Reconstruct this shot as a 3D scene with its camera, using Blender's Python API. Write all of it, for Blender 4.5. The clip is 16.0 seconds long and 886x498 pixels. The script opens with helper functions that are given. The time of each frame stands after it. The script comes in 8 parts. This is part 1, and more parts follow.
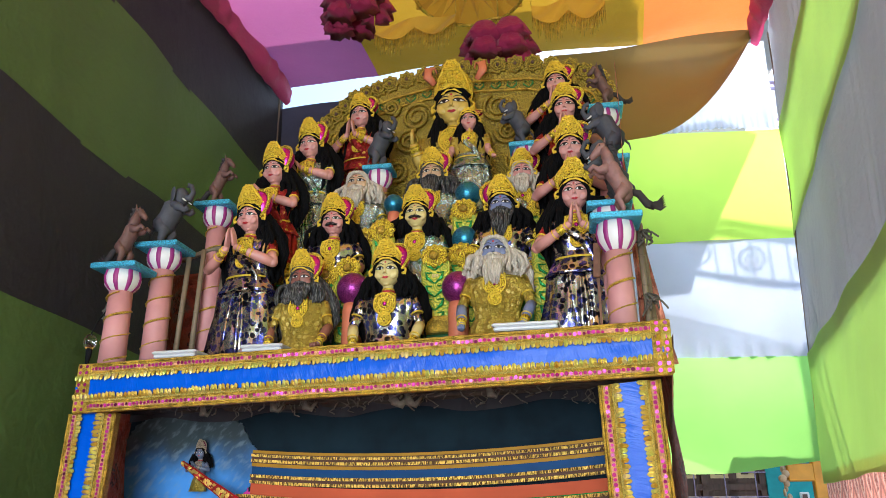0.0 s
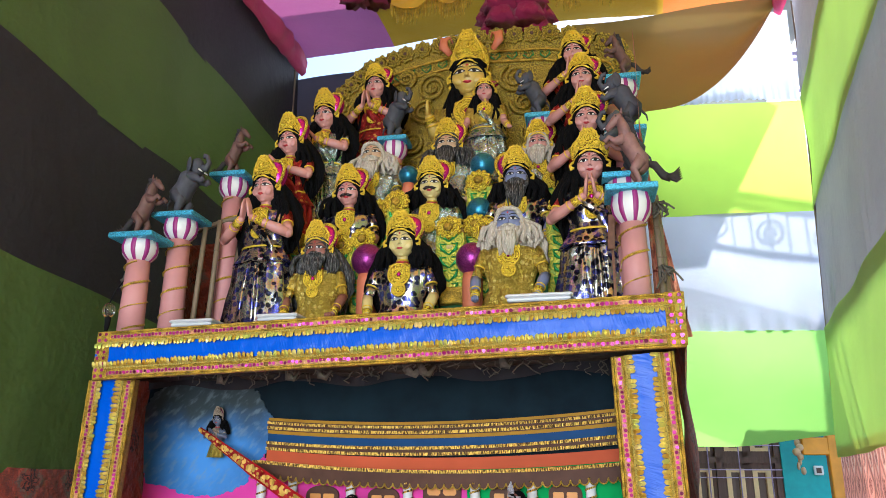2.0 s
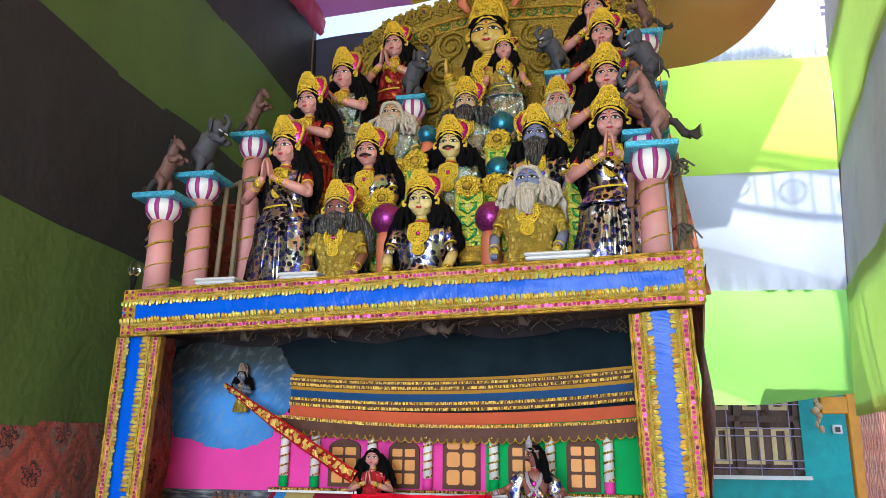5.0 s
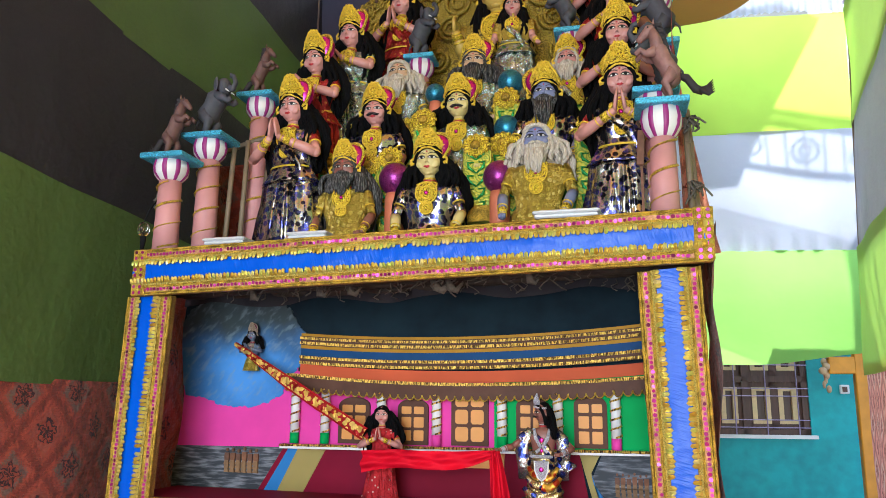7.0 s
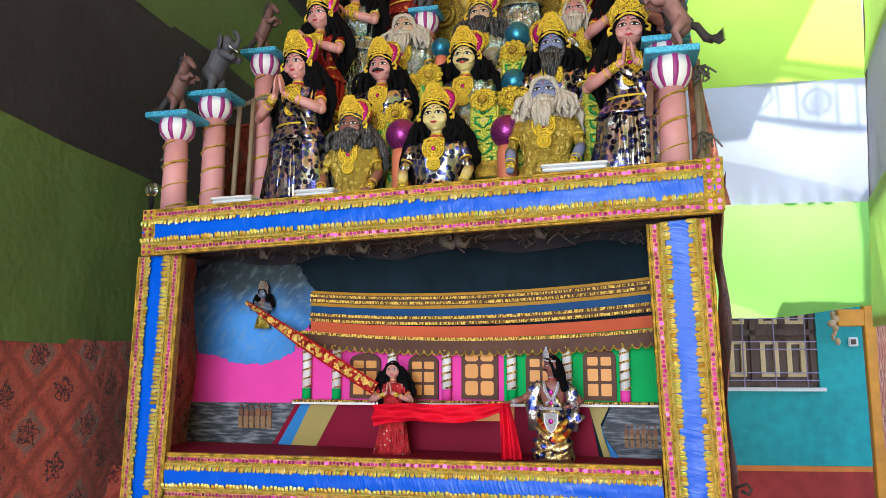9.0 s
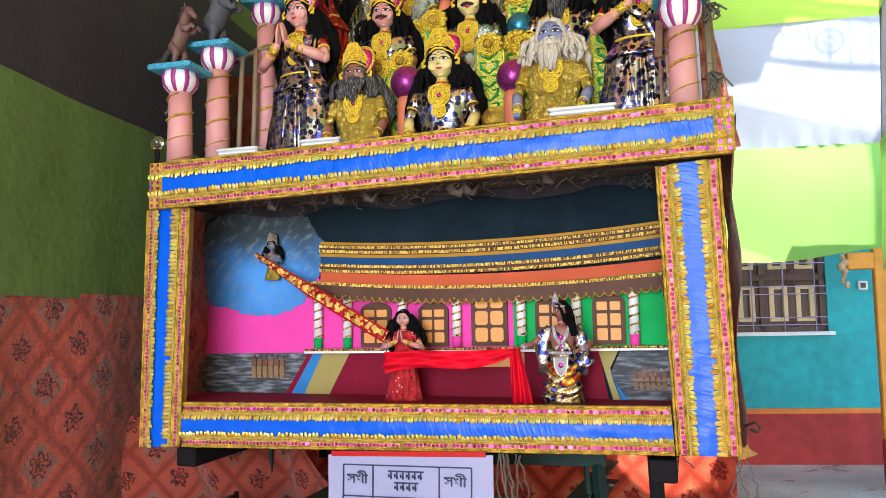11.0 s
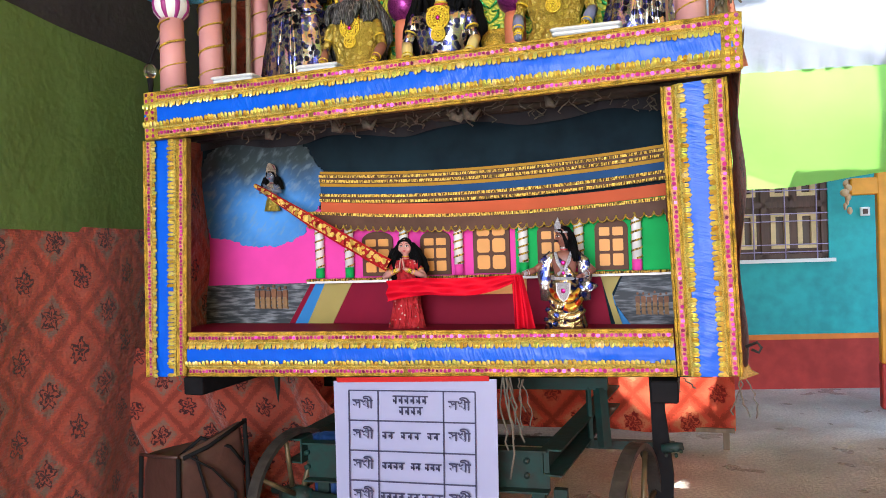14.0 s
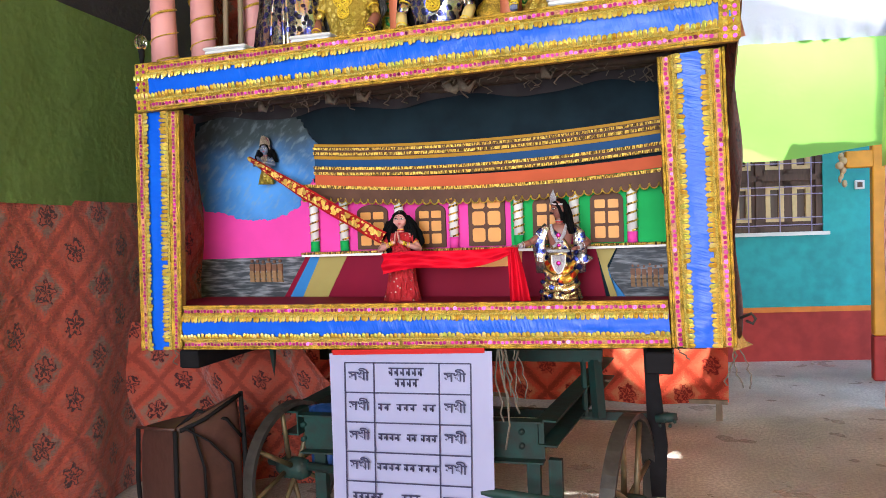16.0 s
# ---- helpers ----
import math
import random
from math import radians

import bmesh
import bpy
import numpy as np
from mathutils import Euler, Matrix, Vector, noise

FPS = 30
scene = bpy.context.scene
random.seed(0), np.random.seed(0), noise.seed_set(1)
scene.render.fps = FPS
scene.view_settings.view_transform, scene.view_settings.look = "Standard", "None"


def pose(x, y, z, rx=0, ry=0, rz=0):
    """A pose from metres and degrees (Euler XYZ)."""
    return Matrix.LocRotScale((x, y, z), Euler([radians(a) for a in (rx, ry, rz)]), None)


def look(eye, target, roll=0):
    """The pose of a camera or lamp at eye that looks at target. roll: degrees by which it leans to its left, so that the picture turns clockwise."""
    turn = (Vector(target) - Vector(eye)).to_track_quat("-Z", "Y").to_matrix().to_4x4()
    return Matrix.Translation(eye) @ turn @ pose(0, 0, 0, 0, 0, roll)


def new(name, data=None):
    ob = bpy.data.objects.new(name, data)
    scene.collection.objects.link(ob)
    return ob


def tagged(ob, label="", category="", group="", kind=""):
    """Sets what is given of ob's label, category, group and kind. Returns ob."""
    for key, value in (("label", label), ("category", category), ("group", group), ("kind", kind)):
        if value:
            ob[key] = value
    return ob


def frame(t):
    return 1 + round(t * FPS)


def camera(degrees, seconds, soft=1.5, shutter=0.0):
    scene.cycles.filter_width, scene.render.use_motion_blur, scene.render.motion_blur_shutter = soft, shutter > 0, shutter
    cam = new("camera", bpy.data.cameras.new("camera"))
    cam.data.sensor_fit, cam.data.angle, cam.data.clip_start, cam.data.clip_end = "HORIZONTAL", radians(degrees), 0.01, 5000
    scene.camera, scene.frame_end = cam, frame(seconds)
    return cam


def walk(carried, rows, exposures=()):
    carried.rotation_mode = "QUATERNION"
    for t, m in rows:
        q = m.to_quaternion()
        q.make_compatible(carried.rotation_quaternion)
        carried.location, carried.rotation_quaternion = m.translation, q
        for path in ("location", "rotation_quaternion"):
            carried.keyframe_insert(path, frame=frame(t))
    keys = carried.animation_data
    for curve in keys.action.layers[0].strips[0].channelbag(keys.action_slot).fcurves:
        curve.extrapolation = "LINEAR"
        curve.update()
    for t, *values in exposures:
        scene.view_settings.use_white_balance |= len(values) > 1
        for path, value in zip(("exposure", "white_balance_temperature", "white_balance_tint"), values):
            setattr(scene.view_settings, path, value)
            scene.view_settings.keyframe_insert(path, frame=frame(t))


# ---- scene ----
cam = camera(61.63, 16.0, soft=0.7)

PATH = [
    (0.0, 0.012, -3.184, 1.707, 13.36, 19.02, 0.35),
    (0.5, 0.011, -3.182, 1.703, 13.44, 18.44, 0.12),
    (1.0, 0.011, -3.181, 1.705, 13.54, 17.96, -0.04),
    (1.5, 0.013, -3.183, 1.703, 13.94, 17.48, -0.16),
    (2.0, 0.023, -3.180, 1.698, 14.48, 16.93, -0.31),
    (2.5, 0.028, -3.179, 1.694, 14.83, 16.52, -0.34),
    (3.0, 0.032, -3.186, 1.693, 15.09, 16.23, -0.37),
    (3.5, 0.034, -3.198, 1.690, 15.37, 15.78, -0.43),
    (6.0, 0.028, -3.191, 1.663, 16.28, 12.65, -0.62),
    (6.5, 0.027, -3.188, 1.657, 16.44, 11.95, -0.61),
    (7.0, 0.029, -3.186, 1.654, 16.64, 11.21, -0.59),
    (7.5, 0.031, -3.185, 1.650, 16.82, 10.44, -0.52),
    (8.0, 0.030, -3.184, 1.645, 17.00, 9.70, -0.41),
    (8.5, 0.027, -3.182, 1.638, 17.16, 8.93, -0.21),
    (9.0, 0.026, -3.181, 1.632, 17.37, 8.15, 0.05),
    (11.5, 0.020, -3.175, 1.594, 18.18, 3.76, 1.29),
    (12.0, 0.022, -3.175, 1.588, 18.14, 2.94, 1.59),
    (12.5, 0.021, -3.170, 1.582, 18.12, 2.11, 1.73),
    (13.0, 0.015, -3.163, 1.576, 18.11, 1.25, 1.79),
    (13.5, 0.008, -3.157, 1.569, 18.13, 0.43, 1.83),
    (14.0, 0.005, -3.152, 1.562, 18.11, -0.31, 1.83),
    (14.5, 0.004, -3.148, 1.557, 18.00, -0.91, 1.88),
    (15.0, 0.004, -3.147, 1.554, 17.90, -1.36, 1.92),
    (15.5, 0.003, -3.148, 1.553, 17.79, -1.79, 1.95),
    (16.0, -0.000, -3.146, 1.550, 17.70, -2.24, 1.94),
]
walk(cam, [(t, pose(x, y, z, 90 + p, r, w)) for t, x, y, z, w, p, r in PATH], exposures=((0.0, 1.46, 5950, 6), (3.7, 1.48, 5950, 6), (7.0, 1.53, 6000, 7), (9.0, 1.58, 6050, 7), (11.5, 1.85, 6250, 9), (13.0, 1.80, 6300, 9), (16.0, 1.86, 6400, 10)))

# ---- daylight: open front of the hall behind the camera, sun from beyond the back drape ----
SUN_EL, SUN_ROT = 48.0, 28.0
world = bpy.data.worlds.new("sky")
scene.world = world
world.use_nodes = True
wn = world.node_tree.nodes
wl = world.node_tree.links
sky = wn.new("ShaderNodeTexSky")
sky.sky_type = "NISHITA"
sky.sun_disc = False
sky.sun_elevation = radians(SUN_EL)
sky.sun_rotation = radians(SUN_ROT)
bg = wn["Background"]
bg.inputs["Strength"].default_value = 0.15
wl.new(sky.outputs[0], bg.inputs[0])

sun = new("sun", bpy.data.lights.new("sun", "SUN"))
sun.data.energy = 4.1
sun.data.angle = radians(0.6)
sun.data.color = (1.0, 0.95, 0.86)
sd = Vector((math.sin(radians(SUN_ROT)) * math.cos(radians(SUN_EL)), math.cos(radians(SUN_ROT)) * math.cos(radians(SUN_EL)), math.sin(radians(SUN_EL))))
sun.matrix_world = look(sd * 30, (0, 0, 0))

# sky light through the open entrance behind the camera
gate = new("entrance_light", bpy.data.lights.new("entrance_light", "AREA"))
gate.data.shape = "RECTANGLE"
gate.data.size, gate.data.size_y = 3.4, 3.6
gate.data.energy = 192
gate.data.color = (0.97, 0.98, 1.0)
gate.matrix_world = look((-0.3, -7.4, 2.2), (-0.8, 0, 1.5))

# added area lamp, standing in for sky light between the back drape and house
gap = new("gap_fill_light", bpy.data.lights.new("gap_fill_light", "AREA"))
gap.data.shape = "RECTANGLE"
gap.data.size, gap.data.size_y = 3.4, 1.2
gap.data.energy = 34
gap.data.color = (0.96, 0.98, 1.0)
gap.matrix_world = look((1.0, 4.45, 6.6), (0.9, 3.3, 3.0))

# ---- mesh tools ----
class MB:
    """Collects rings, tubes, boxes and plates into one mesh; every face carries a material slot."""

    def __init__(self):
        self.v, self.f, self.m, self.s = [], [], [], []

    def add(self, vs, fs, m=0, smooth=True):
        o = len(self.v)
        self.v += [tuple(p) for p in vs]
        for q in fs:
            self.f.append([o + i for i in q])
            self.m.append(m)
            self.s.append(smooth)

    def loft(self, rings, m=0, cap=True, smooth=True, closed=True):
        n = len(rings[0])
        vs = [p for r in rings for p in r]
        fs = []
        last = n if closed else n - 1
        for i in range(len(rings) - 1):
            for j in range(last):
                k = (j + 1) % n
                fs.append((i * n + j, i * n + k, (i + 1) * n + k, (i + 1) * n + j))
        if cap and closed:
            fs.append(tuple(reversed(range(n))))
            fs.append(tuple((len(rings) - 1) * n + j for j in range(n)))
        self.add(vs, fs, m, smooth)

    def ell(self, c, r, m=0, nu=12, nv=8, rot=None):
        c = Vector(c)
        if isinstance(r, (int, float)):
            r = (r, r, r)
        vs, fs = [], []
        for i in range(nv + 1):
            a = math.pi * i / nv
            for j in range(nu):
                b = 2 * math.pi * j / nu
                p = Vector((r[0] * math.sin(a) * math.cos(b), r[1] * math.sin(a) * math.sin(b), -r[2] * math.cos(a)))
                if rot:
                    p = rot @ p
                vs.append(c + p)
        for i in range(nv):
            for j in range(nu):
                k = (j + 1) % nu
                fs.append((i * nu + j, i * nu + k, (i + 1) * nu + k, (i + 1) * nu + j))
        self.add(vs, fs, m)

    def tube(self, pts, radii, m=0, n=8, flat=1.0, cap=True):
        pts = [Vector(p) for p in pts]
        if isinstance(radii, (int, float)):
            radii = [radii] * len(pts)
        rings = []
        side = None
        for i, p in enumerate(pts):
            d = (pts[min(i + 1, len(pts) - 1)] - pts[max(i - 1, 0)]).normalized()
            if side is None:
                ref = Vector((0, 1, 0)) if abs(d.y) < 0.9 else Vector((1, 0, 0))
                side = d.cross(ref).normalized()
            side = (side - d * side.dot(d)).normalized()
            up = d.cross(side)
            rings.append([p + (side * math.cos(2 * math.pi * j / n) + up * math.sin(2 * math.pi * j / n) * flat) * radii[i] for j in range(n)])
        self.loft(rings, m, cap)

    def box(self, c, h, m=0, rot=None, bev=0.0):
        c = Vector(c)
        hx, hy, hz = h
        b = min(bev, hx * 0.9, hy * 0.9, hz * 0.9)
        if b <= 0:
            vs = [Vector((sx * hx, sy * hy, sz * hz)) for sz in (-1, 1) for sy in (-1, 1) for sx in (-1, 1)]
            fs = [(0, 2, 3, 1), (4, 5, 7, 6), (0, 1, 5, 4), (2, 6, 7, 3), (0, 4, 6, 2), (1, 3, 7, 5)]
            self.add([c + (rot @ p if rot else p) for p in vs], fs, m, False)
            return
        def ring(x, y, z):
            return [Vector(p) for p in ((-x + b, -y, z), (x - b, -y, z), (x, -y + b, z), (x, y - b, z), (x - b, y, z), (-x + b, y, z), (-x, y - b, z), (-x, -y + b, z))]
        rings = [ring(hx - b, hy - b, -hz), ring(hx, hy, -hz + b), ring(hx, hy, hz - b), ring(hx - b, hy - b, hz)]
        self.loft([[c + (rot @ p if rot else p) for p in r] for r in rings], m, True, False)

    def bar(self, a, b, w, h, m=0, up=(0, 0, 1)):
        """A straight rectangular bar from a to b, w wide across and h deep along up."""
        a, b = Vector(a), Vector(b)
        d = (b - a).normalized()
        s = d.cross(Vector(up)).normalized()
        u = s.cross(d)
        vs = [p + s * (w / 2 * i) + u * (h / 2 * j) for p in (a, b) for i, j in ((-1, -1), (1, -1), (1, 1), (-1, 1))]
        self.add(vs, [(0, 1, 2, 3), (7, 6, 5, 4), (0, 4, 5, 1), (1, 5, 6, 2), (2, 6, 7, 3), (3, 7, 4, 0)], m, False)

    def plate(self, outline, y0, y1, m=0, smooth=False):
        """A plate in the x-z plane from y0 (front) to y1."""
        n = len(outline)
        vs = [(x, y0, z) for x, z in outline] + [(x, y1, z) for x, z in outline]
        fs = [tuple(range(n)), tuple(reversed(range(n, 2 * n)))]
        fs += [(i, i + n, (i + 1) % n + n, (i + 1) % n) for i in range(n)]
        self.add(vs, fs, m, smooth)

    def torus(self, c, R, r, m=0, rot=None, n=16, k=6, sx=1.0, sy=1.0):
        c = Vector(c)
        rings = []
        for i in range(n + 1):
            a = 2 * math.pi * i / n
            ring = []
            for j in range(k):
                b = 2 * math.pi * j / k
                p = Vector(((R + r * math.cos(b)) * math.cos(a) * sx, (R + r * math.cos(b)) * math.sin(a) * sy, r * math.sin(b)))
                ring.append(c + (rot @ p if rot else p))
            rings.append(ring)
        self.loft(rings, m, False)

    def sheet(self, fn, nu, nv, m=0, th=0.0):
        """A cloth: fn(u, v) over 0..1; th: thickness along y or the sheet's own normal is left to a second skin."""
        vs = [fn(i / nu, j / nv) for j in range(nv + 1) for i in range(nu + 1)]
        w = nu + 1
        fs = [(j * w + i, j * w + i + 1, (j + 1) * w + i + 1, (j + 1) * w + i) for j in range(nv) for i in range(nu)]
        self.add(vs, fs, m)


def mesh_of(name, mb, mats):
    me = bpy.data.meshes.new(name)
    me.from_pydata(mb.v, [], mb.f)
    for mt in mats if isinstance(mats, (list, tuple)) else [mats]:
        me.materials.append(mt)
    me.polygons.foreach_set("material_index", mb.m)
    me.polygons.foreach_set("use_smooth", mb.s)
    me.update()
    return me


def part(name, mb, mats, parent=None, label=""):
    ob = new(name, mesh_of(name, mb, mats))
    if parent is not None:
        ob.parent = parent
    if label:
        ob["label"] = label
    return ob


def root(name, label, category, group="", kind="", at=None):
    ob = new(name)
    ob.empty_display_size = 0.1
    if at is not None:
        ob.matrix_world = at
    return tagged(ob, label, category, group, kind)


def rotz(a):
    return Matrix.Rotation(radians(a), 3, "Z")


RX90 = Matrix.Rotation(radians(90), 3, "X")


# ---- materials ----
def mat(name, color, rough=0.6, metal=0.0, grain=0.0, scale=30.0, bump=0.0, color2=None, spec=0.5, detail=4.0, translucent=0.0, sheen=0.0, stretch=(1, 1, 1)):
    mt = bpy.data.materials.new(name)
    mt.use_nodes = True
    nt = mt.node_tree
    b = nt.nodes["Principled BSDF"]
    b.inputs["Base Color"].default_value = (*color, 1)
    b.inputs["Roughness"].default_value = rough
    b.inputs["Metallic"].default_value = metal
    b.inputs["Specular IOR Level"].default_value = spec
    if sheen:
        b.inputs["Sheen Weight"].default_value = sheen
    tc = nt.nodes.new("ShaderNodeTexCoord")
    mp = nt.nodes.new("ShaderNodeMapping")
    mp.inputs["Scale"].default_value = stretch
    nt.links.new(tc.outputs["Object"], mp.inputs[0])
    nz = nt.nodes.new("ShaderNodeTexNoise")
    nz.inputs["Scale"].default_value = scale
    nz.inputs["Detail"].default_value = detail
    nt.links.new(mp.outputs[0], nz.inputs["Vector"])
    if grain or color2:
        lo = nt.nodes.new("ShaderNodeTexNoise")
        lo.inputs["Scale"].default_value = scale * 0.13
        lo.inputs["Detail"].default_value = 3
        nt.links.new(mp.outputs[0], lo.inputs["Vector"])
        av = nt.nodes.new("ShaderNodeMath")
        av.operation = "ADD"
        nt.links.new(nz.outputs[0], av.inputs[0])
        nt.links.new(lo.outputs[0], av.inputs[1])
        rp = nt.nodes.new("ShaderNodeValToRGB")
        c2 = color2 or tuple(c * (1 - grain) for c in color)
        rp.color_ramp.elements[0].position, rp.color_ramp.elements[1].position = 0.38, 0.62
        rp.color_ramp.elements[0].color = (*c2, 1)
        rp.color_ramp.elements[1].color = (*color, 1)
        hf = nt.nodes.new("ShaderNodeMath")
        hf.operation = "MULTIPLY"
        hf.inputs[1].default_value = 0.5
        nt.links.new(av.outputs[0], hf.inputs[0])
        nt.links.new(hf.outputs[0], rp.inputs[0])
        nt.links.new(rp.outputs[0], b.inputs["Base Color"])
    if bump:
        bp = nt.nodes.new("ShaderNodeBump")
        bp.inputs["Strength"].default_value = bump
        bp.inputs["Distance"].default_value = 0.01
        nt.links.new(nz.outputs[0], bp.inputs["Height"])
        nt.links.new(bp.outputs[0], b.inputs["Normal"])
    if translucent:
        tr = nt.nodes.new("ShaderNodeBsdfTranslucent")
        src = b.inputs["Base Color"]
        if src.is_linked:
            nt.links.new(src.links[0].from_socket, tr.inputs[0])
        else:
            tr.inputs[0].default_value = (*color, 1)
        mx = nt.nodes.new("ShaderNodeMixShader")
        mx.inputs[0].default_value = translucent
        out = nt.nodes["Material Output"]
        nt.links.new(b.outputs[0], mx.inputs[1])
        nt.links.new(tr.outputs[0], mx.inputs[2])
        nt.links.new(mx.outputs[0], out.inputs[0])
    return mt


class Nodes:
    """Small arithmetic on a material's node tree."""

    def __init__(self, mt):
        self.nt = mt.node_tree
        self.bsdf = self.nt.nodes["Principled BSDF"]

    def op(self, kind, a, b=None, c=None):
        n = self.nt.nodes.new("ShaderNodeMath")
        n.operation = kind
        for i, q in enumerate((a, b, c)):
            if q is None:
                continue
            if isinstance(q, (int, float)):
                n.inputs[i].default_value = q
            else:
                self.nt.links.new(q, n.inputs[i])
        return n.outputs[0]

    def xyz(self, which="Object"):
        tc = self.nt.nodes.new("ShaderNodeTexCoord")
        sp = self.nt.nodes.new("ShaderNodeSeparateXYZ")
        self.nt.links.new(tc.outputs[which], sp.inputs[0])
        return sp.outputs[0], sp.outputs[1], sp.outputs[2]

    def vec(self, x, y, z=0.0):
        n = self.nt.nodes.new("ShaderNodeCombineXYZ")
        for i, q in enumerate((x, y, z)):
            if isinstance(q, (int, float)):
                n.inputs[i].default_value = q
            else:
                self.nt.links.new(q, n.inputs[i])
        return n.outputs[0]

    def noise(self, scale, vec=None, detail=3.0):
        n = self.nt.nodes.new("ShaderNodeTexNoise")
        n.inputs["Scale"].default_value = scale
        n.inputs["Detail"].default_value = detail
        if vec is None:
            vec = self.nt.nodes.new("ShaderNodeTexCoord").outputs["Object"]
        self.nt.links.new(vec, n.inputs["Vector"])
        return n.outputs[0]

    def voronoi(self, scale, vec=None, feature="F1", out="Distance"):
        n = self.nt.nodes.new("ShaderNodeTexVoronoi")
        n.feature = feature
        n.inputs["Scale"].default_value = scale
        if vec is None:
            vec = self.nt.nodes.new("ShaderNodeTexCoord").outputs["Object"]
        self.nt.links.new(vec, n.inputs["Vector"])
        return n.outputs[out]

    def mix(self, fac, a, b):
        n = self.nt.nodes.new("ShaderNodeMix")
        n.data_type = "RGBA"
        for i, q in ((0, fac), (6, a), (7, b)):
            if isinstance(q, tuple):
                n.inputs[i].default_value = (*q, 1)
            elif isinstance(q, (int, float)):
                n.inputs[i].default_value = q
            else:
                self.nt.links.new(q, n.inputs[i])
        return n.outputs[2]

    def step(self, x, lo, hi):
        n = self.nt.nodes.new("ShaderNodeMapRange")
        n.interpolation_type = "SMOOTHSTEP"
        n.inputs[1].default_value, n.inputs[2].default_value = lo, hi
        self.nt.links.new(x, n.inputs[0])
        return n.outputs[0]

    def bump(self, h, strength=0.4, dist=0.01):
        n = self.nt.nodes.new("ShaderNodeBump")
        n.inputs["Strength"].default_value = strength
        n.inputs["Distance"].default_value = dist
        self.nt.links.new(h, n.inputs["Height"])
        self.nt.links.new(n.outputs[0], self.bsdf.inputs["Normal"])

    def set(self, name, q):
        self.nt.links.new(q, self.bsdf.inputs[name])

    def translucent(self, fac, col):
        tr = self.nt.nodes.new("ShaderNodeBsdfTranslucent")
        if isinstance(col, tuple):
            tr.inputs[0].default_value = (*col, 1)
        else:
            self.nt.links.new(col, tr.inputs[0])
        mx = self.nt.nodes.new("ShaderNodeMixShader")
        mx.inputs[0].default_value = fac
        self.nt.links.new(self.bsdf.outputs[0], mx.inputs[1])
        self.nt.links.new(tr.outputs[0], mx.inputs[2])
        self.nt.links.new(mx.outputs[0], self.nt.nodes["Material Output"].inputs[0])


def foil(name, c1, c2, c3, metal=0.85, rough=0.25, scale=26.0, spot=(0.30, 0.38), crinkle=0.25, fall=0.6):
    """Crumpled printed foil cloth: blotches of colours with creased relief."""
    mt = mat(name, c1, rough, metal)
    n = Nodes(mt)
    cells = n.voronoi(scale)
    spots = n.step(cells, *spot)
    big = n.step(n.noise(scale * 0.35), 0.42, 0.58)
    col = n.mix(spots, n.mix(big, c2, c3), c1)
    n.set("Base Color", col)
    x, y, z = n.xyz()
    side = 1.0 if fall > 0.5 else 0.5
    tall = n.vec(n.op("MULTIPLY", x, side), n.op("MULTIPLY", y, side), n.op("MULTIPLY", z, fall))
    crease = n.op("ADD", n.noise(scale * 0.45, tall, 1.0), n.op("MULTIPLY", n.voronoi(scale * 0.35, tall, "DISTANCE_TO_EDGE"), 0.9))
    fine = n.op("MULTIPLY", n.noise(scale * 3.0, detail=3.0), crinkle)
    n.bump(n.op("ADD", crease, fine), 1.0, 0.04)
    return mt


def filigree(name, light, dark, scale=60.0, metal=0.55, rough=0.35):
    """Gold paper lace: curls as rings round cells, dark in the gaps."""
    mt = mat(name, light, rough, metal)
    n = Nodes(mt)
    d = n.voronoi(scale)
    ring = n.op("SINE", n.op("MULTIPLY", d, 22.0))
    k = n.step(ring, -0.55, 0.1)
    n.set("Base Color", n.mix(k, dark, light))
    n.bump(ring, 0.5, 0.006)
    return mt


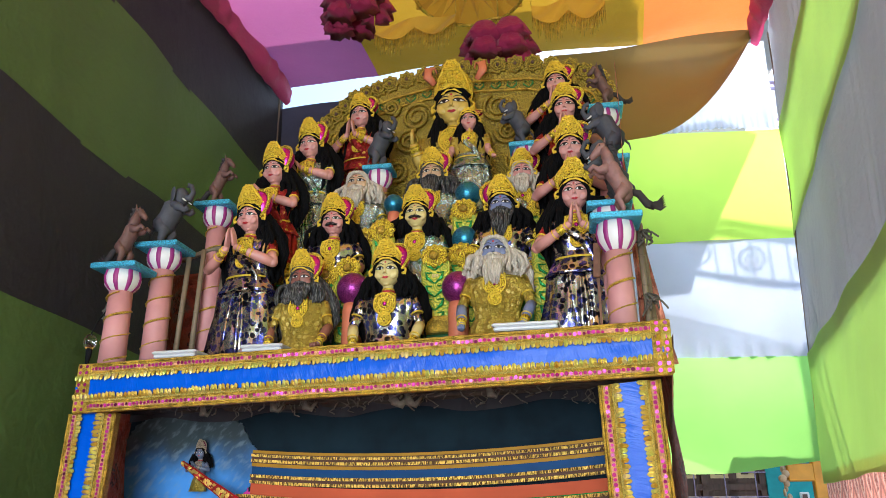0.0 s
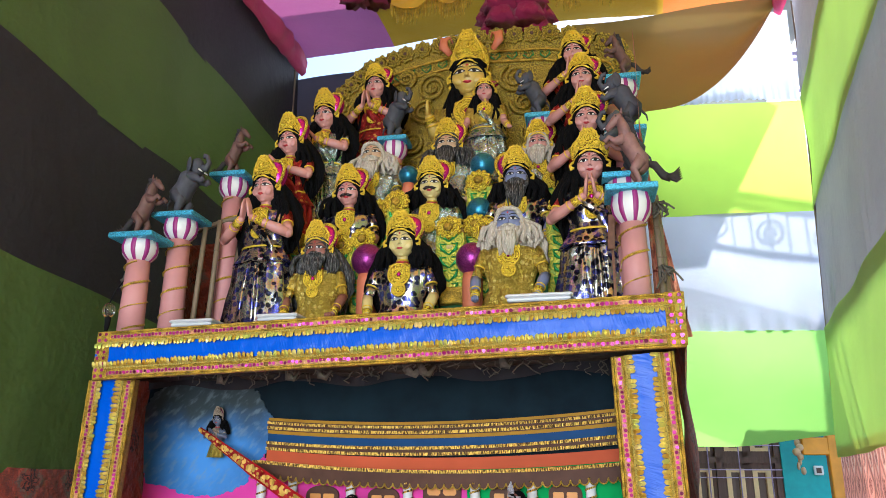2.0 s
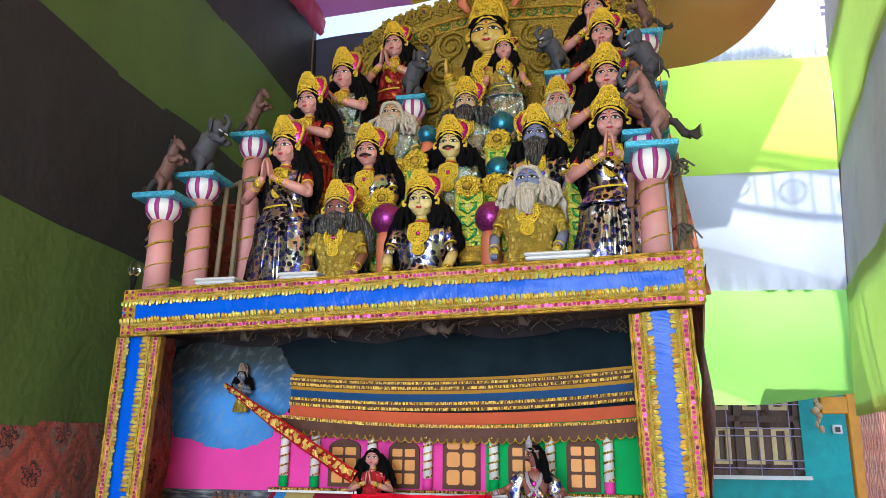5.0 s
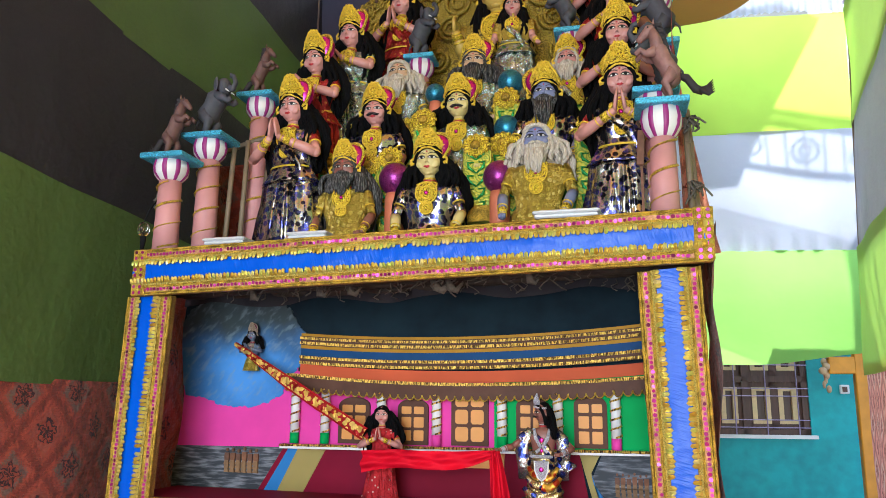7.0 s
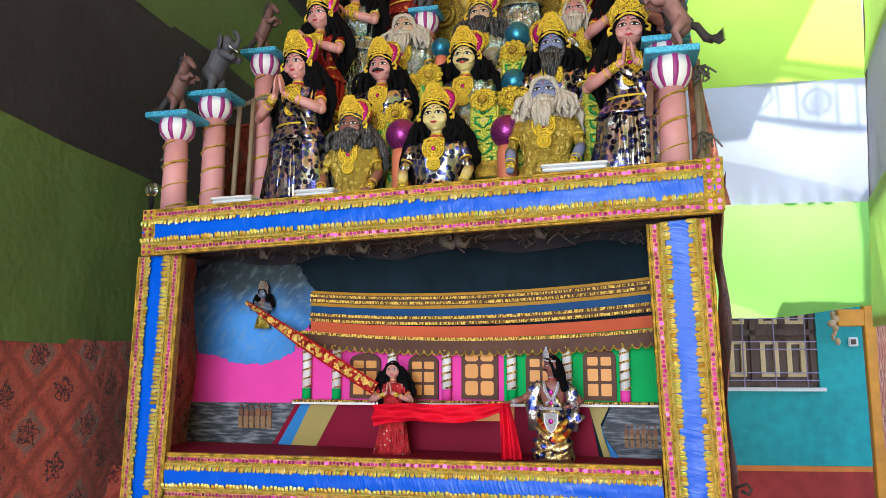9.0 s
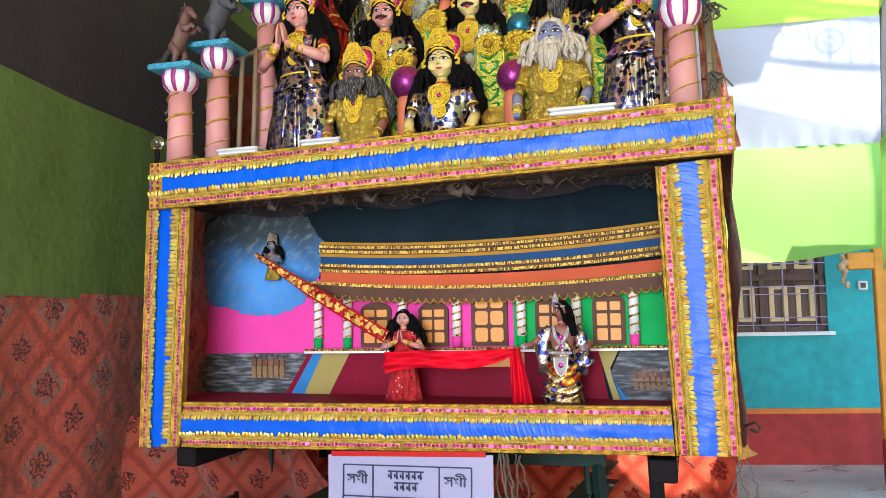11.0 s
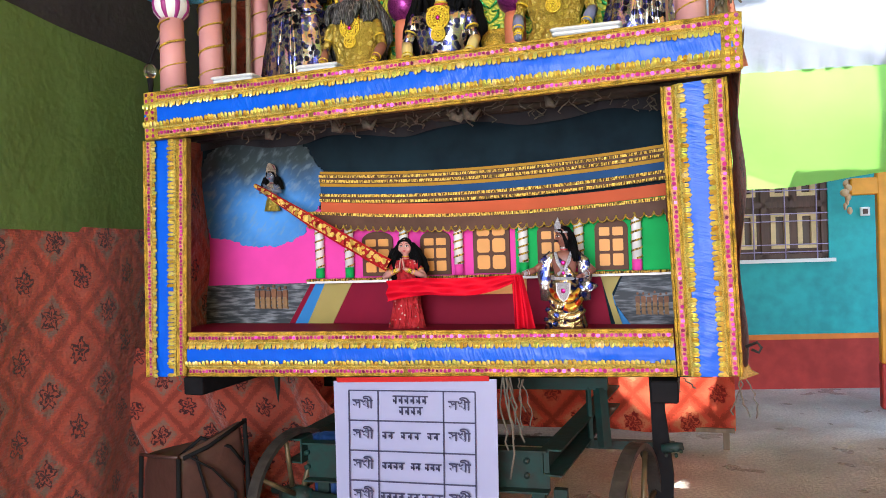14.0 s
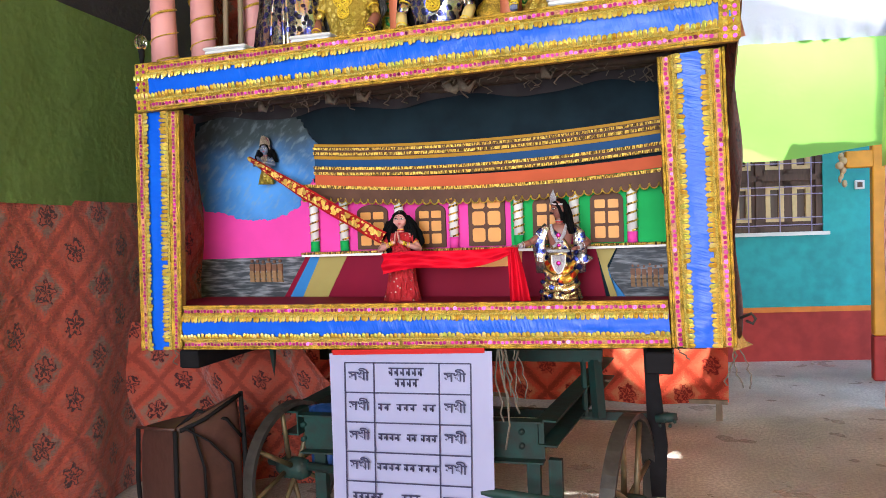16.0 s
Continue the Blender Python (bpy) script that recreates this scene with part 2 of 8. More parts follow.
def floral(name, base, pale, ink, pu=0.315, pv=0.40, axis="y", trans=0.0, shift=(0.0, 0.0), weave=None):
    """Printed cloth: a lattice of blurred diamonds with dark rosettes at its knots."""
    mt = mat(name, base, 0.85, sheen=0.2)
    n = Nodes(mt)
    x, y, z = n.xyz()
    h = y if axis == "y" else x
    wob = n.op("MULTIPLY", n.op("SUBTRACT", n.noise(9.0), 0.5), 0.06)
    u = n.op("ADD", n.op("DIVIDE", h, pu), wob)
    v = n.op("ADD", n.op("DIVIDE", z, pv), wob)
    if weave:
        (p, q, r), (i, j, k) = weave
        u = n.op("ADD", n.op("ADD", n.op("MULTIPLY", h, p), n.op("MULTIPLY", z, q)), n.op("ADD", wob, r))
        v = n.op("ADD", n.op("ADD", n.op("MULTIPLY", h, i), n.op("MULTIPLY", z, j)), n.op("ADD", wob, k))
    a, b = n.op("ADD", n.op("ADD", u, v), shift[0]), n.op("ADD", n.op("SUBTRACT", u, v), shift[1])
    fa = n.op("ABSOLUTE", n.op("SUBTRACT", n.op("FRACT", a), 0.5))
    fb = n.op("ABSOLUTE", n.op("SUBTRACT", n.op("FRACT", b), 0.5))
    dia = n.op("MAXIMUM", fa, fb)
    speck = n.noise(160.0, detail=2.0)
    dn = n.op("ADD", dia, n.op("MULTIPLY", n.op("SUBTRACT", speck, 0.5), 0.30))
    row = n.op("MODULO", n.op("ABSOLUTE", n.op("SUBTRACT", n.op("FLOOR", a), n.op("FLOOR", b))), 2.0)
    k = n.op("SUBTRACT", 1.0, n.op("MULTIPLY", n.op("SUBTRACT", 1.0, n.step(dn, 0.25, 0.35)), n.op("ADD", n.op("MULTIPLY", row, 0.75), 0.25)))
    col = n.mix(n.op("MULTIPLY", k, 0.9), pale, base)
    col = n.mix(n.op("MULTIPLY", n.step(dn, 0.40, 0.45), 0.8), col, tuple(c * 0.48 for c in base))
    # rosettes at the middle of every diamond
    ra = n.op("SUBTRACT", n.op("FRACT", a), 0.5)
    rb = n.op("SUBTRACT", n.op("FRACT", b), 0.5)
    r = n.op("SQRT", n.op("ADD", n.op("MULTIPLY", ra, ra), n.op("MULTIPLY", rb, rb)))
    ang = n.op("ARCTAN2", ra, rb)
    pet = n.op("MULTIPLY", n.op("SINE", n.op("MULTIPLY", ang, 7.0)), 0.025)
    rr = n.op("ADD", r, n.op("ADD", pet, n.op("MULTIPLY", n.op("SUBTRACT", n.noise(52.0), 0.5), 0.30)))
    curl = n.op("SINE", n.op("ADD", n.op("MULTIPLY", rr, 46.0), n.op("MULTIPLY", n.op("SINE", n.op("MULTIPLY", ang, 5.0)), 2.2)))
    ring = n.op("MULTIPLY", n.step(curl, 0.0, 0.25), n.op("SUBTRACT", 1.0, n.step(rr, 0.22, 0.24)))
    disc = n.op("SUBTRACT", 1.0, n.step(rr, 0.22, 0.27))
    col = n.mix(n.op("MULTIPLY", disc, 0.8), col, tuple(c * 0.85 for c in base))
    col = n.mix(ring, col, ink)
    core = n.op("SUBTRACT", 1.0, n.step(rr, 0.02, 0.04))
    col = n.mix(core, col, ink)
    n.set("Base Color", col)
    crease = n.op("ADD", n.noise(14.0), n.op("MULTIPLY", n.noise(1.0, n.vec(n.op("MULTIPLY", x, 12.0), n.op("MULTIPLY", y, 12.0), n.op("MULTIPLY", z, 55.0)), 3.0), 0.5))
    n.bump(n.op("ADD", crease, n.op("MULTIPLY", n.noise(70.0, detail=4.0), 0.22)), 0.75, 0.035)
    if trans:
        n.translucent(trans, col)
    return mt


def glitter(name, color, metal=0.7, rough=0.3):
    mt = mat(name, color, rough, metal)
    n = Nodes(mt)
    cell = n.voronoi(260.0, out="Color")
    sp = n.nt.nodes.new("ShaderNodeSeparateColor")
    n.nt.links.new(cell, sp.inputs[0])
    n.set("Base Color", n.mix(sp.outputs[0], tuple(c * 0.45 for c in color), tuple(min(1, c * 1.5 + 0.05) for c in color)))
    n.bump(sp.outputs[1], 0.8, 0.003)
    return mt


def cloth(name, color, trans, fold=8.0, rough=0.75, color2=None, sheen=0.15):
    """Plain tent cloth with soft wrinkles, letting some daylight through."""
    mt = mat(name, color, rough, sheen=sheen)
    n = Nodes(mt)
    weave = n.noise(420.0, detail=1.0)
    stain = n.step(n.noise(1.3), 0.3, 0.75)
    c2 = color2 or tuple(c * 0.86 for c in color)
    col = n.mix(stain, c2, color)
    n.set("Base Color", col)
    n.bump(n.op("ADD", n.op("ADD", n.noise(fold * 0.35, detail=4.0), n.op("MULTIPLY", n.voronoi(fold * 0.3, feature="DISTANCE_TO_EDGE"), 0.35)), n.op("ADD", n.op("MULTIPLY", n.noise(fold * 2.5, detail=2.0), 0.25), n.op("MULTIPLY", weave, 0.05))), 0.5, 0.06)
    n.translucent(trans, col)
    return mt
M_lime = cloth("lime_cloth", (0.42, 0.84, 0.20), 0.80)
# yellower copy of the lime cloth, warm sunlight put into the tint
M_lime_upper = cloth("lime_cloth_sun_tinted", (0.60, 0.88, 0.13), 0.80)
M_white = cloth("white_cloth", (0.60, 0.64, 0.80), 0.48)
# lime cloth of the left wall, its shade put into a dark olive
M_lime_shaded = cloth("lime_cloth_shaded", (0.082, 0.145, 0.034), 0.04, sheen=0.0)
# darkened charcoal for wall strips; on the valance it stands for under-deck shade
M_dark_wall = cloth("charcoal_shaded", (0.019, 0.018, 0.025), 0.03, sheen=0.0)
# left end of the grey-white back strip, missing backlight put into the colour
M_dark_back = cloth("white_strip_shaded", (0.055, 0.050, 0.075), 0.30, sheen=0.0)
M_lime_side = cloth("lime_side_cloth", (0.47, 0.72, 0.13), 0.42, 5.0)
M_grey_wall = cloth("grey_lining", (0.30, 0.30, 0.33), 0.25)
M_pink_cloth = cloth("pink_cloth", (0.62, 0.17, 0.42), 0.22)
M_yellow_cloth = cloth("yellow_cloth", (0.66, 0.36, 0.025), 0.22)
# yellow cloth again for the swag, browned to hold its shade
M_yellow_shaded = cloth("yellow_cloth_shaded", (0.29, 0.195, 0.055), 0.09, 3.0, 0.45)
M_orange_cloth = cloth("orange_cloth", (0.78, 0.22, 0.05), 0.38)
M_ruffle = cloth("magenta_ruffle", (0.60, 0.06, 0.18), 0.35, 20.0)
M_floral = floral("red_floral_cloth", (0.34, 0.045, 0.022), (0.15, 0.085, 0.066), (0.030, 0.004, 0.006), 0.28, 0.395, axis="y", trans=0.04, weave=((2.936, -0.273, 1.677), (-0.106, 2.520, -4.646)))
# brighter copy of the red print, light from behind put into the salmon
M_floral_side = floral("salmon_floral_backlit", (0.78, 0.27, 0.20), (0.78, 0.52, 0.40), (0.25, 0.05, 0.04), 0.24, 0.33, axis="y", trans=0.60)
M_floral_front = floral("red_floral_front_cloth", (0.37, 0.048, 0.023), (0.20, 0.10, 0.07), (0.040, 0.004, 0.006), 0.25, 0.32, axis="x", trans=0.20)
# same print for the screen, brightened to orange as if backlit
M_floral_x = floral("orange_floral_backlit", (0.97, 0.115, 0.065), (0.98, 0.33, 0.17), (0.40, 0.035, 0.03), 0.40, 0.42, axis="x", trans=0.75)
M_floor = mat("worn_concrete", (0.50, 0.47, 0.44), 0.5, grain=0.45, scale=14.0, bump=0.25, color2=(0.26, 0.24, 0.22))
M_teal = mat("teal_wall_paint", (0.018, 0.38, 0.40), 0.6, grain=0.3, scale=9.0, bump=0.08)
M_dado = mat("red_dado_paint", (0.45, 0.046, 0.038), 0.6, grain=0.3, scale=9.0, bump=0.08, spec=0.25)
M_orange_paint = mat("orange_paint", (0.75, 0.20, 0.02), 0.5, grain=0.2, scale=9.0)
M_yellow_paint = mat("yellow_post_paint", (0.75, 0.30, 0.02), 0.5, grain=0.25, scale=9.0)
M_wood_dark = mat("dark_window_wood", (0.115, 0.055, 0.038), 0.5, grain=0.4, scale=40.0, stretch=(1, 1, 0.1), bump=0.2)
M_curtain = mat("cream_curtain", (0.75, 0.55, 0.30), 0.8, grain=0.2, scale=20.0)
M_dark_pane = mat("dim_window_pane", (0.10, 0.058, 0.048), 0.25)
M_lilac_bar = mat("lilac_bar_paint", (0.35, 0.28, 0.45), 0.5)
M_plaster = mat("hidden_plaster", (0.35, 0.33, 0.30), 0.9, grain=0.3, scale=6.0, bump=0.3)


def satin(name, upright):
    """Royal blue satin drawn tight: fine creases across its length, soft puckers."""
    mt = mat(name, (0.003, 0.085, 0.60), 0.30, color2=(0.004, 0.10, 0.64), scale=14.0, spec=0.3)
    n = Nodes(mt)
    x, y, z = n.xyz()
    long_, cross = (z, x) if upright else (x, z)
    slant = n.op("ADD", n.op("MULTIPLY", long_, 46.0), n.op("MULTIPLY", cross, 13.0))
    crease = n.noise(1.0, n.vec(slant, n.op("MULTIPLY", cross, 7.0), 0.0), 5.0)
    tight = n.step(n.noise(1.3), 0.36, 0.62)
    ridge = n.op("MULTIPLY", n.op("ABSOLUTE", n.op("SUBTRACT", crease, 0.5)), n.op("ADD", n.op("MULTIPLY", tight, 2.2), 0.7))
    n.bump(n.op("ADD", ridge, n.op("MULTIPLY", n.noise(26.0), 0.25)), 0.16, 0.03)
    return mt


M_satin = satin("blue_satin", False)
M_satin_upright = satin("blue_satin_of_posts", True)
M_gold = mat("gold_trim", (0.86, 0.55, 0.07), 0.36, 0.45, grain=0.75, scale=200.0, bump=0.9)
M_gold_dark = mat("dull_gold_backing", (0.34, 0.19, 0.035), 0.5, 0.3, grain=0.5, scale=150.0, bump=0.6)
M_gold_leaf = mat("gold_leaf_sequin", (0.95, 0.76, 0.26), 0.28, 0.5, grain=0.35, scale=60.0, bump=0.3)
M_pink_band = mat("pink_gold_ribbon", (0.80, 0.40, 0.20), 0.45, 0.3, grain=0.55, scale=170.0, bump=0.7)
M_sequin = mat("magenta_sequin", (0.34, 0.012, 0.15), 0.3, 0.5)
M_filigree = filigree("gold_filigree", (0.95, 0.72, 0.05), (0.17, 0.08, 0.006), 50.0, 0.3)
M_filigree_dark = filigree("old_gold_filigree", (0.44, 0.31, 0.032), (0.15, 0.10, 0.012), 27.0, 0.12, 0.5)
M_green_glitter = glitter("green_glitter", (0.03, 0.40, 0.10))
M_skin_pink = mat("pink_clay_paint", (0.58, 0.27, 0.24), 0.45, grain=0.12, scale=12.0)
M_skin_pale = mat("pale_yellow_clay_paint", (0.68, 0.55, 0.22), 0.45, grain=0.12, scale=12.0)
M_skin_gold = mat("gold_yellow_clay_paint", (0.62, 0.42, 0.09), 0.4, grain=0.12, scale=12.0)
M_skin_blue = mat("grey_blue_clay_paint", (0.19, 0.22, 0.38), 0.45, grain=0.15, scale=12.0)
M_skin_brown = mat("brown_clay_paint", (0.26, 0.10, 0.075), 0.45, grain=0.15, scale=12.0)
M_skin_tan = mat("tan_clay_paint", (0.55, 0.36, 0.22), 0.5, grain=0.15, scale=12.0)


def hair(name, c1, c2, rough=0.55):
    mt = mat(name, c1, rough)
    n = Nodes(mt)
    x, y, z = n.xyz()
    st = n.noise(1.0, n.vec(n.op("MULTIPLY", x, 240.0), n.op("MULTIPLY", y, 240.0), n.op("MULTIPLY", z, 26.0)), 4.0)
    n.set("Base Color", n.mix(n.step(st, 0.46, 0.68), c1, c2))
    n.bump(st, 0.8, 0.012)
    return mt


M_hair_black = hair("black_jute_hair", (0.0022, 0.0022, 0.003), (0.006, 0.006, 0.007), 0.85)
M_hair_black.node_tree.nodes["Principled BSDF"].inputs["Specular IOR Level"].default_value = 0.12
M_hair_grey = hair("grey_streaked_hair", (0.010, 0.010, 0.012), (0.20, 0.195, 0.19))
M_hair_white = hair("off_white_jute_hair", (0.48, 0.42, 0.34), (0.75, 0.69, 0.60), 0.8)
M_eye = mat("eye_white_paint", (0.85, 0.83, 0.80), 0.3)
M_ink = mat("black_line_paint", (0.012, 0.010, 0.012), 0.4)
M_lip = mat("red_lip_paint", (0.45, 0.03, 0.04), 0.35)
M_gem = mat("magenta_gem_foil", (0.60, 0.02, 0.30), 0.2, 0.7)
M_foil_purple = foil("silver_violet_foil_cloth", (0.50, 0.44, 0.36), (0.022, 0.020, 0.032), (0.12, 0.12, 0.42), 0.9, 0.22, 34.0, (0.47, 0.54), 0.03, 0.25)
M_foil_gold = foil("gold_foil_cloth", (0.50, 0.36, 0.06), (0.65, 0.50, 0.08), (0.80, 0.66, 0.20), 0.7, 0.34, 30.0, (0.3, 0.4), 0.5)
M_foil_red = foil("red_gold_sequin_cloth", (0.30, 0.015, 0.015), (0.62, 0.34, 0.05), (0.40, 0.03, 0.02), 0.6, 0.3, 34.0)
M_foil_silver = foil("silver_green_foil_cloth", (0.35, 0.42, 0.38), (0.70, 0.75, 0.75), (0.10, 0.28, 0.16), 0.9, 0.22, 28.0)
M_red_print = foil("red_printed_cotton", (0.50, 0.012, 0.022), (0.72, 0.48, 0.42), (0.30, 0.02, 0.03), 0.0, 0.7, 46.0, (0.18, 0.26))
M_red_cloth = mat("red_satin_sash", (0.70, 0.002, 0.022), 0.7, grain=0.25, scale=7.0, bump=0.5, spec=0.15)
M_col_pink = mat("pink_column_paint", (0.58, 0.265, 0.265), 0.6, grain=0.12, scale=14.0, bump=0.1)
M_white_paint = mat("white_paint", (0.78, 0.76, 0.76), 0.5, grain=0.1, scale=12.0)
M_magenta_paint = mat("magenta_paint", (0.28, 0.02, 0.17), 0.45)
M_blue_glitter = glitter("sky_blue_glitter", (0.06, 0.42, 0.68), 0.35, 0.4)
M_teal_glitter = glitter("teal_glitter", (0.015, 0.20, 0.34), 0.75, 0.32)
M_violet_glitter = glitter("violet_glitter", (0.26, 0.012, 0.20), 0.75, 0.32)
M_clay_brown = mat("brown_horse_clay", (0.15, 0.075, 0.065), 0.7, grain=0.35, scale=30.0, bump=0.4)
M_clay_pink = mat("pinkish_horse_clay", (0.30, 0.15, 0.135), 0.65, grain=0.45, scale=26.0, bump=0.5)
M_clay_grey = mat("grey_elephant_clay", (0.068, 0.070, 0.088), 0.75, grain=0.3, scale=30.0, bump=0.4)
M_green_paint = mat("green_stem_paint", (0.02, 0.22, 0.06), 0.55, grain=0.15, scale=14.0)
M_orange_stem = mat("salmon_stem_paint", (0.62, 0.18, 0.09), 0.55, grain=0.15, scale=14.0)
M_bamboo = mat("bamboo_pole", (0.22, 0.16, 0.10), 0.6, grain=0.5, scale=30.0, stretch=(1, 1, 0.15), bump=0.3)
M_steel_green = mat("dark_green_steel_paint", (0.010, 0.042, 0.037), 0.55, 0.0, grain=0.5, scale=22.0, bump=0.25, color2=(0.02, 0.022, 0.02), spec=0.18)
M_iron = mat("worn_iron", (0.05, 0.046, 0.042), 0.55, 0.4, grain=0.5, scale=24.0, bump=0.35)
M_brass_spoke = mat("bronze_painted_spoke", (0.17, 0.13, 0.07), 0.45, 0.4, grain=0.4, scale=24.0)
M_black = mat("black_painted_block", (0.012, 0.012, 0.014), 0.85, grain=0.3, scale=20.0, bump=0.3, spec=0.06)
M_paper = mat("white_flex_sheet", (0.30, 0.31, 0.49), 0.45, grain=0.05, scale=5.0)
M_line = mat("navy_print", (0.02, 0.02, 0.07), 0.5)
M_red_print_bar = mat("red_print_bar", (0.42, 0.012, 0.012), 0.6, spec=0.2)
M_bag = mat("brown_leatherette", (0.062, 0.026, 0.020), 0.5, grain=0.35, scale=16.0, bump=0.35)
M_bag_trim = mat("black_webbing", (0.008, 0.008, 0.009), 0.8, bump=0.3, scale=120.0, spec=0.1)
M_rope = mat("jute_rope", (0.14, 0.12, 0.095), 0.9, grain=0.4, scale=90.0, bump=0.5)
M_blue_plastic = mat("blue_plastic_sheet", (0.015, 0.045, 0.15), 0.35, grain=0.3, scale=12.0, bump=0.4)
M_grey_plastic = mat("pale_grey_plastic", (0.62, 0.63, 0.66), 0.35, grain=0.06, scale=20.0)
M_glass = bpy.data.materials.new("clear_glass")
M_glass.use_nodes = True
gb = M_glass.node_tree.nodes["Principled BSDF"]
gb.inputs["Transmission Weight"].default_value = 1.0
gb.inputs["Roughness"].default_value = 0.03
M_deck = mat("deck_planks", (0.16, 0.11, 0.07), 0.8, grain=0.5, scale=20.0, bump=0.4)
M_deck_green = mat("green_riser_cloth", (0.03, 0.16, 0.05), 0.8, grain=0.3, scale=14.0)
# painted colours of the diorama board
M_p_pink = mat("painted_pink", (0.80, 0.065, 0.40), 0.7, grain=0.15, scale=6.0, bump=0.1, spec=0.18)
M_p_green = mat("painted_green", (0.01, 0.38, 0.09), 0.7, grain=0.15, scale=6.0, bump=0.1, spec=0.18)
M_p_navy = mat("painted_night_sky", (0.004, 0.011, 0.018), 0.9, color2=(0.008, 0.021, 0.032), scale=8.0, bump=0.1, spec=0.2)
M_p_maroon = mat("painted_maroon", (0.215, 0.004, 0.028), 0.7, grain=0.15, scale=6.0, bump=0.1, spec=0.18)
M_p_khaki = mat("painted_khaki", (0.38, 0.30, 0.09), 0.7, grain=0.15, scale=6.0)
M_p_blue = mat("painted_sky_blue", (0.02, 0.20, 0.55), 0.7, grain=0.15, scale=6.0)
M_p_salmon = mat("painted_salmon", (0.58, 0.11, 0.045), 0.7, grain=0.15, scale=6.0, spec=0.15)
M_p_brown = mat("painted_brown", (0.115, 0.055, 0.038), 0.6, grain=0.25, scale=14.0, spec=0.15)
M_p_ochre = mat("painted_ochre_edge", (0.42, 0.22, 0.02), 0.6, grain=0.2, scale=14.0, spec=0.15)
M_p_amber = mat("painted_amber_pane", (0.75, 0.33, 0.08), 0.55, grain=0.15, scale=10.0)
M_p_steel = mat("painted_steel_blue", (0.012, 0.065, 0.19), 0.6, grain=0.2, scale=10.0, spec=0.15)
M_p_sand = mat("painted_tan_shapes", (0.30, 0.17, 0.08), 0.7, grain=0.4, scale=40.0)
M_p_rust = mat("painted_rust_shapes", (0.24, 0.10, 0.05), 0.7, grain=0.4, scale=40.0)
M_p_figure = mat("painted_brown_shapes", (0.17, 0.075, 0.045), 0.7, grain=0.4, scale=40.0)
M_p_sea = mat("painted_dark_sea", (0.055, 0.065, 0.085), 0.7)
nn = Nodes(M_p_sea)
sx, sy, sz = nn.xyz()
wv = nn.noise(1.0, nn.vec(nn.op("MULTIPLY", sx, 9.0), 0.0, nn.op("MULTIPLY", sz, 60.0)), 4.0)
nn.set("Base Color", nn.mix(nn.step(wv, 0.42, 0.72), (0.035, 0.042, 0.055), (0.26, 0.28, 0.32)))
# blue cloud sprayed on the board: bright middle, grey-green rim with brushed wisps
M_p_cloud = mat("painted_blue_cloud", (0.05, 0.30, 0.80), 0.7)
nn = Nodes(M_p_cloud)
sx, sy, sz = nn.xyz()
dx = nn.op("DIVIDE", nn.op("SUBTRACT", sx, -2.26), 0.36)
dz = nn.op("DIVIDE", nn.op("SUBTRACT", sz, 1.80), 0.34)
rr = nn.op("ADD", nn.op("SQRT", nn.op("ADD", nn.op("MULTIPLY", dx, dx), nn.op("MULTIPLY", dz, dz))), nn.op("MULTIPLY", nn.op("SUBTRACT", nn.noise(9.0, detail=5.0), 0.5), 0.8))
up = nn.step(nn.op("ADD", sz, nn.op("MULTIPLY", nn.noise(6.0, detail=5.0), 0.26)), 1.94, 2.20)
body = nn.mix(nn.step(rr, 0.15, 1.05), (0.07, 0.29, 0.74), (0.035, 0.17, 0.46))
body = nn.mix(up, body, (0.028, 0.048, 0.058))
wisp = nn.noise(1.0, nn.vec(nn.op("MULTIPLY", nn.op("ADD", sx, sz), 9.0), 0.0, nn.op("MULTIPLY", nn.op("SUBTRACT", sz, sx), 22.0)), 5.0)
nn.set("Base Color", nn.mix(nn.op("MULTIPLY", nn.step(wisp, 0.48, 0.70), 0.38), body, (0.24, 0.32, 0.38)))
M_foil_fig = foil("silver_navy_foil_skirt", (0.46, 0.34, 0.16), (0.02, 0.03, 0.13), (0.08, 0.10, 0.36), 0.85, 0.26, 30.0, (0.36, 0.48), 0.1, 0.45)
M_foil_cape = foil("silver_blue_foil_cape", (0.50, 0.47, 0.44), (0.015, 0.02, 0.12), (0.07, 0.10, 0.45), 0.9, 0.24, 30.0, (0.38, 0.50), 0.1, 0.45)
M_foil_flame = foil("flame_gold_foil", (0.85, 0.48, 0.06), (0.55, 0.03, 0.008), (0.70, 0.10, 0.02), 0.7, 0.28, 30.0, (0.40, 0.55), 0.2)
M_skin_grey = mat("grey_blue_doll_paint", (0.13, 0.16, 0.24), 0.5, grain=0.15, scale=40.0)
M_pale_lace = filigree("pale_gold_lace", (0.55, 0.47, 0.36), (0.16, 0.10, 0.07), 150.0, 0.3, 0.4)
M_saree = foil("red_gold_brocade", (0.42, 0.010, 0.012), (0.92, 0.62, 0.16), (0.85, 0.52, 0.10), 0.45, 0.32, 44.0, (0.52, 0.58))
M_saree_edge = mat("red_saree_edge", (0.46, 0.008, 0.014), 0.6, grain=0.3, scale=60.0, spec=0.2)
M_ruffle_deep = cloth("deep_magenta_net", (0.42, 0.015, 0.10), 0.35, 30.0)
M_silver = filigree("silver_filigree", (0.80, 0.80, 0.88), (0.30, 0.30, 0.36), 130.0, 0.4, 0.4)


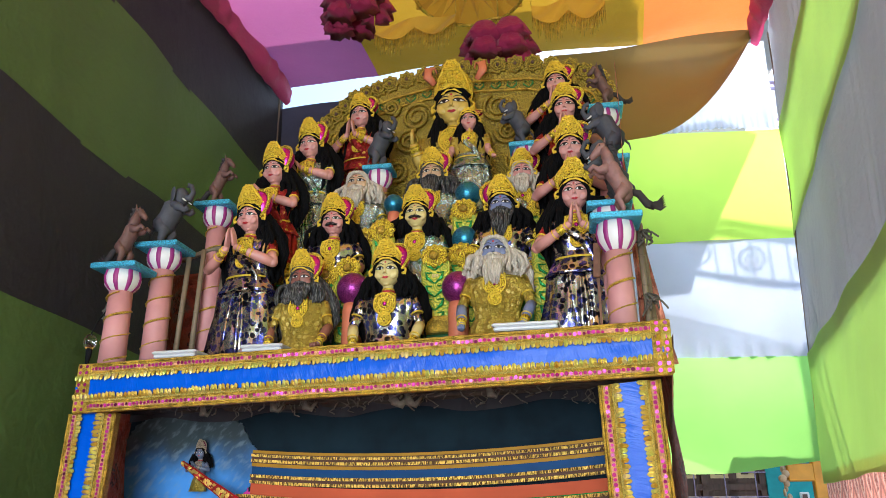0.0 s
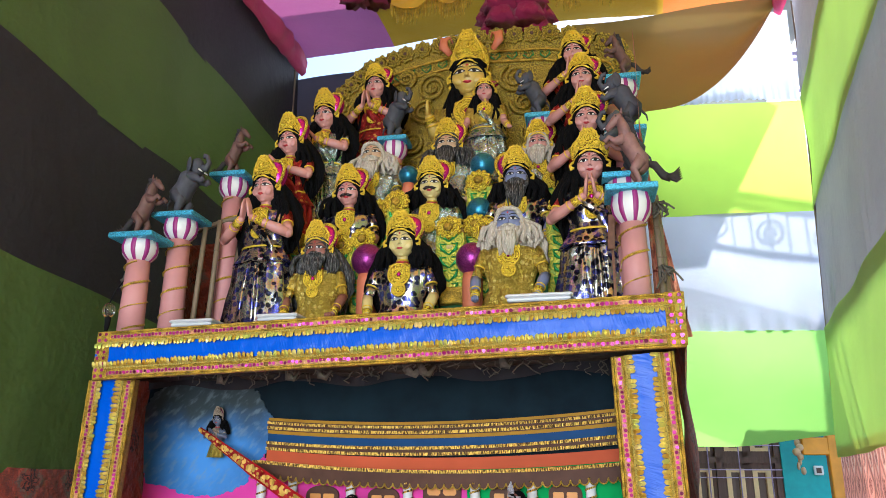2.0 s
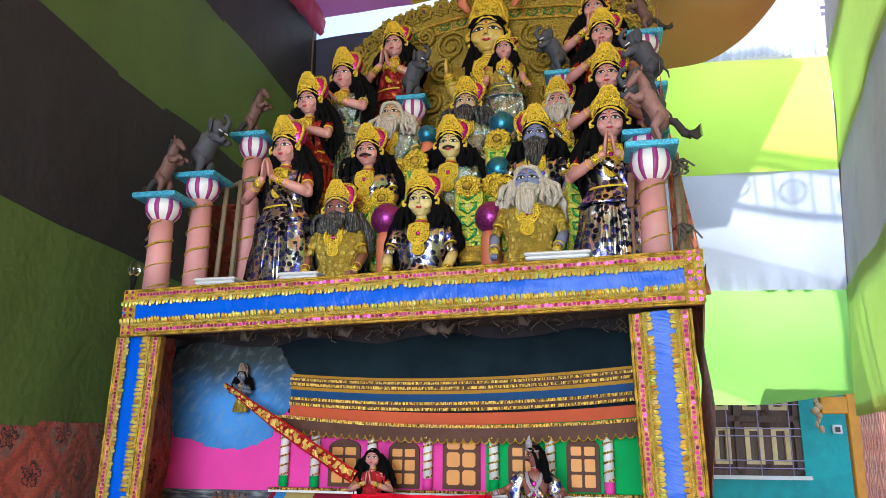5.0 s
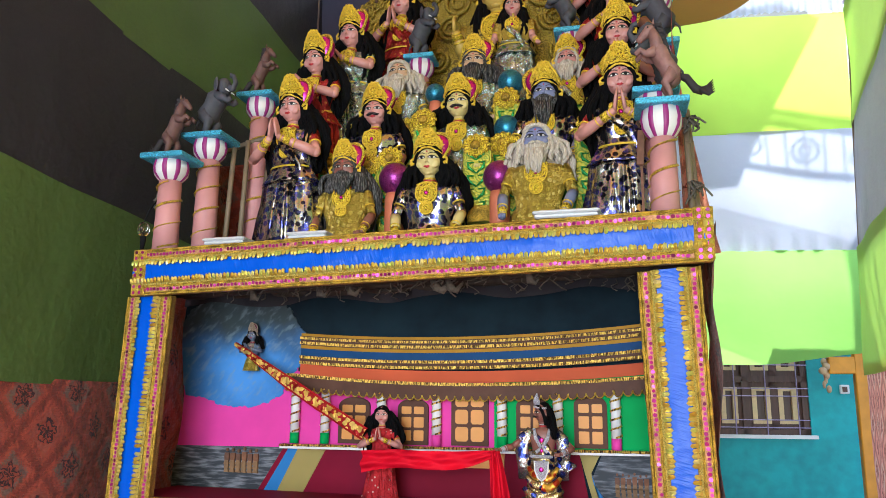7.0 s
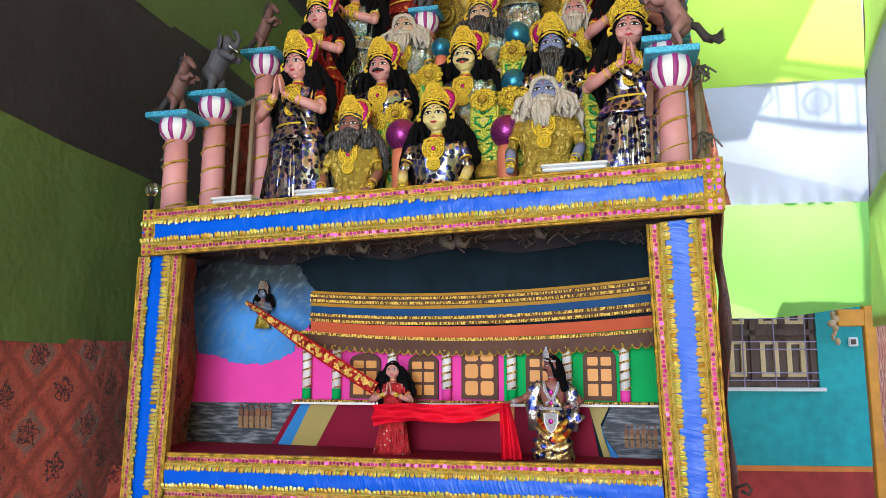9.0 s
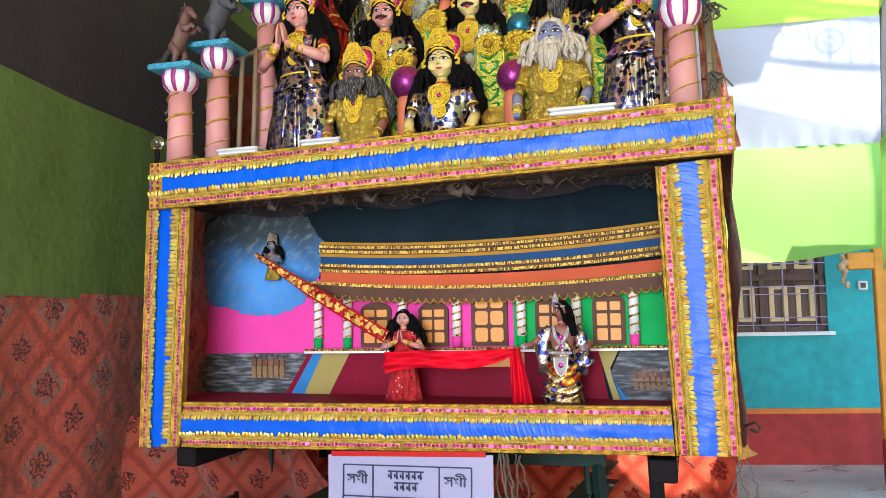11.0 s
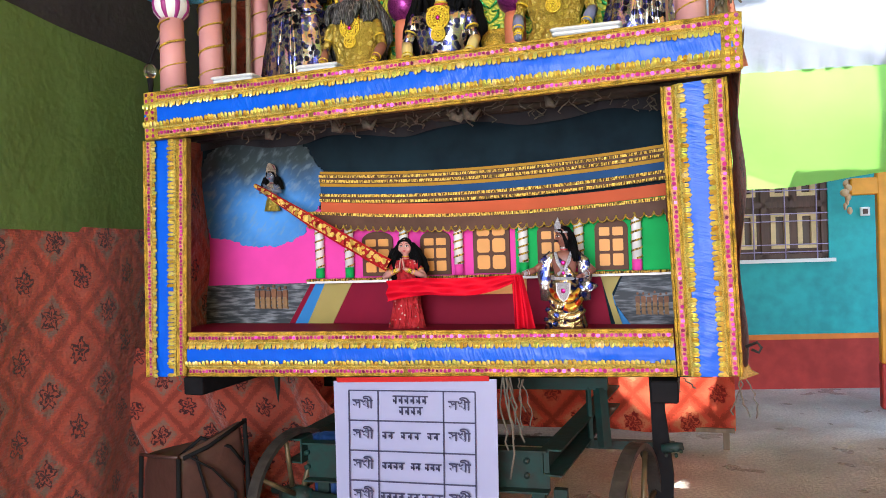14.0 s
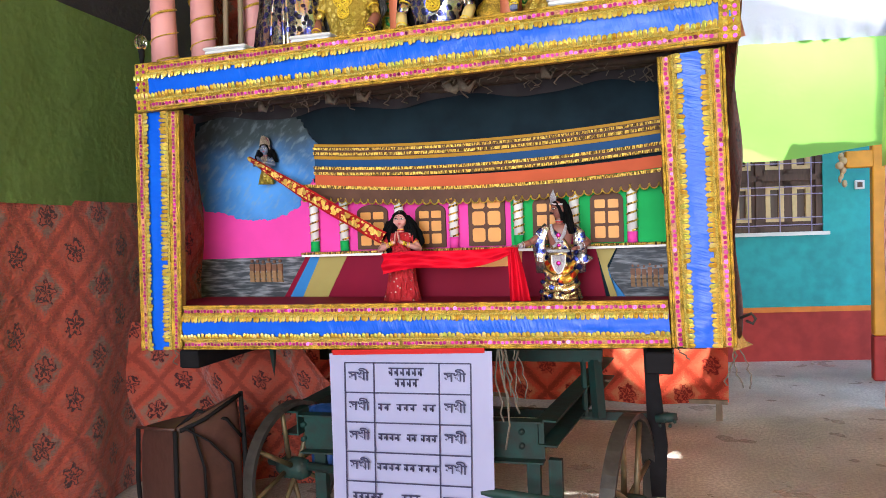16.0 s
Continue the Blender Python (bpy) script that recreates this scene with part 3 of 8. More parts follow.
def braid(name):
    """Crushed metallic braid: gold flecks over dark brown."""
    mt = mat(name, (0.8, 0.5, 0.08), 0.3, 0.6)
    n = Nodes(mt)
    x, y, z = n.xyz()
    k = n.noise(1.0, n.vec(n.op("MULTIPLY", x, 210.0), n.op("MULTIPLY", y, 60.0), n.op("MULTIPLY", z, 45.0)), 3.0)
    n.set("Base Color", n.mix(n.step(k, 0.42, 0.58), (0.09, 0.045, 0.012), (0.95, 0.62, 0.12)))
    n.bump(k, 1.0, 0.01)
    return mt


M_braid = braid("crushed_gold_braid")
# bamboo darkened for the poles below the deck, shade in the colour
M_bamboo_shaded = mat("bamboo_shaded", (0.055, 0.042, 0.032), 0.8, grain=0.5, scale=30.0, bump=0.4)
# leaf sequins shimmer from pale gold to greenish
nn = Nodes(M_gold_leaf)
geo = nn.nt.nodes.new("ShaderNodeNewGeometry")
rp = nn.nt.nodes.new("ShaderNodeValToRGB")
rp.color_ramp.elements[0].color = (0.50, 0.30, 0.03, 1)
rp.color_ramp.elements[1].color = (0.90, 0.74, 0.34, 1)
e = rp.color_ramp.elements.new(0.55)
e.color = (0.80, 0.66, 0.16, 1)
e = rp.color_ramp.elements.new(0.8)
e.color = (0.50, 0.56, 0.12, 1)
nn.nt.links.new(geo.outputs["Random Per Island"], rp.inputs[0])
nn.set("Base Color", rp.outputs[0])
# floor: broad damp patches, grit and dark specks
nn = Nodes(M_floor)
patch = nn.step(nn.noise(1.1, detail=5.0), 0.35, 0.68)
grit = nn.step(nn.noise(48.0, detail=6.0), 0.40, 0.64)
speck = nn.step(nn.voronoi(17.0), 0.06, 0.13)
streak = nn.step(nn.noise(1.0, nn.vec(nn.op("MULTIPLY", nn.xyz()[0], 3.0), nn.op("MULTIPLY", nn.xyz()[1], 11.0), 0.0), 6.0), 0.38, 0.62)
blot = nn.step(nn.noise(2.6, detail=6.0), 0.40, 0.66)
col = nn.mix(patch, (0.34, 0.31, 0.275), (0.66, 0.62, 0.57))
col = nn.mix(nn.op("MULTIPLY", blot, 0.5), col, (0.30, 0.27, 0.235))
col = nn.mix(nn.op("MULTIPLY", streak, 0.14), col, (0.30, 0.27, 0.24))
nn.set("Roughness", nn.op("SUBTRACT", 0.50, nn.op("MULTIPLY", blot, 0.24)))
col = nn.mix(nn.op("MULTIPLY", nn.op("SUBTRACT", 1.0, grit), 0.5), col, (0.20, 0.185, 0.17))
col = nn.mix(nn.op("MULTIPLY", nn.op("SUBTRACT", 1.0, speck), 0.55), col, (0.12, 0.11, 0.10))
nn.set("Base Color", col)
nn.bump(nn.op("ADD", nn.noise(9.0, detail=5.0), nn.op("MULTIPLY", grit, 0.3)), 0.6, 0.025)

# sequins: glints put into each one's random colour, dark maroon to pale pink
nn = Nodes(M_sequin)
geo = nn.nt.nodes.new("ShaderNodeNewGeometry")
rp = nn.nt.nodes.new("ShaderNodeValToRGB")
rp.color_ramp.elements[0].color = (0.12, 0.008, 0.05, 1)
rp.color_ramp.elements[1].color = (0.58, 0.08, 0.30, 1)
e = rp.color_ramp.elements.new(0.2)
e.color = (0.42, 0.015, 0.18, 1)
e = rp.color_ramp.elements.new(0.7)
e.color = (0.50, 0.03, 0.24, 1)
nn.nt.links.new(geo.outputs["Random Per Island"], rp.inputs[0])
nn.set("Base Color", rp.outputs[0])
M_thread = filigree("tangled_gold_thread", (0.82, 0.62, 0.14), (0.22, 0.20, 0.05), 150.0, 0.35, 0.4)
# ---- ground, hall of tent cloth, house behind ----
def wob(a, b, f, s):
    return (noise.noise(Vector((a * f, b * f, s))) * 2.0)


mb = MB()
mb.sheet(lambda u, v: (-40 + 80 * u, -40 + 80 * v, 0), 8, 8)
tagged(part("ground", mb, M_floor), "worn grey concrete floor running out to the yard", "floor", kind="structure")


def xl(y):
    return -3.155 - 0.03 * y


YA, YB = -7.0, 3.25
# left wall: the shade is part of the olive and charcoal colours
wall_left = tagged(new("wall_left"), "tent wall of charcoal and lime cloth strips, shade painted in, over red floral cloth", "wall", kind="structure")
edges = [lambda y: 6.08 - 0.08 * (y - 1.9), lambda y: 5.03 - 0.10 * (y - 0.5), lambda y: 3.95 - 0.068 * (y + 0.3), lambda y: 2.79 - 0.07 * y, lambda y: 1.727, lambda y: 0.02]
for i, (m, lab) in enumerate(((M_dark_wall, "charcoal cloth strip, darkened for shade"), (M_lime_shaded, "lime green cloth strip, shade painted in as olive"), (M_dark_wall, "charcoal cloth strip, darkened for shade"), (M_lime_shaded, "lime green cloth strip, shade painted in as olive"), (M_floral, "red printed cloth with dark rosettes"))):
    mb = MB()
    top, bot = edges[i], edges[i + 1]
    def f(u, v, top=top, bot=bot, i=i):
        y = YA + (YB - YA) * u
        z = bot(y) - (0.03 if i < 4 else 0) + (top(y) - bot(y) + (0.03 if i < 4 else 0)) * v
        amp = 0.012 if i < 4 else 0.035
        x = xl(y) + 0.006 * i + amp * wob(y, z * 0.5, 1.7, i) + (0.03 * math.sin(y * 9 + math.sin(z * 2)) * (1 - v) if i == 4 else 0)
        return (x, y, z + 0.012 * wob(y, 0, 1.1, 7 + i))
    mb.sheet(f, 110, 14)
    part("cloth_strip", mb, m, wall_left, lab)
# unseen wall, added to keep daylight off the back of the left cloth
mb = MB()
mb.box((-3.65, -1.9, 3.1), (0.1, 5.3, 3.1))
tagged(part("light_block_left", mb, M_plaster), "unseen wall added behind the tent cloth to block light", "wall", kind="structure")

# right wall, leaning a little outward, its strips meeting those of the back drape
def xr(y, z):
    return 1.463 + 0.045 * (max(1.98, min(4.83, z)) - 1.98) + 0.105 * (max(y, -1.2) - 3.2)


wall_right = tagged(new("wall_right"), "tent wall of grey and lime cloth strips over red floral cloth", "wall", kind="structure")
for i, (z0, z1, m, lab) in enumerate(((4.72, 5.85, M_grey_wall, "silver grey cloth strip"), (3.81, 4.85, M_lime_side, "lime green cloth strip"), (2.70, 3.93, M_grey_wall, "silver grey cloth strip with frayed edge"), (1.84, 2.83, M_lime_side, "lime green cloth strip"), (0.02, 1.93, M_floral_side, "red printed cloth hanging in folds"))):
    mb = MB()
    def f(u, v, z0=z0, z1=z1, i=i):
        y = YA + (3.2 - YA) * u
        z = z0 + (z1 - z0) * v
        fall = 0.03 * math.sin(y * 11 + math.sin(y * 3)) * (1 - v) if i == 4 else 0.0
        gather = 0.011 * math.sin(y * 61 + 3 * math.sin(y * 9)) * (0.25 + max(0.0, 1 - v * 2)) if i in (0, 2) else 0.0
        return (xr(y, z) + (-0.014 if i in (1, 3) else 0.006) + 0.014 * wob(y, z, 1.3, 20) + fall + gather, y, z + 0.015 * wob(y, 0, 1.2, 30 + i))
    mb.sheet(f, 260 if i in (0, 2) else 110, 14)
    part("cloth_strip", mb, m, wall_right, lab)

# back drape, with light behind it
wall_back = tagged(new("wall_back"), "translucent back drape of lime and white cloth strips", "drape", kind="structure")
# the last entry is the top strip's left end, painted dark for shade
for i, (z0l, z0r, z1l, z1r, m, lab) in enumerate(((4.90, 4.83, 5.71, 5.74, M_white, "grey white cloth strip"), (3.855, 3.815, 4.93, 4.825, M_lime_upper, "lime green cloth strip lit from behind"), (2.85, 2.81, 3.865, 3.82, M_white, "white cloth strip lit from behind"), (1.89, 2.015, 2.862, 2.815, M_lime, "lime green cloth strip with rolled hem"), (4.90, 4.83, 5.71, 5.74, M_dark_back, "charcoal cloth strip, darkened for shade"))):
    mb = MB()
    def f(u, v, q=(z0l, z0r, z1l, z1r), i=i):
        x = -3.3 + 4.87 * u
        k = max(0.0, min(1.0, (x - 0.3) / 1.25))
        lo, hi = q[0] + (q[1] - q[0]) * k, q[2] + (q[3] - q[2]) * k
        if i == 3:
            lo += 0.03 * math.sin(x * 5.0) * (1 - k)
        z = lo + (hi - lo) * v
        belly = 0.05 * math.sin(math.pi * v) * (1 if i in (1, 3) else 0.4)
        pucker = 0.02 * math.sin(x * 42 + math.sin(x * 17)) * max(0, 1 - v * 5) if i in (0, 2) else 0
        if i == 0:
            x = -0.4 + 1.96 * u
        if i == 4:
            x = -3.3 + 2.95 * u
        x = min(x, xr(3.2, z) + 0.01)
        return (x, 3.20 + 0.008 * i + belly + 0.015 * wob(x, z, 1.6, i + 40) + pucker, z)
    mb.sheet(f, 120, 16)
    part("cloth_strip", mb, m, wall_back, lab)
mb = MB()
mb.tube([(1.46, 3.17, 1.9), (1.585, 3.17, 4.83), (1.60, 3.17, 5.8)], 0.008, 0, 6)
mb.tube([(-3.24, 3.16, 0.0), (-3.25, 3.16, 5.9)], 0.016, 0, 6)
part("seam_cord", mb, M_bamboo, wall_back)

# ceiling cloth: three colours, cords at the seams
ceiling = MB()
def ceil_z(x, y):
    return 5.86 + 0.02 * (1.5 - x) - 0.10 * math.sin(math.pi * (x + 3.2) / 4.75) * 0.4 + 0.03 * wob(x, y, 1.3, 3) - 0.05 * (y - 3.0) * 0.3
for k, (x0, x1) in enumerate(((-3.22, -2.15), (-2.15, 0.49), (0.49, 1.56))):
    def f(u, v, x0=x0, x1=x1):
        x = x0 + (x1 - x0) * u
        y = YA + (3.08 + 0.06 * abs(x + 0.9) ** 1.2 - YA) * v
        return (x, y, ceil_z(x, y) + (0.03 * math.sin(math.pi * u)))
    ceiling.sheet(f, 24, 60, k)
tagged(part("ceiling", ceiling, [M_pink_cloth, M_yellow_cloth, M_orange_cloth]), "ceiling of pink, yellow and orange cloth panels", "ceiling", kind="structure")

# yellow swag across the back under the ceiling, its shade put into the brown
mb = MB()
def f(u, v):
    x = -0.35 + 1.88 * u
    low = 4.80 + 0.98 * max(0.0, (x - 0.45) / 1.02) ** 2.0 + 0.10 * max(0, -x)
    z = low + (5.80 - low) * v
    return (x, 3.02 + 0.05 * v + 0.10 * math.sin(v * 3.1) + 0.03 * math.sin(u * 7 + v * 6), z)
mb.sheet(f, 50, 24)
tagged(part("swag", mb, M_yellow_shaded), "yellow cloth swag sagging below the ceiling, shade painted in", "drape", kind="structure")

# gathered magenta border along the left edge of the ceiling, a short one at the right
for x0, ya, yb, zz in ((-3.16, -3.0, 3.16, 5.9), (1.48, 1.2, 3.15, 5.80)):
    mb = MB()
    def f(u, v, x0=x0, ya=ya, yb=yb, zz=zz):
        y = ya + (yb - ya) * u
        a = (v - 0.5) * math.pi * 1.2
        g = 0.8 + 0.18 * math.sin(y * 19 + 2 * math.sin(y * 7)) + 0.28 * math.sin(y * 5.3) + 0.1 * math.sin(a * 6 + y * 8)
        s = 1 if x0 < 0 else -1
        zc = zz + (-0.05 * (y - 1.9) if x0 < 0 else 0)
        return (x0 + s * 0.085 * g * math.cos(a), y, zc - 0.02 + 0.13 * math.sin(a) * (0.8 + 0.2 * g))
    mb.sheet(f, 160, 10)
    tagged(part("trim", mb, M_ruffle), "gathered magenta cloth ruffle along the ceiling", "trim", kind="structure")

# house wall beyond the drape
def hw(x):
    return 4.957 + 0.23 * (x - 0.554)


HR = Matrix.Rotation(math.atan(0.23), 3, "Z")
house = root("house", "teal house wall with red dado and barred window", "house")
W0, W1, WZ0, WZ1 = -0.35, 1.37, 1.31, 2.55
mb = MB()
def hwall(x0, x1, z0, z1, m, off=0.0, th=0.2):
    """A block of the house wall between x0 and x1."""
    n = Vector((-0.2242, 0.9746, 0))
    a, b = Vector((x0, hw(x0), 0)) + n * off, Vector((x1, hw(x1), 0)) + n * off
    vs = [Vector((p.x, p.y, z)) + n * d for p in (a, b) for d in (0, th) for z in (z0, z1)]
    m.add(vs, [(0, 4, 5, 1), (2, 3, 7, 6), (0, 1, 3, 2), (4, 6, 7, 5), (1, 5, 7, 3), (0, 2, 6, 4)], 0, False)
for q in ((-4.0, W0, 0.55, 3.4), (W1, 5.5, 0.55, 3.4), (W0, W1, 0.55, WZ0), (W0, W1, WZ1, 3.4)):
    mb = MB()
    hwall(*q, mb)
    part("wall", mb, M_teal, house)
mb = MB()
hwall(-4.0, 5.5, 0.0, 0.50, mb, -0.02, 0.22)
part("dado", mb, M_dado, house, "brick red painted dado")
mb = MB()
hwall(-4.0, 5.5, 0.50, 0.55, mb, -0.03, 0.23)
part("band", mb, M_orange_paint, house, "orange painted band")
mb = MB()
hwall(W0, W1 + 0.04, WZ0 - 0.035, WZ0, mb, -0.06, 0.12)
part("sill", mb, M_white_paint, house)
window = MB()
for x0, x1, z0, z1 in ((W0, W0 + 0.06, WZ0, WZ1), (W1 - 0.06, W1, WZ0, WZ1), (W0, W1, WZ0, WZ0 + 0.05), (W0, W1, WZ1 - 0.06, WZ1), (W0, W1, 1.83, 1.89), (0.20, 0.26, WZ0, WZ1), (0.74, 0.80, WZ0, WZ1)):
    hwall(x0, x1, z0, z1, window, 0.02, 0.08)
wfr = part("window_frame", window, M_wood_dark, house, "dark wooden window frame")
for a, b in ((W0 + 0.06, 0.20), (0.26, 0.74), (0.80, W1 - 0.06)):
    for z0, z1 in ((WZ0 + 0.05, 1.83), (1.89, WZ1 - 0.06)):
        mb = MB()
        mid = (a + b) / 2
        for p, q in ((a, mid), (mid, b)):
            for x0, x1, c0, c1 in ((p, p + 0.05, z0, z1), (q - 0.05, q, z0, z1), (p, q, z0, z0 + 0.06), (p, q, z1 - 0.06, z1)):
                hwall(x0, x1, c0, c1, mb, 0.05, 0.04)
        part("shutter", mb, M_wood_dark, wfr)
        mb = MB()
        for p, q in ((a, mid), (mid, b)):
            for x0, x1, c0, c1 in ((p + 0.04, p + 0.085, z0 + 0.055, z1 - 0.055), (q - 0.085, q - 0.04, z0 + 0.055, z1 - 0.055), (p + 0.085, q - 0.085, z0 + 0.055, z0 + 0.09), (p + 0.085, q - 0.085, z1 - 0.09, z1 - 0.055)):
                hwall(x0, x1, c0, c1, mb, 0.042, 0.04)
        part("bead", mb, M_curtain, wfr, "cream painted bead round the pane")
        for p, q in ((a, mid), (mid, b)):
            mb = MB()
            hwall(p + 0.06, q - 0.06, z0 + 0.07, z1 - 0.07, mb, 0.075, 0.01)
            part("pane", mb, M_dark_pane, wfr)
mb = MB()
for k in range(8):
    z = WZ0 + 0.07 + (k // 2) * 0.31 + (k % 2) * 0.075
    mb.tube([(W0, hw(W0) - 0.0, z), (W1, hw(W1) - 0.0, z)], 0.005, 0, 6)
for k in range(6):
    x = W0 + 0.11 + k * 0.30
    mb.tube([(x, hw(x), WZ0), (x, hw(x), WZ1)], 0.006, 0, 6)
part("window_bar", mb, M_lilac_bar, wfr, "lilac painted iron bars")
mb = MB()
hwall(-4.0, 5.5, 3.4, 3.55, mb, -0.02, 1.2)
part("roof_slab", mb, M_plaster, house)
mb = MB()
mb.box((1.71, hw(1.71) - 0.02, 1.762), (0.045, 0.015, 0.045), 0, HR, 0.006)
sw = tagged(part("light_switch", mb, M_white_paint), "white square switch plate on the teal wall", "switch")
mb = MB()
mb.box((1.71, hw(1.71) - 0.042, 1.762), (0.022, 0.006, 0.025), 0, HR)
part("rocker", mb, M_wood_dark, sw)

# orange porch post and beam with a hanging bundle
post = root("porch_post", "yellow orange painted porch post with red foot", "post")
mb = MB()
mb.box((1.66, 4.25, 1.725), (0.055, 0.055, 1.325), 0, None, 0.01)
part("shaft", mb, M_yellow_paint, post)
mb = MB()
mb.box((1.66, 4.25, 0.2), (0.058, 0.058, 0.2), 0, None, 0.01)
part("foot", mb, M_dado, post)
mb = MB()
mb.box((1.9, 4.25, 1.96), (0.5, 0.05, 0.075), 0, None, 0.01)
part("beam", mb, M_yellow_paint, post)
# unseen slab over the post, added to stop a sun streak on the floor
mb = MB()
mb.box((2.24, 4.42, 3.085), (0.96, 0.34, 0.035), 0, None, 0.008)
part("sun_shield_slab", mb, M_plaster, post, "unseen slab added to keep sun off the floor")
mb = MB()
mb.tube([(1.43, 4.25, 2.03), (1.38, 4.25, 2.03), (1.372, 4.25, 1.98)], 0.006, 0, 6)
for k in range(7):
    mb.ell((1.37 + 0.02 * math.sin(k * 2.3), 4.22 + 0.02 * math.cos(k * 1.7), 1.99 - 0.04 * k), (0.026 + 0.012 * math.sin(k), 0.03, 0.035), 0, 8, 6)
tagged(part("hanging_bundle", mb, M_skin_tan), "pale tied cloth bundle hanging by a cord", "bundle")

# added storey, slats, railing, gable: unseen behind the drape, they shade parts of it
# wall pieces leave an opening so that sun reaches the cloth screen
for x0, x1, z0, z1 in ((-4.0, 0.3, 3.55, 5.85), (0.3, 1.35, 5.25, 5.85), (2.75, 5.5, 3.55, 5.85), (1.75, 2.75, 3.55, 4.30)):
    mb = MB()
    hwall(x0, x1, z0, z1, mb, 0.0, 0.2)
    part("wall", mb, M_teal, house)
# thin slats, added to let only part of the sun onto the drape
for k in range(36, 76, 2):
    mb = MB()
    z = 3.57 + 0.0298 * k
    hwall(1.35, 2.75, z, z + 0.009, mb, 0.09, 0.010)
    part("slat", mb, M_bamboo, house)
# unseen plate, added to cast the slanting shade edge on the drape
mb = MB()
mb.plate([(0.2, 5.62), (1.60, 5.62), (1.72, 5.91), (2.29, 6.96), (2.0, 7.15), (0.8, 7.05)], 4.92, 5.02)
part("gable", mb, M_plaster, house)
mb = MB()
for z in (5.90, 6.30, 6.38):
    mb.bar((1.5, 5.05, z), (5.0, 5.6, z), 0.03, 0.03)
for k in range(22):
    x = 1.6 + 0.155 * k
    y = 5.05 + 0.157 * (x - 1.5)
    mb.tube([(x, y, 5.85), (x, y, 6.36)], 0.008, 0, 6)
    if k % 3 == 1:
        mb.torus((x, y, 6.10), 0.10, 0.010, 0, RX90, 18, 5)
        mb.torus((x, y, 6.10), 0.045, 0.008, 0, RX90, 12, 5)
part("roof_railing", mb, M_lilac_bar, house, "wrought iron roof railing")
# unseen wall, added so that no light passes the drape's left part
mb = MB()
mb.plate([(-5.5, 0), (0.15, 0), (0.15, 4.9), (-1.0, 5.4), (-3.6, 5.45), (-5.5, 5.3)], 3.75, 3.95)
tagged(part("drape_light_block", mb, M_plaster), "unseen wall added to block light behind the drape", "wall", kind="structure")
# unseen slab, added to stop sun leaking in below the ceiling edge
mb = MB()
mb.box((-1.6, 4.9, 7.95), (2.9, 0.75, 0.08))
part("sun_block_slab", mb, M_plaster, house)
# ---- decorated front frame of the float ----
frame_thing = root("display_frame", "blue satin display frame trimmed with gold and pink sequins", "frame")


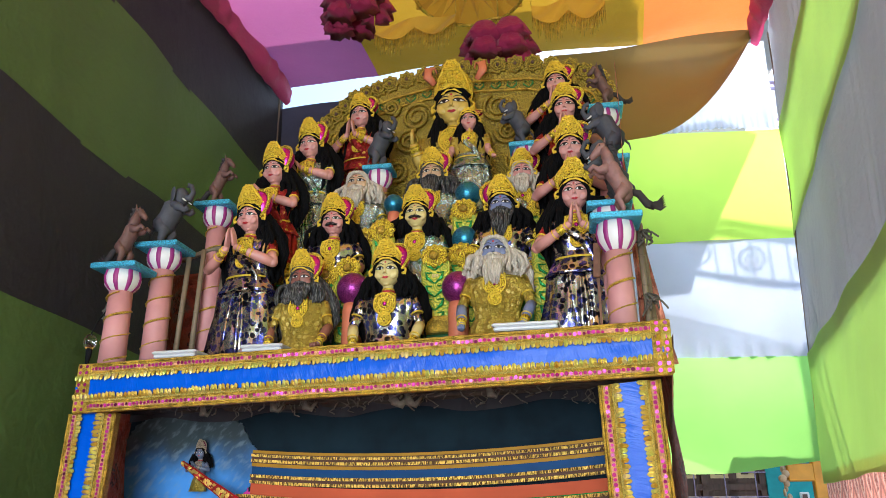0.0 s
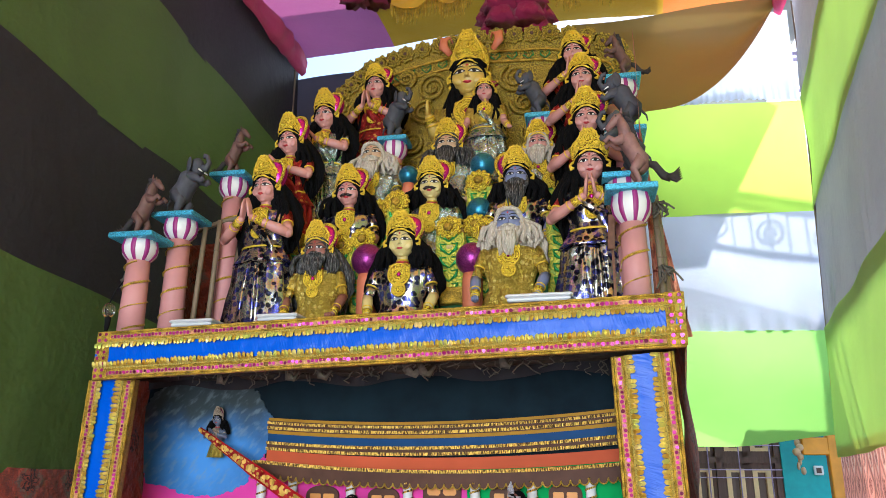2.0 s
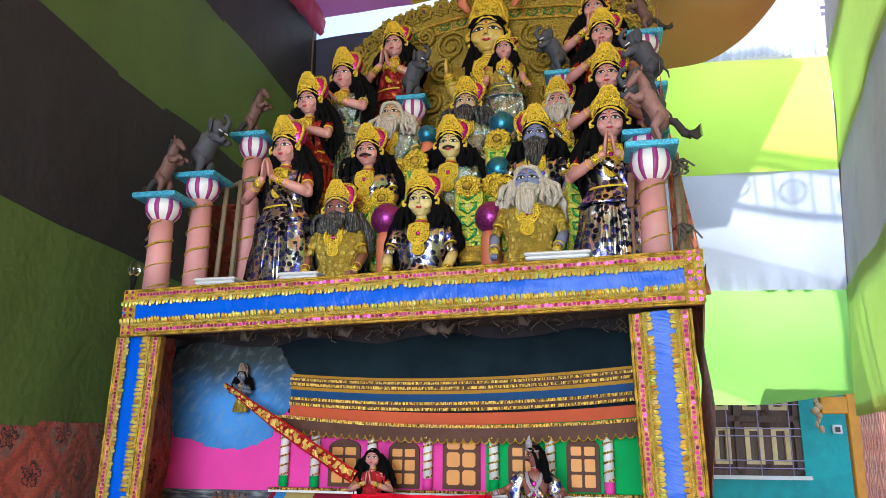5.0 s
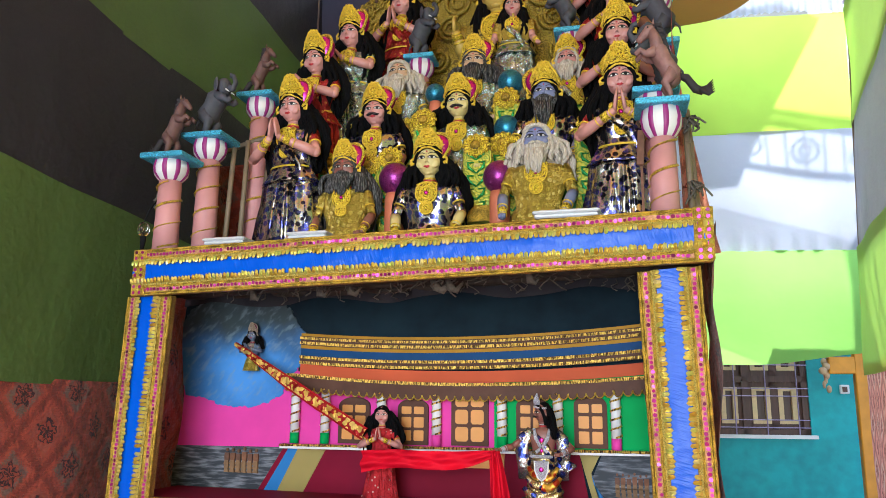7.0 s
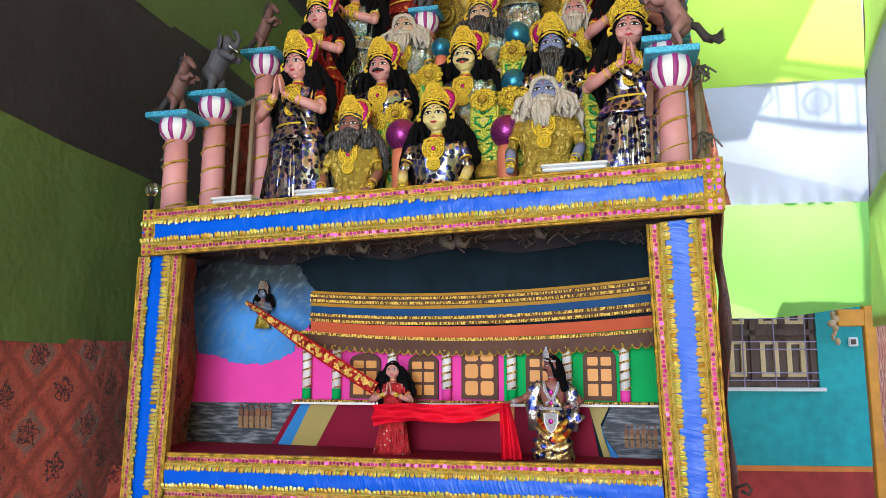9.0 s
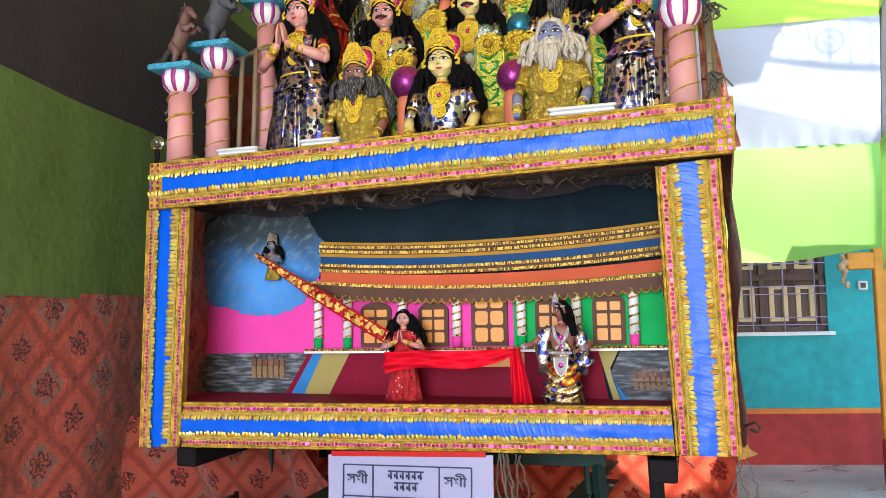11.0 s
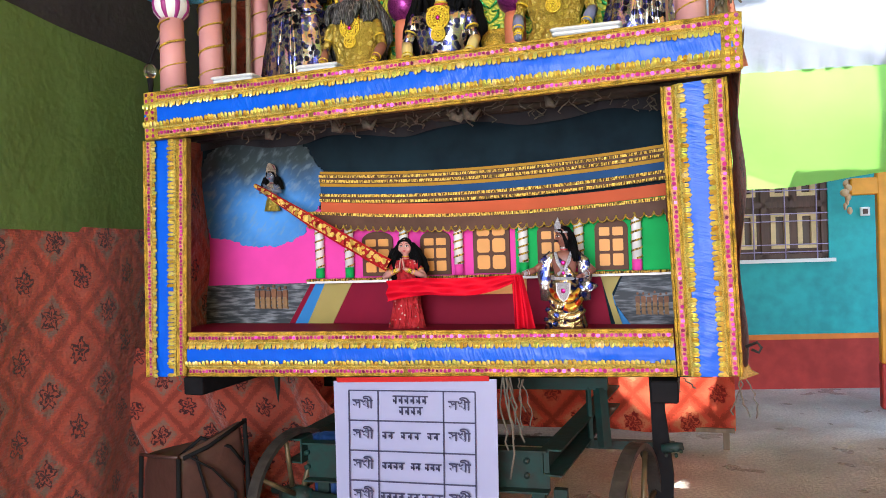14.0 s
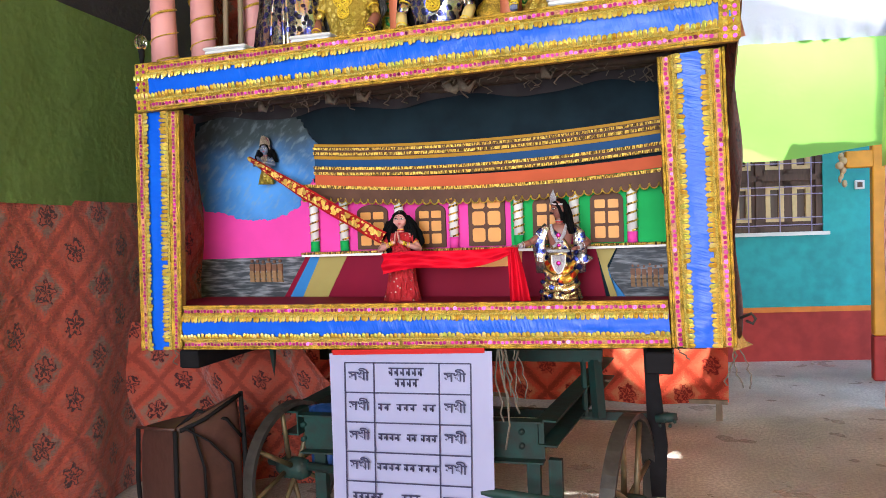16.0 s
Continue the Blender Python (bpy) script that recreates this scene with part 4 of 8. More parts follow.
def border(name, a, b, c, d, label):
    """One member of the frame; a-b is its first long edge, d-c the other (front view, x and z)."""
    a, b, c, d = (Vector((p[0], 0, p[1])) for p in (a, b, c, d))
    out = Vector((0, -1, 0))

    def at(s, t, lift=0.0):
        p = (a * (1 - s) + b * s) * (1 - t) + (d * (1 - s) + c * s) * t
        return p + out * lift
    L = (b - a).length
    n = max(6, int(L / 0.05))
    body = MB()
    body.loft([[at(s, 0, 0.0), at(s, 0, 0.02), at(s, 1, 0.02), at(s, 1, 0.0), at(s, 1, -0.012), at(s, 0, -0.012)] for s in [i / n for i in range(n + 1)]], 0, True, False)
    ob = part(name, body, M_gold_dark, frame_thing, label)
    # satin field, puckered
    mb = MB()
    def f(u, v):
        t = 0.29 + 0.42 * v
        return at(u, t, 0.034 + 0.0012 * math.sin(u * L * 90 + 6 * noise.noise(Vector((u * L * 9, v * 2, L)))) + 0.004 * noise.noise(Vector((u * L * 6, v * 3, 2))))
    mb.sheet(f, int(L * 60), 6)
    part("satin_panel", mb, M_satin_upright if name == "post" else M_satin, ob, "royal blue puckered satin")
    # two ribbons with sequins, gold cords and a fringe of leaf sequins on both sides
    seq, leaf = MB(), MB()
    W = (d - a).length
    along = (b - a).normalized()
    for side in (0, 1):
        def tt(t):
            return t if side == 0 else 1 - t
        k = max(1, round(L / 0.95))
        for i in range(k):
            s0, s1 = i / k + 0.004, (i + 1) / k - 0.004
            jog = random.uniform(-0.012, 0.012)
            rib = MB()
            rib.loft([[at(s, tt(0.06 + jog), 0.022), at(s, tt(0.06 + jog), 0.027), at(s, tt(0.19 + jog), 0.027), at(s, tt(0.19 + jog), 0.022)] for s in (s0, (s0 + s1) / 2, s1)], 0, True, False)
            part("ribbon", rib, M_pink_band, ob, "pink and gold ribbon")
            q = int((s1 - s0) * L / 0.0188)
            for j in range(q):
                if random.random() < 0.06:
                    continue
                p = at(s0 + (s1 - s0) * (j + 0.5) / q, tt(0.122 + jog + random.uniform(-0.012, 0.012)), 0.0)
                r = 0.0082 * random.uniform(0.8, 1.1)
                tilt = Vector((random.uniform(-0.3, 0.3), 0, random.uniform(-0.3, 0.3)))
                vs = [p + out * 0.029 + Vector((r * math.cos(2 * math.pi * e / 7), 0, r * math.sin(2 * math.pi * e / 7))) for e in range(7)]
                vs = [v + out * (0.003 + tilt.x * (v - p).x + tilt.z * (v - p).z) for v in vs]
                seq.add(vs, [tuple(range(7))], 0, False)
        m = int(L / 0.03)
        for t, r in ((0.018, 0.0055), (0.062, 0.004), (0.178, 0.004), (0.212, 0.005)):
            cord = MB()
            cord.tube([at(i / m, tt(t + 0.003 * math.sin(i * 1.7)), 0.026) for i in range(m + 1)], [r * (1 + 0.25 * (i % 2)) for i in range(m + 1)], 0, 6)
            part("gold_cord", cord, M_gold, ob)
        band = MB()
        def fb(u, v):
            q = 0.215 + 0.065 * v + 0.012 * noise.noise(Vector((u * L * 40, v, side)))
            return at(u, tt(q), 0.036 + 0.007 * noise.noise(Vector((u * L * 70, v * 3, 5 + side))))
        band.sheet(fb, int(L * 110), 3)
        part("thread_band", band, M_thread, ob, "tangled gold thread edging")
        m = int(L / 0.0195)
        for i in range(m):
            if random.random() < 0.015:
                continue
            s = (i + 0.5) / m
            t0, t1 = 0.235, 0.378 + random.uniform(-0.025, 0.015)
            sk = random.uniform(-0.003, 0.003) / L
            hw_ = 0.0090 / L
            lift = random.uniform(0.048, 0.056)
            mid = (t0 + t1) / 2
            q1, q2 = t0 * 0.8 + t1 * 0.2, t0 * 0.2 + t1 * 0.8
            vs = [at(s, tt(t0), 0.034), at(s + hw_, tt(q1), lift * 0.9), at(s + sk + hw_ * 0.95, tt(q2), lift * 0.95), at(s + sk, tt(t1), lift), at(s + sk - hw_ * 0.95, tt(q2), lift * 0.95), at(s - hw_, tt(q1), lift * 0.9), at(s + sk * 0.5, tt(mid), lift + 0.005)]
            leaf.add(vs, [(0, 1, 6), (1, 2, 6), (2, 3, 6), (3, 4, 6), (4, 5, 6), (5, 0, 6)], 0, False)
    part("sequin_trim", seq, M_sequin, ob, "trim of magenta sequins")["kind"] = "stuff"
    part("leaf_fringe", leaf, M_gold_leaf, ob, "fringe of gold leaf sequins")["kind"] = "stuff"
    return ob


border("post", (-2.605, 2.136), (-2.632, 0.936), (-2.391, 0.948), (-2.344, 2.136), "left post with vertical blue satin")
border("post", (-0.076, 2.17), (-0.041, 1.004), (0.203, 1.009), (0.176, 2.187), "right post with vertical blue satin")
border("bottom_rail", (-2.380, 0.947), (-0.045, 1.004), (-0.055, 1.194), (-2.372, 1.164), "bottom rail of blue satin between gold borders")
tb = border("top_beam", (-2.539, 2.131), (0.224, 2.195), (0.233, 2.418), (-2.538, 2.364), "top beam of blue satin between gold borders")
tb.location.y = -0.055
# upright gold borders closing both ends of the top beam
for x, zb, zt, sgn in ((-2.542, 2.133, 2.366, 1), (0.232, 2.198, 2.420, -1)):
    mb, sq = MB(), MB()
    mb.box((x + sgn * 0.04, -0.03, (zb + zt) / 2), (0.04, 0.006, (zt - zb) / 2), 0, None, 0.004)
    for i in range(8):
        for c in (0.02, 0.055):
            p = Vector((x + sgn * c, -0.0385, zb + (zt - zb) * (i + 0.5) / 8))
            sq.add([p + Vector((0.009 * math.cos(e), 0, 0.009 * math.sin(e))) for e in [2 * math.pi * j / 7 for j in range(7)]], [tuple(range(7))], 0, False)
    eb = part("end_border", mb, M_gold, tb, "upright gold border")
    part("sequin_trim", sq, M_sequin, tb)["kind"] = "stuff"
mb = MB()
mb.plate([(0.19, 0.99), (0.262, 1.018), (0.238, 1.03), (0.225, 1.055), (0.212, 1.04), (0.19, 1.07)], -0.012, 0.01)
part("end_tassel", mb, M_gold_dark, frame_thing, "loose end of gold braid")

# side cloths and the roof of the box under the deck
mb = MB()
def f(u, v):
    return (-2.62 - 0.06 * u + 0.02 * math.sin(v * 9 + u * 4), 0.06 + 0.62 * u, 0.95 + 1.25 * v)
mb.sheet(f, 12, 20)
tagged(part("side_cloth", mb, M_floral), "dark red floral cloth closing the side of the box", "cloth")
mb = MB()
def f(u, v):
    top = 1 - v
    return (0.235 - 0.02 * top + 0.015 * math.sin(v * 14 + u * 5), 0.03 + 0.85 * u, 0.97 + 1.42 * v)
mb.sheet(f, 12, 24)
tagged(part("side_cloth", mb, M_floral), "dark red floral cloth closing the side of the box", "cloth")

# ---- painted diorama board inside the frame ----
BY = 0.56
board = root("painted_backdrop", "painted diorama board with palace, cloud and dark sea", "backdrop board")


def sag(x):
    s = max(0.0, min(1.0, (x + 1.92) / 1.84))
    return -0.042 * 4 * s * (1 - s)


mb = MB()
mb.box((-1.36, BY + 0.03, 1.62), (1.36, 0.02, 0.66), 0)
part("night_sky", mb, M_p_navy, board, "dark blue painted sky")


def panel(name, pts, m, lift, label=""):
    mb = MB()
    mb.plate(pts, BY + 0.006 - lift, BY + 0.012)
    return part(name, mb, m, board, label)


panel("pink_sky", [(-2.70, 1.36), (-1.93, 1.37), (-1.93, 1.80), (-2.70, 1.80)], M_p_pink, 0.0, "pink painted evening sky")
N = 260
pts = []
for i in range(N):
    a = 2 * math.pi * i / N
    ca, sa = math.cos(a), math.sin(a)
    r = 1 + 0.03 * math.sin(5 * a + 1) + 0.09 * noise.noise(Vector((ca * 5, sa * 5, 3))) + 0.05 * noise.noise(Vector((ca * 22, sa * 22, 5)))
    pts.append((max(-2.70, -2.272 + 0.375 * r * ca * (1.0 if ca > 0 else 1.25)), min(2.21, 1.895 + (0.36 if sa > 0 else 0.312) * r * sa)))
panel("blue_cloud", pts, M_p_cloud, 0.006, "blue sprayed cloud with ragged edge")
panel("sea", [(-2.70, 1.06), (-2.18, 1.06), (-1.98, 1.374), (-2.70, 1.366)], M_p_sea, 0.004, "dark grey painted sea with pale waves")
panel("maroon_edge", [(-2.19, 1.06), (-2.13, 1.06), (-1.955, 1.374), (-1.99, 1.374)], M_p_maroon, 0.008)
panel("blue_stripe", [(-2.15, 1.06), (-2.06, 1.06), (-1.90, 1.374), (-1.958, 1.374)], M_p_blue, 0.010, "sky blue painted stripe")
panel("khaki_stripe", [(-2.06, 1.06), (-1.91, 1.06), (-1.735, 1.376), (-1.90, 1.374)], M_p_khaki, 0.012, "khaki painted stripe")
panel("maroon_steps", [(-1.91, 1.06), (-0.34, 1.06), (-0.40, 1.39), (-1.735, 1.376)], M_p_maroon, 0.008, "maroon painted stair face")
panel("khaki_stripe", [(-0.40, 1.39), (-0.31, 1.06), (-0.27, 1.06), (-0.345, 1.30), (-0.30, 1.39)], M_p_khaki, 0.012)
panel("blue_stripe", [(-0.345, 1.30), (-0.27, 1.06), (-0.20, 1.06), (-0.335, 1.25)], M_p_blue, 0.014)
panel("sea", [(-0.345, 1.27), (-0.29, 1.392), (0.06, 1.396), (0.06, 1.06), (-0.20, 1.06)], M_p_sea, 0.010)
panel("pink_wall", [(-1.93, 1.385), (-0.82, 1.39), (-0.82, 1.74), (-1.93, 1.78)], M_p_pink, 0.008, "bright pink palace wall")
panel("green_wall", [(-0.82, 1.39), (0.06, 1.40), (0.06, 1.78), (-0.82, 1.74)], M_p_green, 0.008, "bright green palace wall")
panel("paper_patch", [(-1.06, 1.30), (-0.77, 1.305), (-0.765, 1.405), (-1.055, 1.40)], M_p_amber, 0.014, "buff paper patch")

# painted groups of small shapes on the sea
for x0, x1, z0, z1, n in ((-2.352, -2.135, 1.235, 1.375, 6), (-0.238, -0.078, 1.20, 1.318, 6)):
    mb = MB()
    w = (x1 - x0) / n
    for i in range(n):
        x = x0 + (i + 0.5) * w
        h = (z1 - z0) * (1 - 0.10 * abs(math.sin(i * 1.9 + 0.6)))
        zs = z0 + (z1 - z0) * 0.34
        mb.plate([(x - w * 0.30, zs), (x + w * 0.30, zs), (x + w * 0.42, z0 + h * 0.62), (x + w * 0.36, z0 + h * 0.76), (x - w * 0.36, z0 + h * 0.76), (x - w * 0.42, z0 + h * 0.62)], BY - 0.010, BY + 0.005, i % 2 * 2)
        mb.plate([(x + w * 0.21 * math.cos(a), z0 + h * 0.88 + w * 0.26 * math.sin(a)) for a in [2 * math.pi * k / 10 for k in range(10)]], BY - 0.011, BY + 0.005, 0)
        for r, q in enumerate((0.36, 0.22, 0.06)):
            mb.plate([(x - w * (0.45 - 0.05 * r), z0 + (z1 - z0) * q - 0.010), (x + w * (0.40 + 0.04 * r), z0 + (z1 - z0) * q - 0.012), (x + w * 0.25, z0 + (z1 - z0) * q + 0.010), (x - w * 0.28, z0 + (z1 - z0) * q + 0.012)], BY - 0.012, BY + 0.005, 1)
    part("painted_cluster", mb, [M_p_figure, M_p_sand, M_p_rust], board, "small cluster of brown painted shapes")


def strip(name, z0, z1, m, lift, x0=-1.905, x1=0.06, wavy=0.0, label="", drift=0.02):
    """A long band of the palace roof, bowed like the board."""
    mb = MB()
    n = 60
    rings = []
    for i in range(n + 1):
        s = i / n
        x = x0 + (x1 - x0) * s
        dz = sag(x) + drift * s
        j = wavy * math.sin(i * 2.4)
        rings.append([(x, BY - lift + j, z0 + dz), (x, BY - lift + j, z1 + dz), (x, BY + 0.006, z1 + dz), (x, BY + 0.006, z0 + dz)])
    mb.loft(rings, 0, True, False)
    return part(name, mb, m, board, label)


strip("ochre_edge", 1.975, 1.99, M_p_ochre, 0.02, label="ochre painted edge")
strip("brown_band", 1.925, 1.975, M_p_brown, 0.025)
strip("gold_braid", 1.957, 1.97, M_braid, 0.034, wavy=0.003)
strip("gold_braid", 1.93, 1.945, M_braid, 0.034, wavy=0.003)
strip("ochre_edge", 1.908, 1.925, M_p_ochre, 0.022)
strip("steel_blue_band", 1.868, 1.908, M_p_steel, 0.016, label="steel blue painted band")
strip("gold_braid", 1.853, 1.868, M_braid, 0.034, wavy=0.003)
strip("brown_band", 1.825, 1.855, M_p_brown, 0.025)
strip("gold_braid", 1.823, 1.838, M_braid, 0.034, wavy=0.003)
strip("salmon_band", 1.765, 1.823, M_p_salmon, 0.018, drift=0.0, label="salmon painted cornice")
strip("gold_braid", 1.752, 1.768, M_braid, 0.06, -1.965, 0.06, 0.003, drift=-0.01)
strip("eave", 1.70, 1.753, M_p_brown, 0.055, -1.96, 0.06, drift=-0.01, label="brown projecting eave")
for i in range(46):
    x = -1.95 + i * 0.0437
    z = 1.70 + sag(x) - 0.005 * i / 46
    mb = MB()
    pts = [(x - 0.0215, z + 0.004)] + [(x + 0.0215 * math.cos(a), z - 0.026 * math.sin(a)) for a in [math.pi * (1 - k / 6) for k in range(7)]] + [(x + 0.0215, z + 0.004)]
    mb.plate(pts, BY - 0.056, BY - 0.048, 0)
    mb.tube([(p[0], BY - 0.057, p[1]) for p in pts[1:-1]], 0.0035, 1, 5)
    part("scallop", mb, [M_p_brown, M_gold], board)
mb = MB()
mb.box((-0.03, BY - 0.06, 1.70), (0.05, 0.03, 0.07), 0, None, 0.012)
part("bracket", mb, M_p_brown, board)
mb = MB()
rings = [[(x, BY - 0.06, z), (x, BY - 0.06, z + 0.018), (x, BY, z + 0.02), (x, BY, z)] for x, z in ((-1.985, 1.372), (-1.0, 1.378), (0.06, 1.392))]
mb.loft(rings, 0, True, False)
part("terrace_ledge", mb, M_white_paint, board, "narrow white terrace ledge with gold braid")
mb = MB()
mb.tube([(-1.985 + 2.045 * i / 60, BY - 0.062, 1.39 + 0.018 * i / 60) for i in range(61)], [0.006 + 0.002 * (i % 2) for i in range(61)], 0, 5)
part("gold_braid", mb, M_braid, board)

for x, foot in ((-1.915, M_p_green), (-1.737, M_p_green), (-1.417, M_p_green), (-1.115, M_p_pink), (-0.774, M_p_green), (-0.496, M_p_pink), (-0.22, M_p_pink)):
    z0, z1 = 1.40 + 0.01 * (x + 1.9) / 1.9, 1.71 + sag(x)
    mb = MB()
    mb.tube([(x, BY - 0.03, z0 + 0.055), (x, BY - 0.03, z1)], 0.024, 0, 12)
    col = part("palace_pillar", mb, M_white_paint, board, "white pillar wound with gold ribbon")
    mb = MB()
    mb.tube([(x, BY - 0.03, z0), (x, BY - 0.03, z0 + 0.056)], 0.0245, 0, 12)
    part("foot", mb, foot, col)
    mb = MB()
    turns = 5.0
    mb.tube([(x + 0.0245 * math.sin(k * 0.35), BY - 0.03 - 0.0245 * math.cos(k * 0.35), z0 + 0.06 + (z1 - z0 - 0.07) * k / 90) for k in range(91)], 0.005, 0, 5)
    part("gold_ribbon", mb, M_braid, col)

for x0, x1, z0, z1, arch in ((-1.665, -1.488, 1.405, 1.645, True), (-1.33, -1.165, 1.407, 1.64, True), (-1.04, -0.848, 1.41, 1.70, False), (-0.705, -0.547, 1.412, 1.655, True), (-0.42, -0.262, 1.415, 1.665, True)):
    mb = MB()
    xm, hx = (x0 + x1) / 2, (x1 - x0) / 2
    if arch:
        pts = [(x0, z0), (x1, z0)] + [(xm + hx * math.cos(a), z1 - 0.045 + 0.045 * math.sin(a)) for a in [math.pi * k / 10 for k in range(11)]]
    else:
        pts = [(x0, z0), (x1, z0), (x1, z1), (x0, z1)]
    mb.plate(pts, BY - 0.018, BY + 0.004)
    win = part("palace_door" if not arch else "palace_window", mb, M_p_brown, board, "brown arched toy window" if arch else "brown toy door with amber panes")
    rows = 3
    cols = 2
    for r in range(rows):
        for c in range(cols):
            pw, ph = (x1 - x0 - 0.03) / cols, (z1 - z0 - 0.034) / rows
            px, pz = x0 + 0.015 + pw * (c + 0.5), z0 + 0.014 + ph * (r + 0.5)
            a, b = pw / 2 - 0.007, ph / 2 - 0.007
            if arch and r == rows - 1:
                b *= 0.72
                pz -= 0.006
            g = 0.004 if arch else 0.010
            o = [(px - a + g, pz - b), (px + a - g, pz - b), (px + a, pz - b + g), (px + a, pz + b - g), (px + a - g, pz + b), (px - a + g, pz + b), (px - a, pz + b - g), (px - a, pz - b + g)]
            mb = MB()
            mb.plate(o, BY - 0.021, BY - 0.015)
            part("pane", mb, M_p_amber, win)

# valance in charcoal: the shade below the deck is put into its colour
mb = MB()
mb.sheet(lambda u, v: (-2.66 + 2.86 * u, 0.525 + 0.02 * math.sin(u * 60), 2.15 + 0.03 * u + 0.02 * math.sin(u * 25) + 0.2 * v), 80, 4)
tagged(part("valance", mb, M_dark_wall), "cloth valance under the deck, shade painted in dark", "cloth")

# roof of the box: bamboo poles with shade painted in, and ragged bits
for k in range(9):
    mb = MB()
    y = 0.09 + 0.055 * k
    mb.tube([(-2.58 + 0.5 * i, y + 0.008 * math.sin(i + k), 2.20 + 0.025 * i / 2.5 + 0.012 * math.sin(i * 1.3 + k) + (0.03 if k % 2 else 0)) for i in range(6)] + [(0.2, y, 2.25)], 0.024 + 0.004 * math.sin(k * 3), 0, 8)
    tagged(part("bamboo_pole", mb, M_bamboo_shaded), "weathered bamboo pole under the deck, darkened for shade", "pole", group="bamboo poles under the deck")
mb = MB()
rnd = random.Random(5)
for k in range(70):
    x, y = rnd.uniform(-2.3, -0.1), rnd.uniform(0.1, 0.5)
    z = 2.185 + 0.02 * (x + 2.6) / 2.8
    p = [Vector((x, y, z + 0.02))]
    for j in range(4):
        p.append(p[-1] + Vector((rnd.uniform(-0.03, 0.03), rnd.uniform(-0.02, 0.02), -rnd.uniform(0.005, 0.022))))
    mb.tube(p, rnd.uniform(0.002, 0.0045), 0, 5)
for x, z, r in ((-1.0, 2.165, 0.05), (-0.93, 2.16, 0.04), (-1.45, 2.155, 0.035), (-1.62, 2.15, 0.03), (-0.55, 2.18, 0.03), (-2.0, 2.14, 0.025)):
    mb.tube([(x - r, 0.2, z + 0.05), (x - r * 0.4, 0.19, z), (x + r * 0.2, 0.2, z - r * 0.3), (x + r, 0.21, z + 0.03)], [0.01, 0.022, 0.02, 0.008], 0, 7, 0.5)
tagged(part("rope_ends", mb, M_rope), "frayed rope ends and rags under the deck", "rope", kind="stuff")
# ---- stepped tower of statues on the deck ----
DECK = 2.372
tower = root("stepped_tower", "stepped wooden tower with gold and green risers on the float", "platform")
for x0, x1, y0, y1, z0, z1, m in ((-2.60, 0.24, 0.03, 0.62, DECK - 0.05, DECK, M_deck), (-2.05, -0.02, 0.62, 0.95, DECK - 0.05, 2.75, M_deck_green), (-2.0, -0.06, 0.95, 1.22, DECK - 0.05, 3.12, M_deck_green), (-1.95, -0.05, 1.22, 1.55, DECK - 0.05, 3.48, M_deck_green), (-2.6, 0.24, 0.62, 1.55, DECK - 0.06, DECK - 0.004, M_deck)):
    mb = MB()
    mb.box(((x0 + x1) / 2, (y0 + y1) / 2, (z0 + z1) / 2), ((x1 - x0) / 2, (y1 - y0) / 2 - 0.002, (z1 - z0) / 2), 0, None, 0.006)
    part("tier", mb, m, tower)
for x in (-2.35, -0.15):
    for y in (0.75, 1.45):
        mb = MB()
        mb.box((x, y, (DECK - 0.06 + 0.62) / 2), (0.03, 0.03, (DECK - 0.06 - 0.62) / 2), 0)
        part("stanchion", mb, M_steel_green, tower)
for x, y, z in ((-1.97, 0.70, 2.83), (-1.88, 1.0, 3.15), (-0.13, 0.70, 2.78), (-0.13, 1.0, 3.2), (-0.2, 1.3, 3.56), (-1.64, 1.3, 3.52)):
    mb = MB()
    mb.box((x, y, (DECK + z) / 2), (0.16, 0.12, (z - DECK) / 2), 0)
    part("pedestal", mb, M_deck_green, tower)

SK, DR, HR_, GO, FI, EY, IN, LI, GE, BE, LA = range(11)


